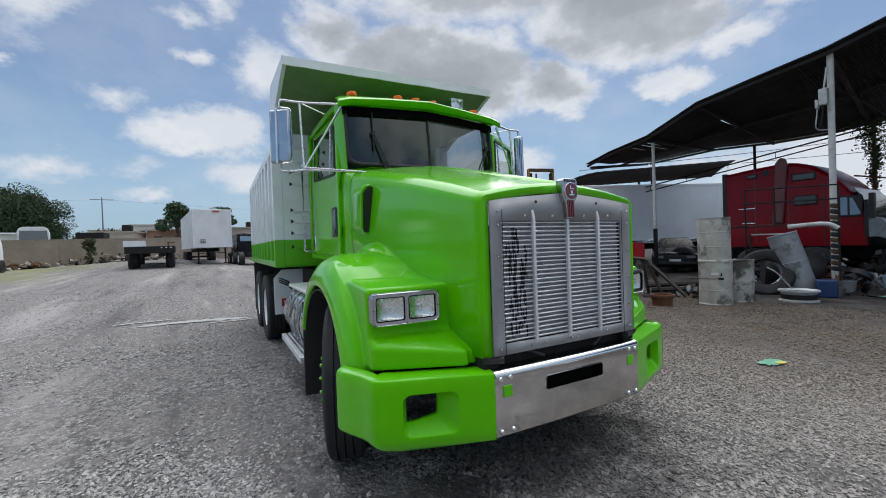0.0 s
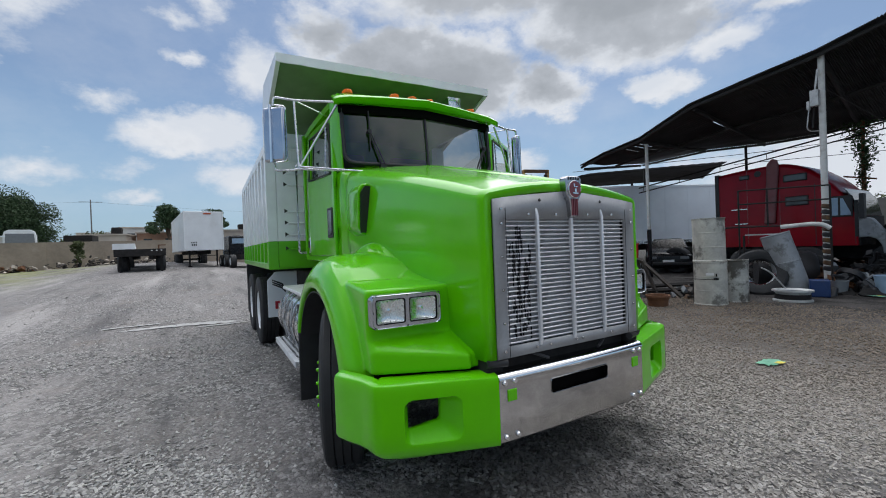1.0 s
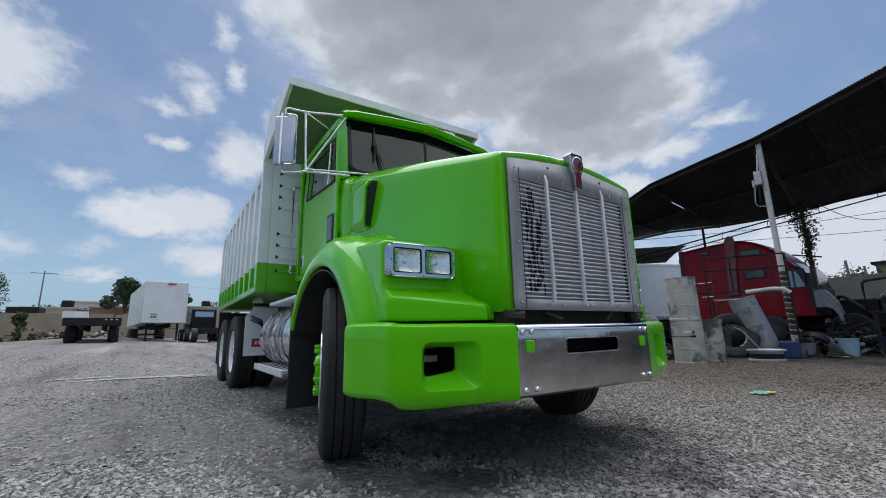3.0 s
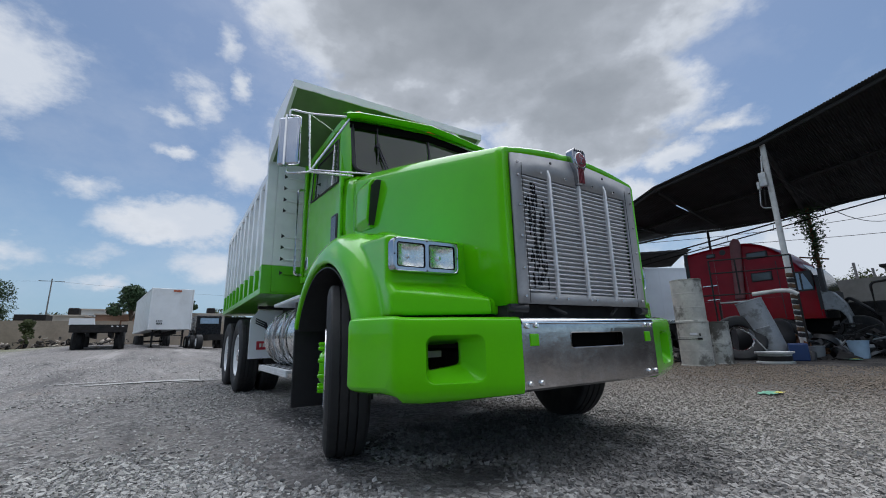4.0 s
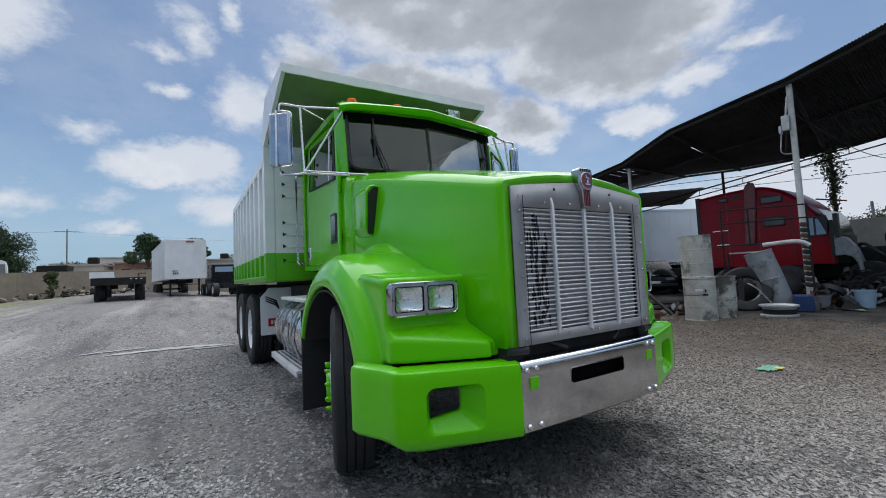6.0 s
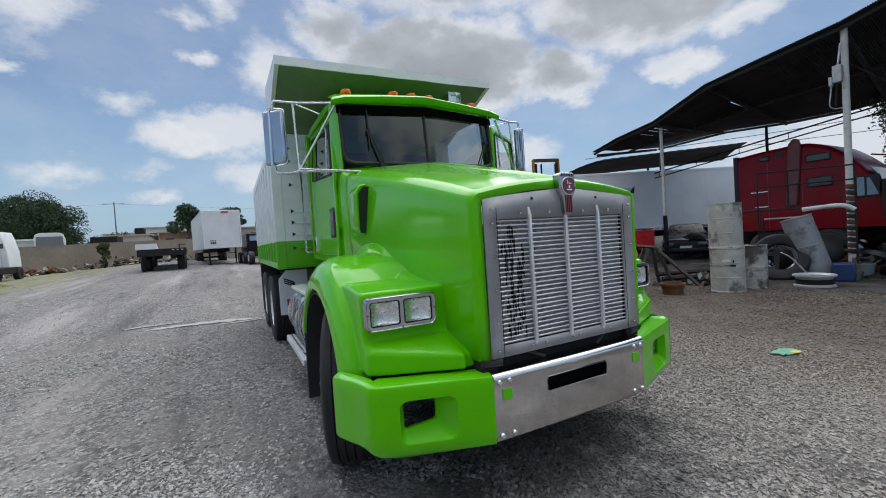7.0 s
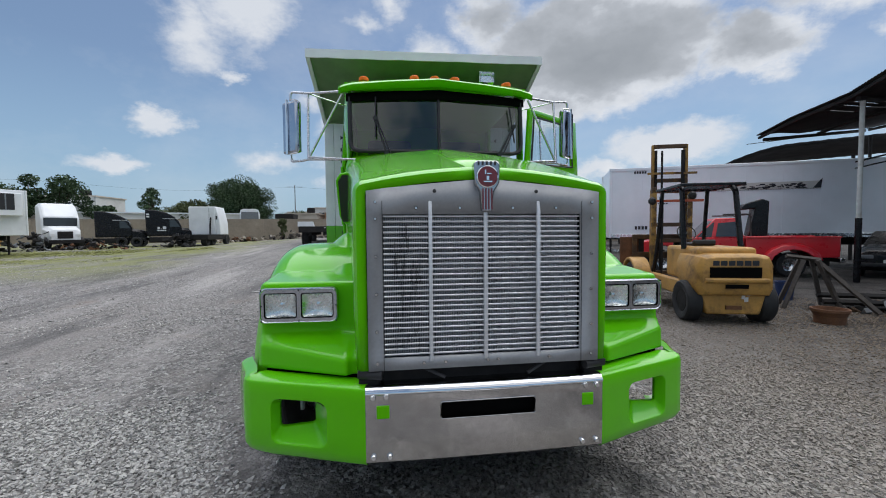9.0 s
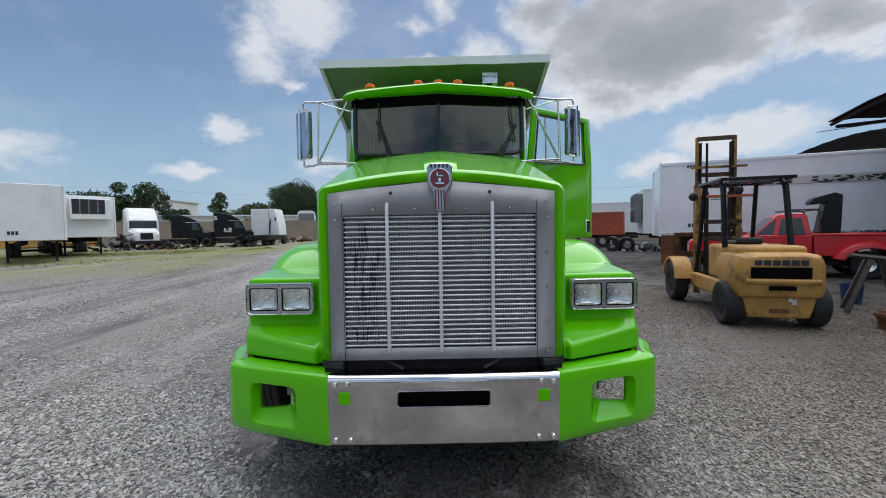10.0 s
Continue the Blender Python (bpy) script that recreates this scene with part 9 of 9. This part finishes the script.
tree(-18.0, 62.5, 9.1, 4.5, 71, n=34000, clumps=70, low=0.12, size=0.16)
tree(-3.0, 62.0, 8.2, 2.5, 72, n=1600, size=0.25, low=0.45, label="dark tree with an open crown behind the trailer")
tree(2.6, 64.0, 7.9, 2.0, 73, n=900, size=0.25, low=0.6, clumps=9, label="thin open tree behind the trailer")
tree(-34.0, 52.0, 8.6, 3.2, 74, n=1500, size=0.26, low=0.5, clumps=12, label="tall open tree with gaps in its crown")
tree(-38.5, 50.0, 6.2, 4.4, 75, n=4200, clumps=20, low=0.2, label="broad dark green tree")
tree(-27.0, 57.0, 7.6, 1.7, 76, n=900, size=0.22, low=0.4, clumps=9, label="narrow dark conifer-like tree")
tree(-23.0, 58.0, 5.9, 3.0, 77, LEAF_DRY, n=2200, low=0.25, label="olive green tree beyond the wall")
tree(-31.0, 55.0, 4.9, 3.0, 78, n=2200, low=0.2, label="low dark green tree")
tree(-9.2, 47.9, 3.2, 0.75, 79, LEAF_DRY, n=900, trunk=0.06, size=0.14, low=0.1, label="grey-green bush in front of the wall")
tree(-47.0, 48.0, 5.5, 4.0, 80, n=2600, low=0.2, label="dark green tree beyond the trailers")
for x, y, h, seed in ((-30, 70, 5.2, 81), (-44, 62, 5.0, 82), (-12, 75, 5.0, 83), (8, 72, 5.5, 84)):
    tree(x, y, h, 4.5, seed, LEAF_DRY, n=2000, low=0.2, label="distant olive green tree")


def house(x, y, w, d, h, material, seed, label):
    r = random.Random(seed)
    hs = thing("house", pose(x, y, 0.6, 0, 0, r.uniform(-8, 8)), label, "house", "houses beyond the wall")
    part("wall", boxes((-w / 2, w / 2, 0, d, 0, h)), material, hs)
    part("roof", boxes((-w / 2 - 0.15, w / 2 + 0.15, -0.15, d + 0.15, h, h + 0.18)), PLASTER, hs)
    for i in range(max(1, int(w / 2.4))):
        x0 = -w / 2 + 0.7 + i * 2.3
        wd = part("window", boxes((x0, x0 + 0.9, -0.03, 0.05, h - 1.7, h - 0.7)), DARK_GLASS, hs)
        part("sill", boxes((x0 - 0.08, x0 + 0.98, -0.10, -0.031, h - 1.78, h - 1.70)), PLASTER, wd)
    part("water_tank", boxes((w * 0.15, w * 0.15 + 1.0, 0.6, 1.6, h + 0.18, h + 1.0)), SHADE_DARK, hs, bevel=0.15)


BRICK = mat("bare_brick", (0.36, 0.21, 0.14), 0.9, grain=0.2, grain_scale=0.8, dirt=0.4, dirt_color=(0.3, 0.25, 0.2), dirt_scale=0.6)
house(-9.5, 62, 4.5, 5, 3.6, PLASTER, 1, "low plastered house beyond the wall")
house(-6.5, 72, 5, 5, 5.0, WHITEWASH, 2, "whitewashed flat-roofed house beyond the wall")
house(-3.2, 64, 6.5, 5, 3.9, BRICK, 3, "bare brick house with a flat roof")
house(-1.8, 74, 3.5, 4, 6.2, PLASTER, 4, "pale two-storey house beyond the wall")
house(-12.0, 82, 7, 5, 4.8, WHITEWASH, 5, "whitewashed house far beyond the wall")
house(4.5, 66, 6, 5, 4.2, PLASTER, 6, "low plastered house beyond the wall")
house(-39.5, 62, 7, 6, 6.0, WHITEWASH, 7, "pale two-storey house among trees")
house(-26.0, 75, 9, 6, 5.6, PLASTER, 8, "long pale house among trees")
lw = thing("white_hall", pose(-30.0, 53.5, 0.4, 0, 0, 18), "long whitewashed hall beyond the parked tractors", "building")
part("wall", boxes((-16, 15, 0, 6, 0, 3.6)), WHITEWASH, lw)
part("roof", boxes((-16.2, 15.2, -0.2, 6.2, 3.6, 3.75)), GREY_BOX, lw)
hb = thing("striped_hall", pose(-40.5, 43.5, 0.4, 0, 0, 30), "hall painted white, red and ochre in bands", "building")
part("wall", boxes((-4, 7, 0, 5, 1.7, 3.0)), ORANGE_RED, hb)
part("lower_wall", boxes((-4, 7, 0, 5, 0, 1.7)), YELLOW, hb)
part("upper_wall", boxes((-4, 7, 0, 5, 3.0, 4.4)), WHITEWASH, hb)
dr = thing("dark_lean_to", pose(-10.15, 54.0, 0.6), "dark flat sheet roof beyond the wall", "shed")
part("roof", boxes((-1.1, 1.1, 0, 3, 2.75, 3.3)), SHADE_DARK, dr)
part("support", boxes((-1.0, -0.85, 0.2, 0.4, 0, 2.75), (0.85, 1.0, 0.2, 0.4, 0, 2.75)), SHADE_DARK, dr)




def utility_pole(x, y, top, label):
    p = thing("utility_pole", pose(x, y, 0.6), label, "pole", "utility poles")
    bm = bmesh.new()
    tube(bm, [(0, 0, 0), (0, 0, top)], 0.10, 8, 0.06)
    part("pole", bm, POLE_GREY, p)
    part("cross_arm", boxes((-1.2, 1.2, -0.04, 0.04, top - 0.33, top - 0.27)), POLE_GREY, p)


utility_pole(-11.6, 69.0, 8.6, "grey timber utility pole with a cross arm")
utility_pole(-39.6, 56.0, 7.8, "grey timber utility pole with a cross arm")
for pts in (((-39.6, 56, 8.1), (-26, 62, 7.3), (-11.6, 69, 8.9)), ((-39.6, 56, 8.1), (-60, 45, 7.2), (-80, 35, 8.2)), ((-11.6, 69, 8.9), (10, 70, 7.6), (40, 66, 8.6))):
    bm = bmesh.new()
    tube(bm, bend(pts, 12, 8), 0.008, 4)
    tagged(made("power_line", bm, BLACK), "thin black overhead power line", "cable", "power lines")


# thin grass on the far edge of the gravel and pale ragged streaks
def grass_patch(x0, y0, x1, y1, width, n, seed):
    r = np.random.default_rng(seed)
    verts, faces = [], []
    dx, dy = x1 - x0, y1 - y0
    L = math.hypot(dx, dy)
    nx, ny = -dy / L, dx / L
    for i in range(n):
        t_, o = r.random(), r.normal() * width * 0.45
        w = 0.5 + 0.5 * math.sin(t_ * 19 + seed) * math.sin(t_ * 7.3)
        if r.random() > 0.35 + 0.65 * w:
            continue
        x, y = x0 + dx * t_ + nx * o, y0 + dy * t_ + ny * o
        z = ground_height(x, y)
        a, h = r.uniform(0, math.pi), r.uniform(0.008, 0.028)
        k = len(verts)
        verts += [(x - math.cos(a) * 0.05, y - math.sin(a) * 0.05, z), (x + math.cos(a) * 0.05, y + math.sin(a) * 0.05, z), (x + r.normal() * 0.05, y + r.normal() * 0.05, z + h)]
        faces.append((k, k + 1, k + 2))
    me = bpy.data.meshes.new("grass")
    me.from_pydata(verts, [], faces)
    me.materials.append(GRASS)
    tagged(new("grass", me), "thin yellow-green grass on the edge of the gravel", "grass", kind="stuff")


GRASS = mat("thin_grass", (0.25, 0.26, 0.09), 0.8, grain=0.4, grain_scale=0.6, spec=0.2)
grass_patch(-26, 26.5, -11, 33.5, 4.5, 24000, 5)
grass_patch(-22, 18.5, -12, 24.0, 3.2, 3500, 6)
PALE_STREAK = mat("pale_ground_streak", (0.40, 0.395, 0.385), 0.95, grain=0.1, grain_scale=2, bump=0.3, bump_scale=20)
for k, (x, y, l, w, a) in enumerate(((-0.25, 9.7, 1.05, 0.24, -7), (-1.15, 10.3, 0.55, 0.10, 10), (0.45, 9.4, 0.5, 0.10, 4))):
    bm = bmesh.new()
    n = 60
    top, low = [], []
    for i in range(n + 1):
        q = i / n
        bow = 0.10 * l * math.sin(q * 4 + k)
        half = w * math.sin(math.pi * q) ** 0.6 * (0.55 + 0.9 * abs(noise.noise((q * 9, k * 3.1, 0.5)))) + 0.004
        lean = 0.10 * noise.noise((q * 14, k * 2.3, 4.0)) * w
        top.append(bm.verts.new(((q - 0.5) * 2 * l, bow + half + lean, 0.0)))
        low.append(bm.verts.new(((q - 0.5) * 2 * l, bow - half * (0.6 + 0.5 * noise.noise((q * 17, k, 8.0))) + lean, 0.0)))
    for i in range(n):
        bm.faces.new((low[i], low[i + 1], top[i + 1], top[i]))
    ob = made("mud_streak", bm, PALE_STREAK)
    ob.matrix_basis = pose(x, y, ground_height(x, y) + 0.016, 0, 0, a)
    tagged(ob, "pale ragged streak on the gravel", "mud", "mud streaks", "structure")
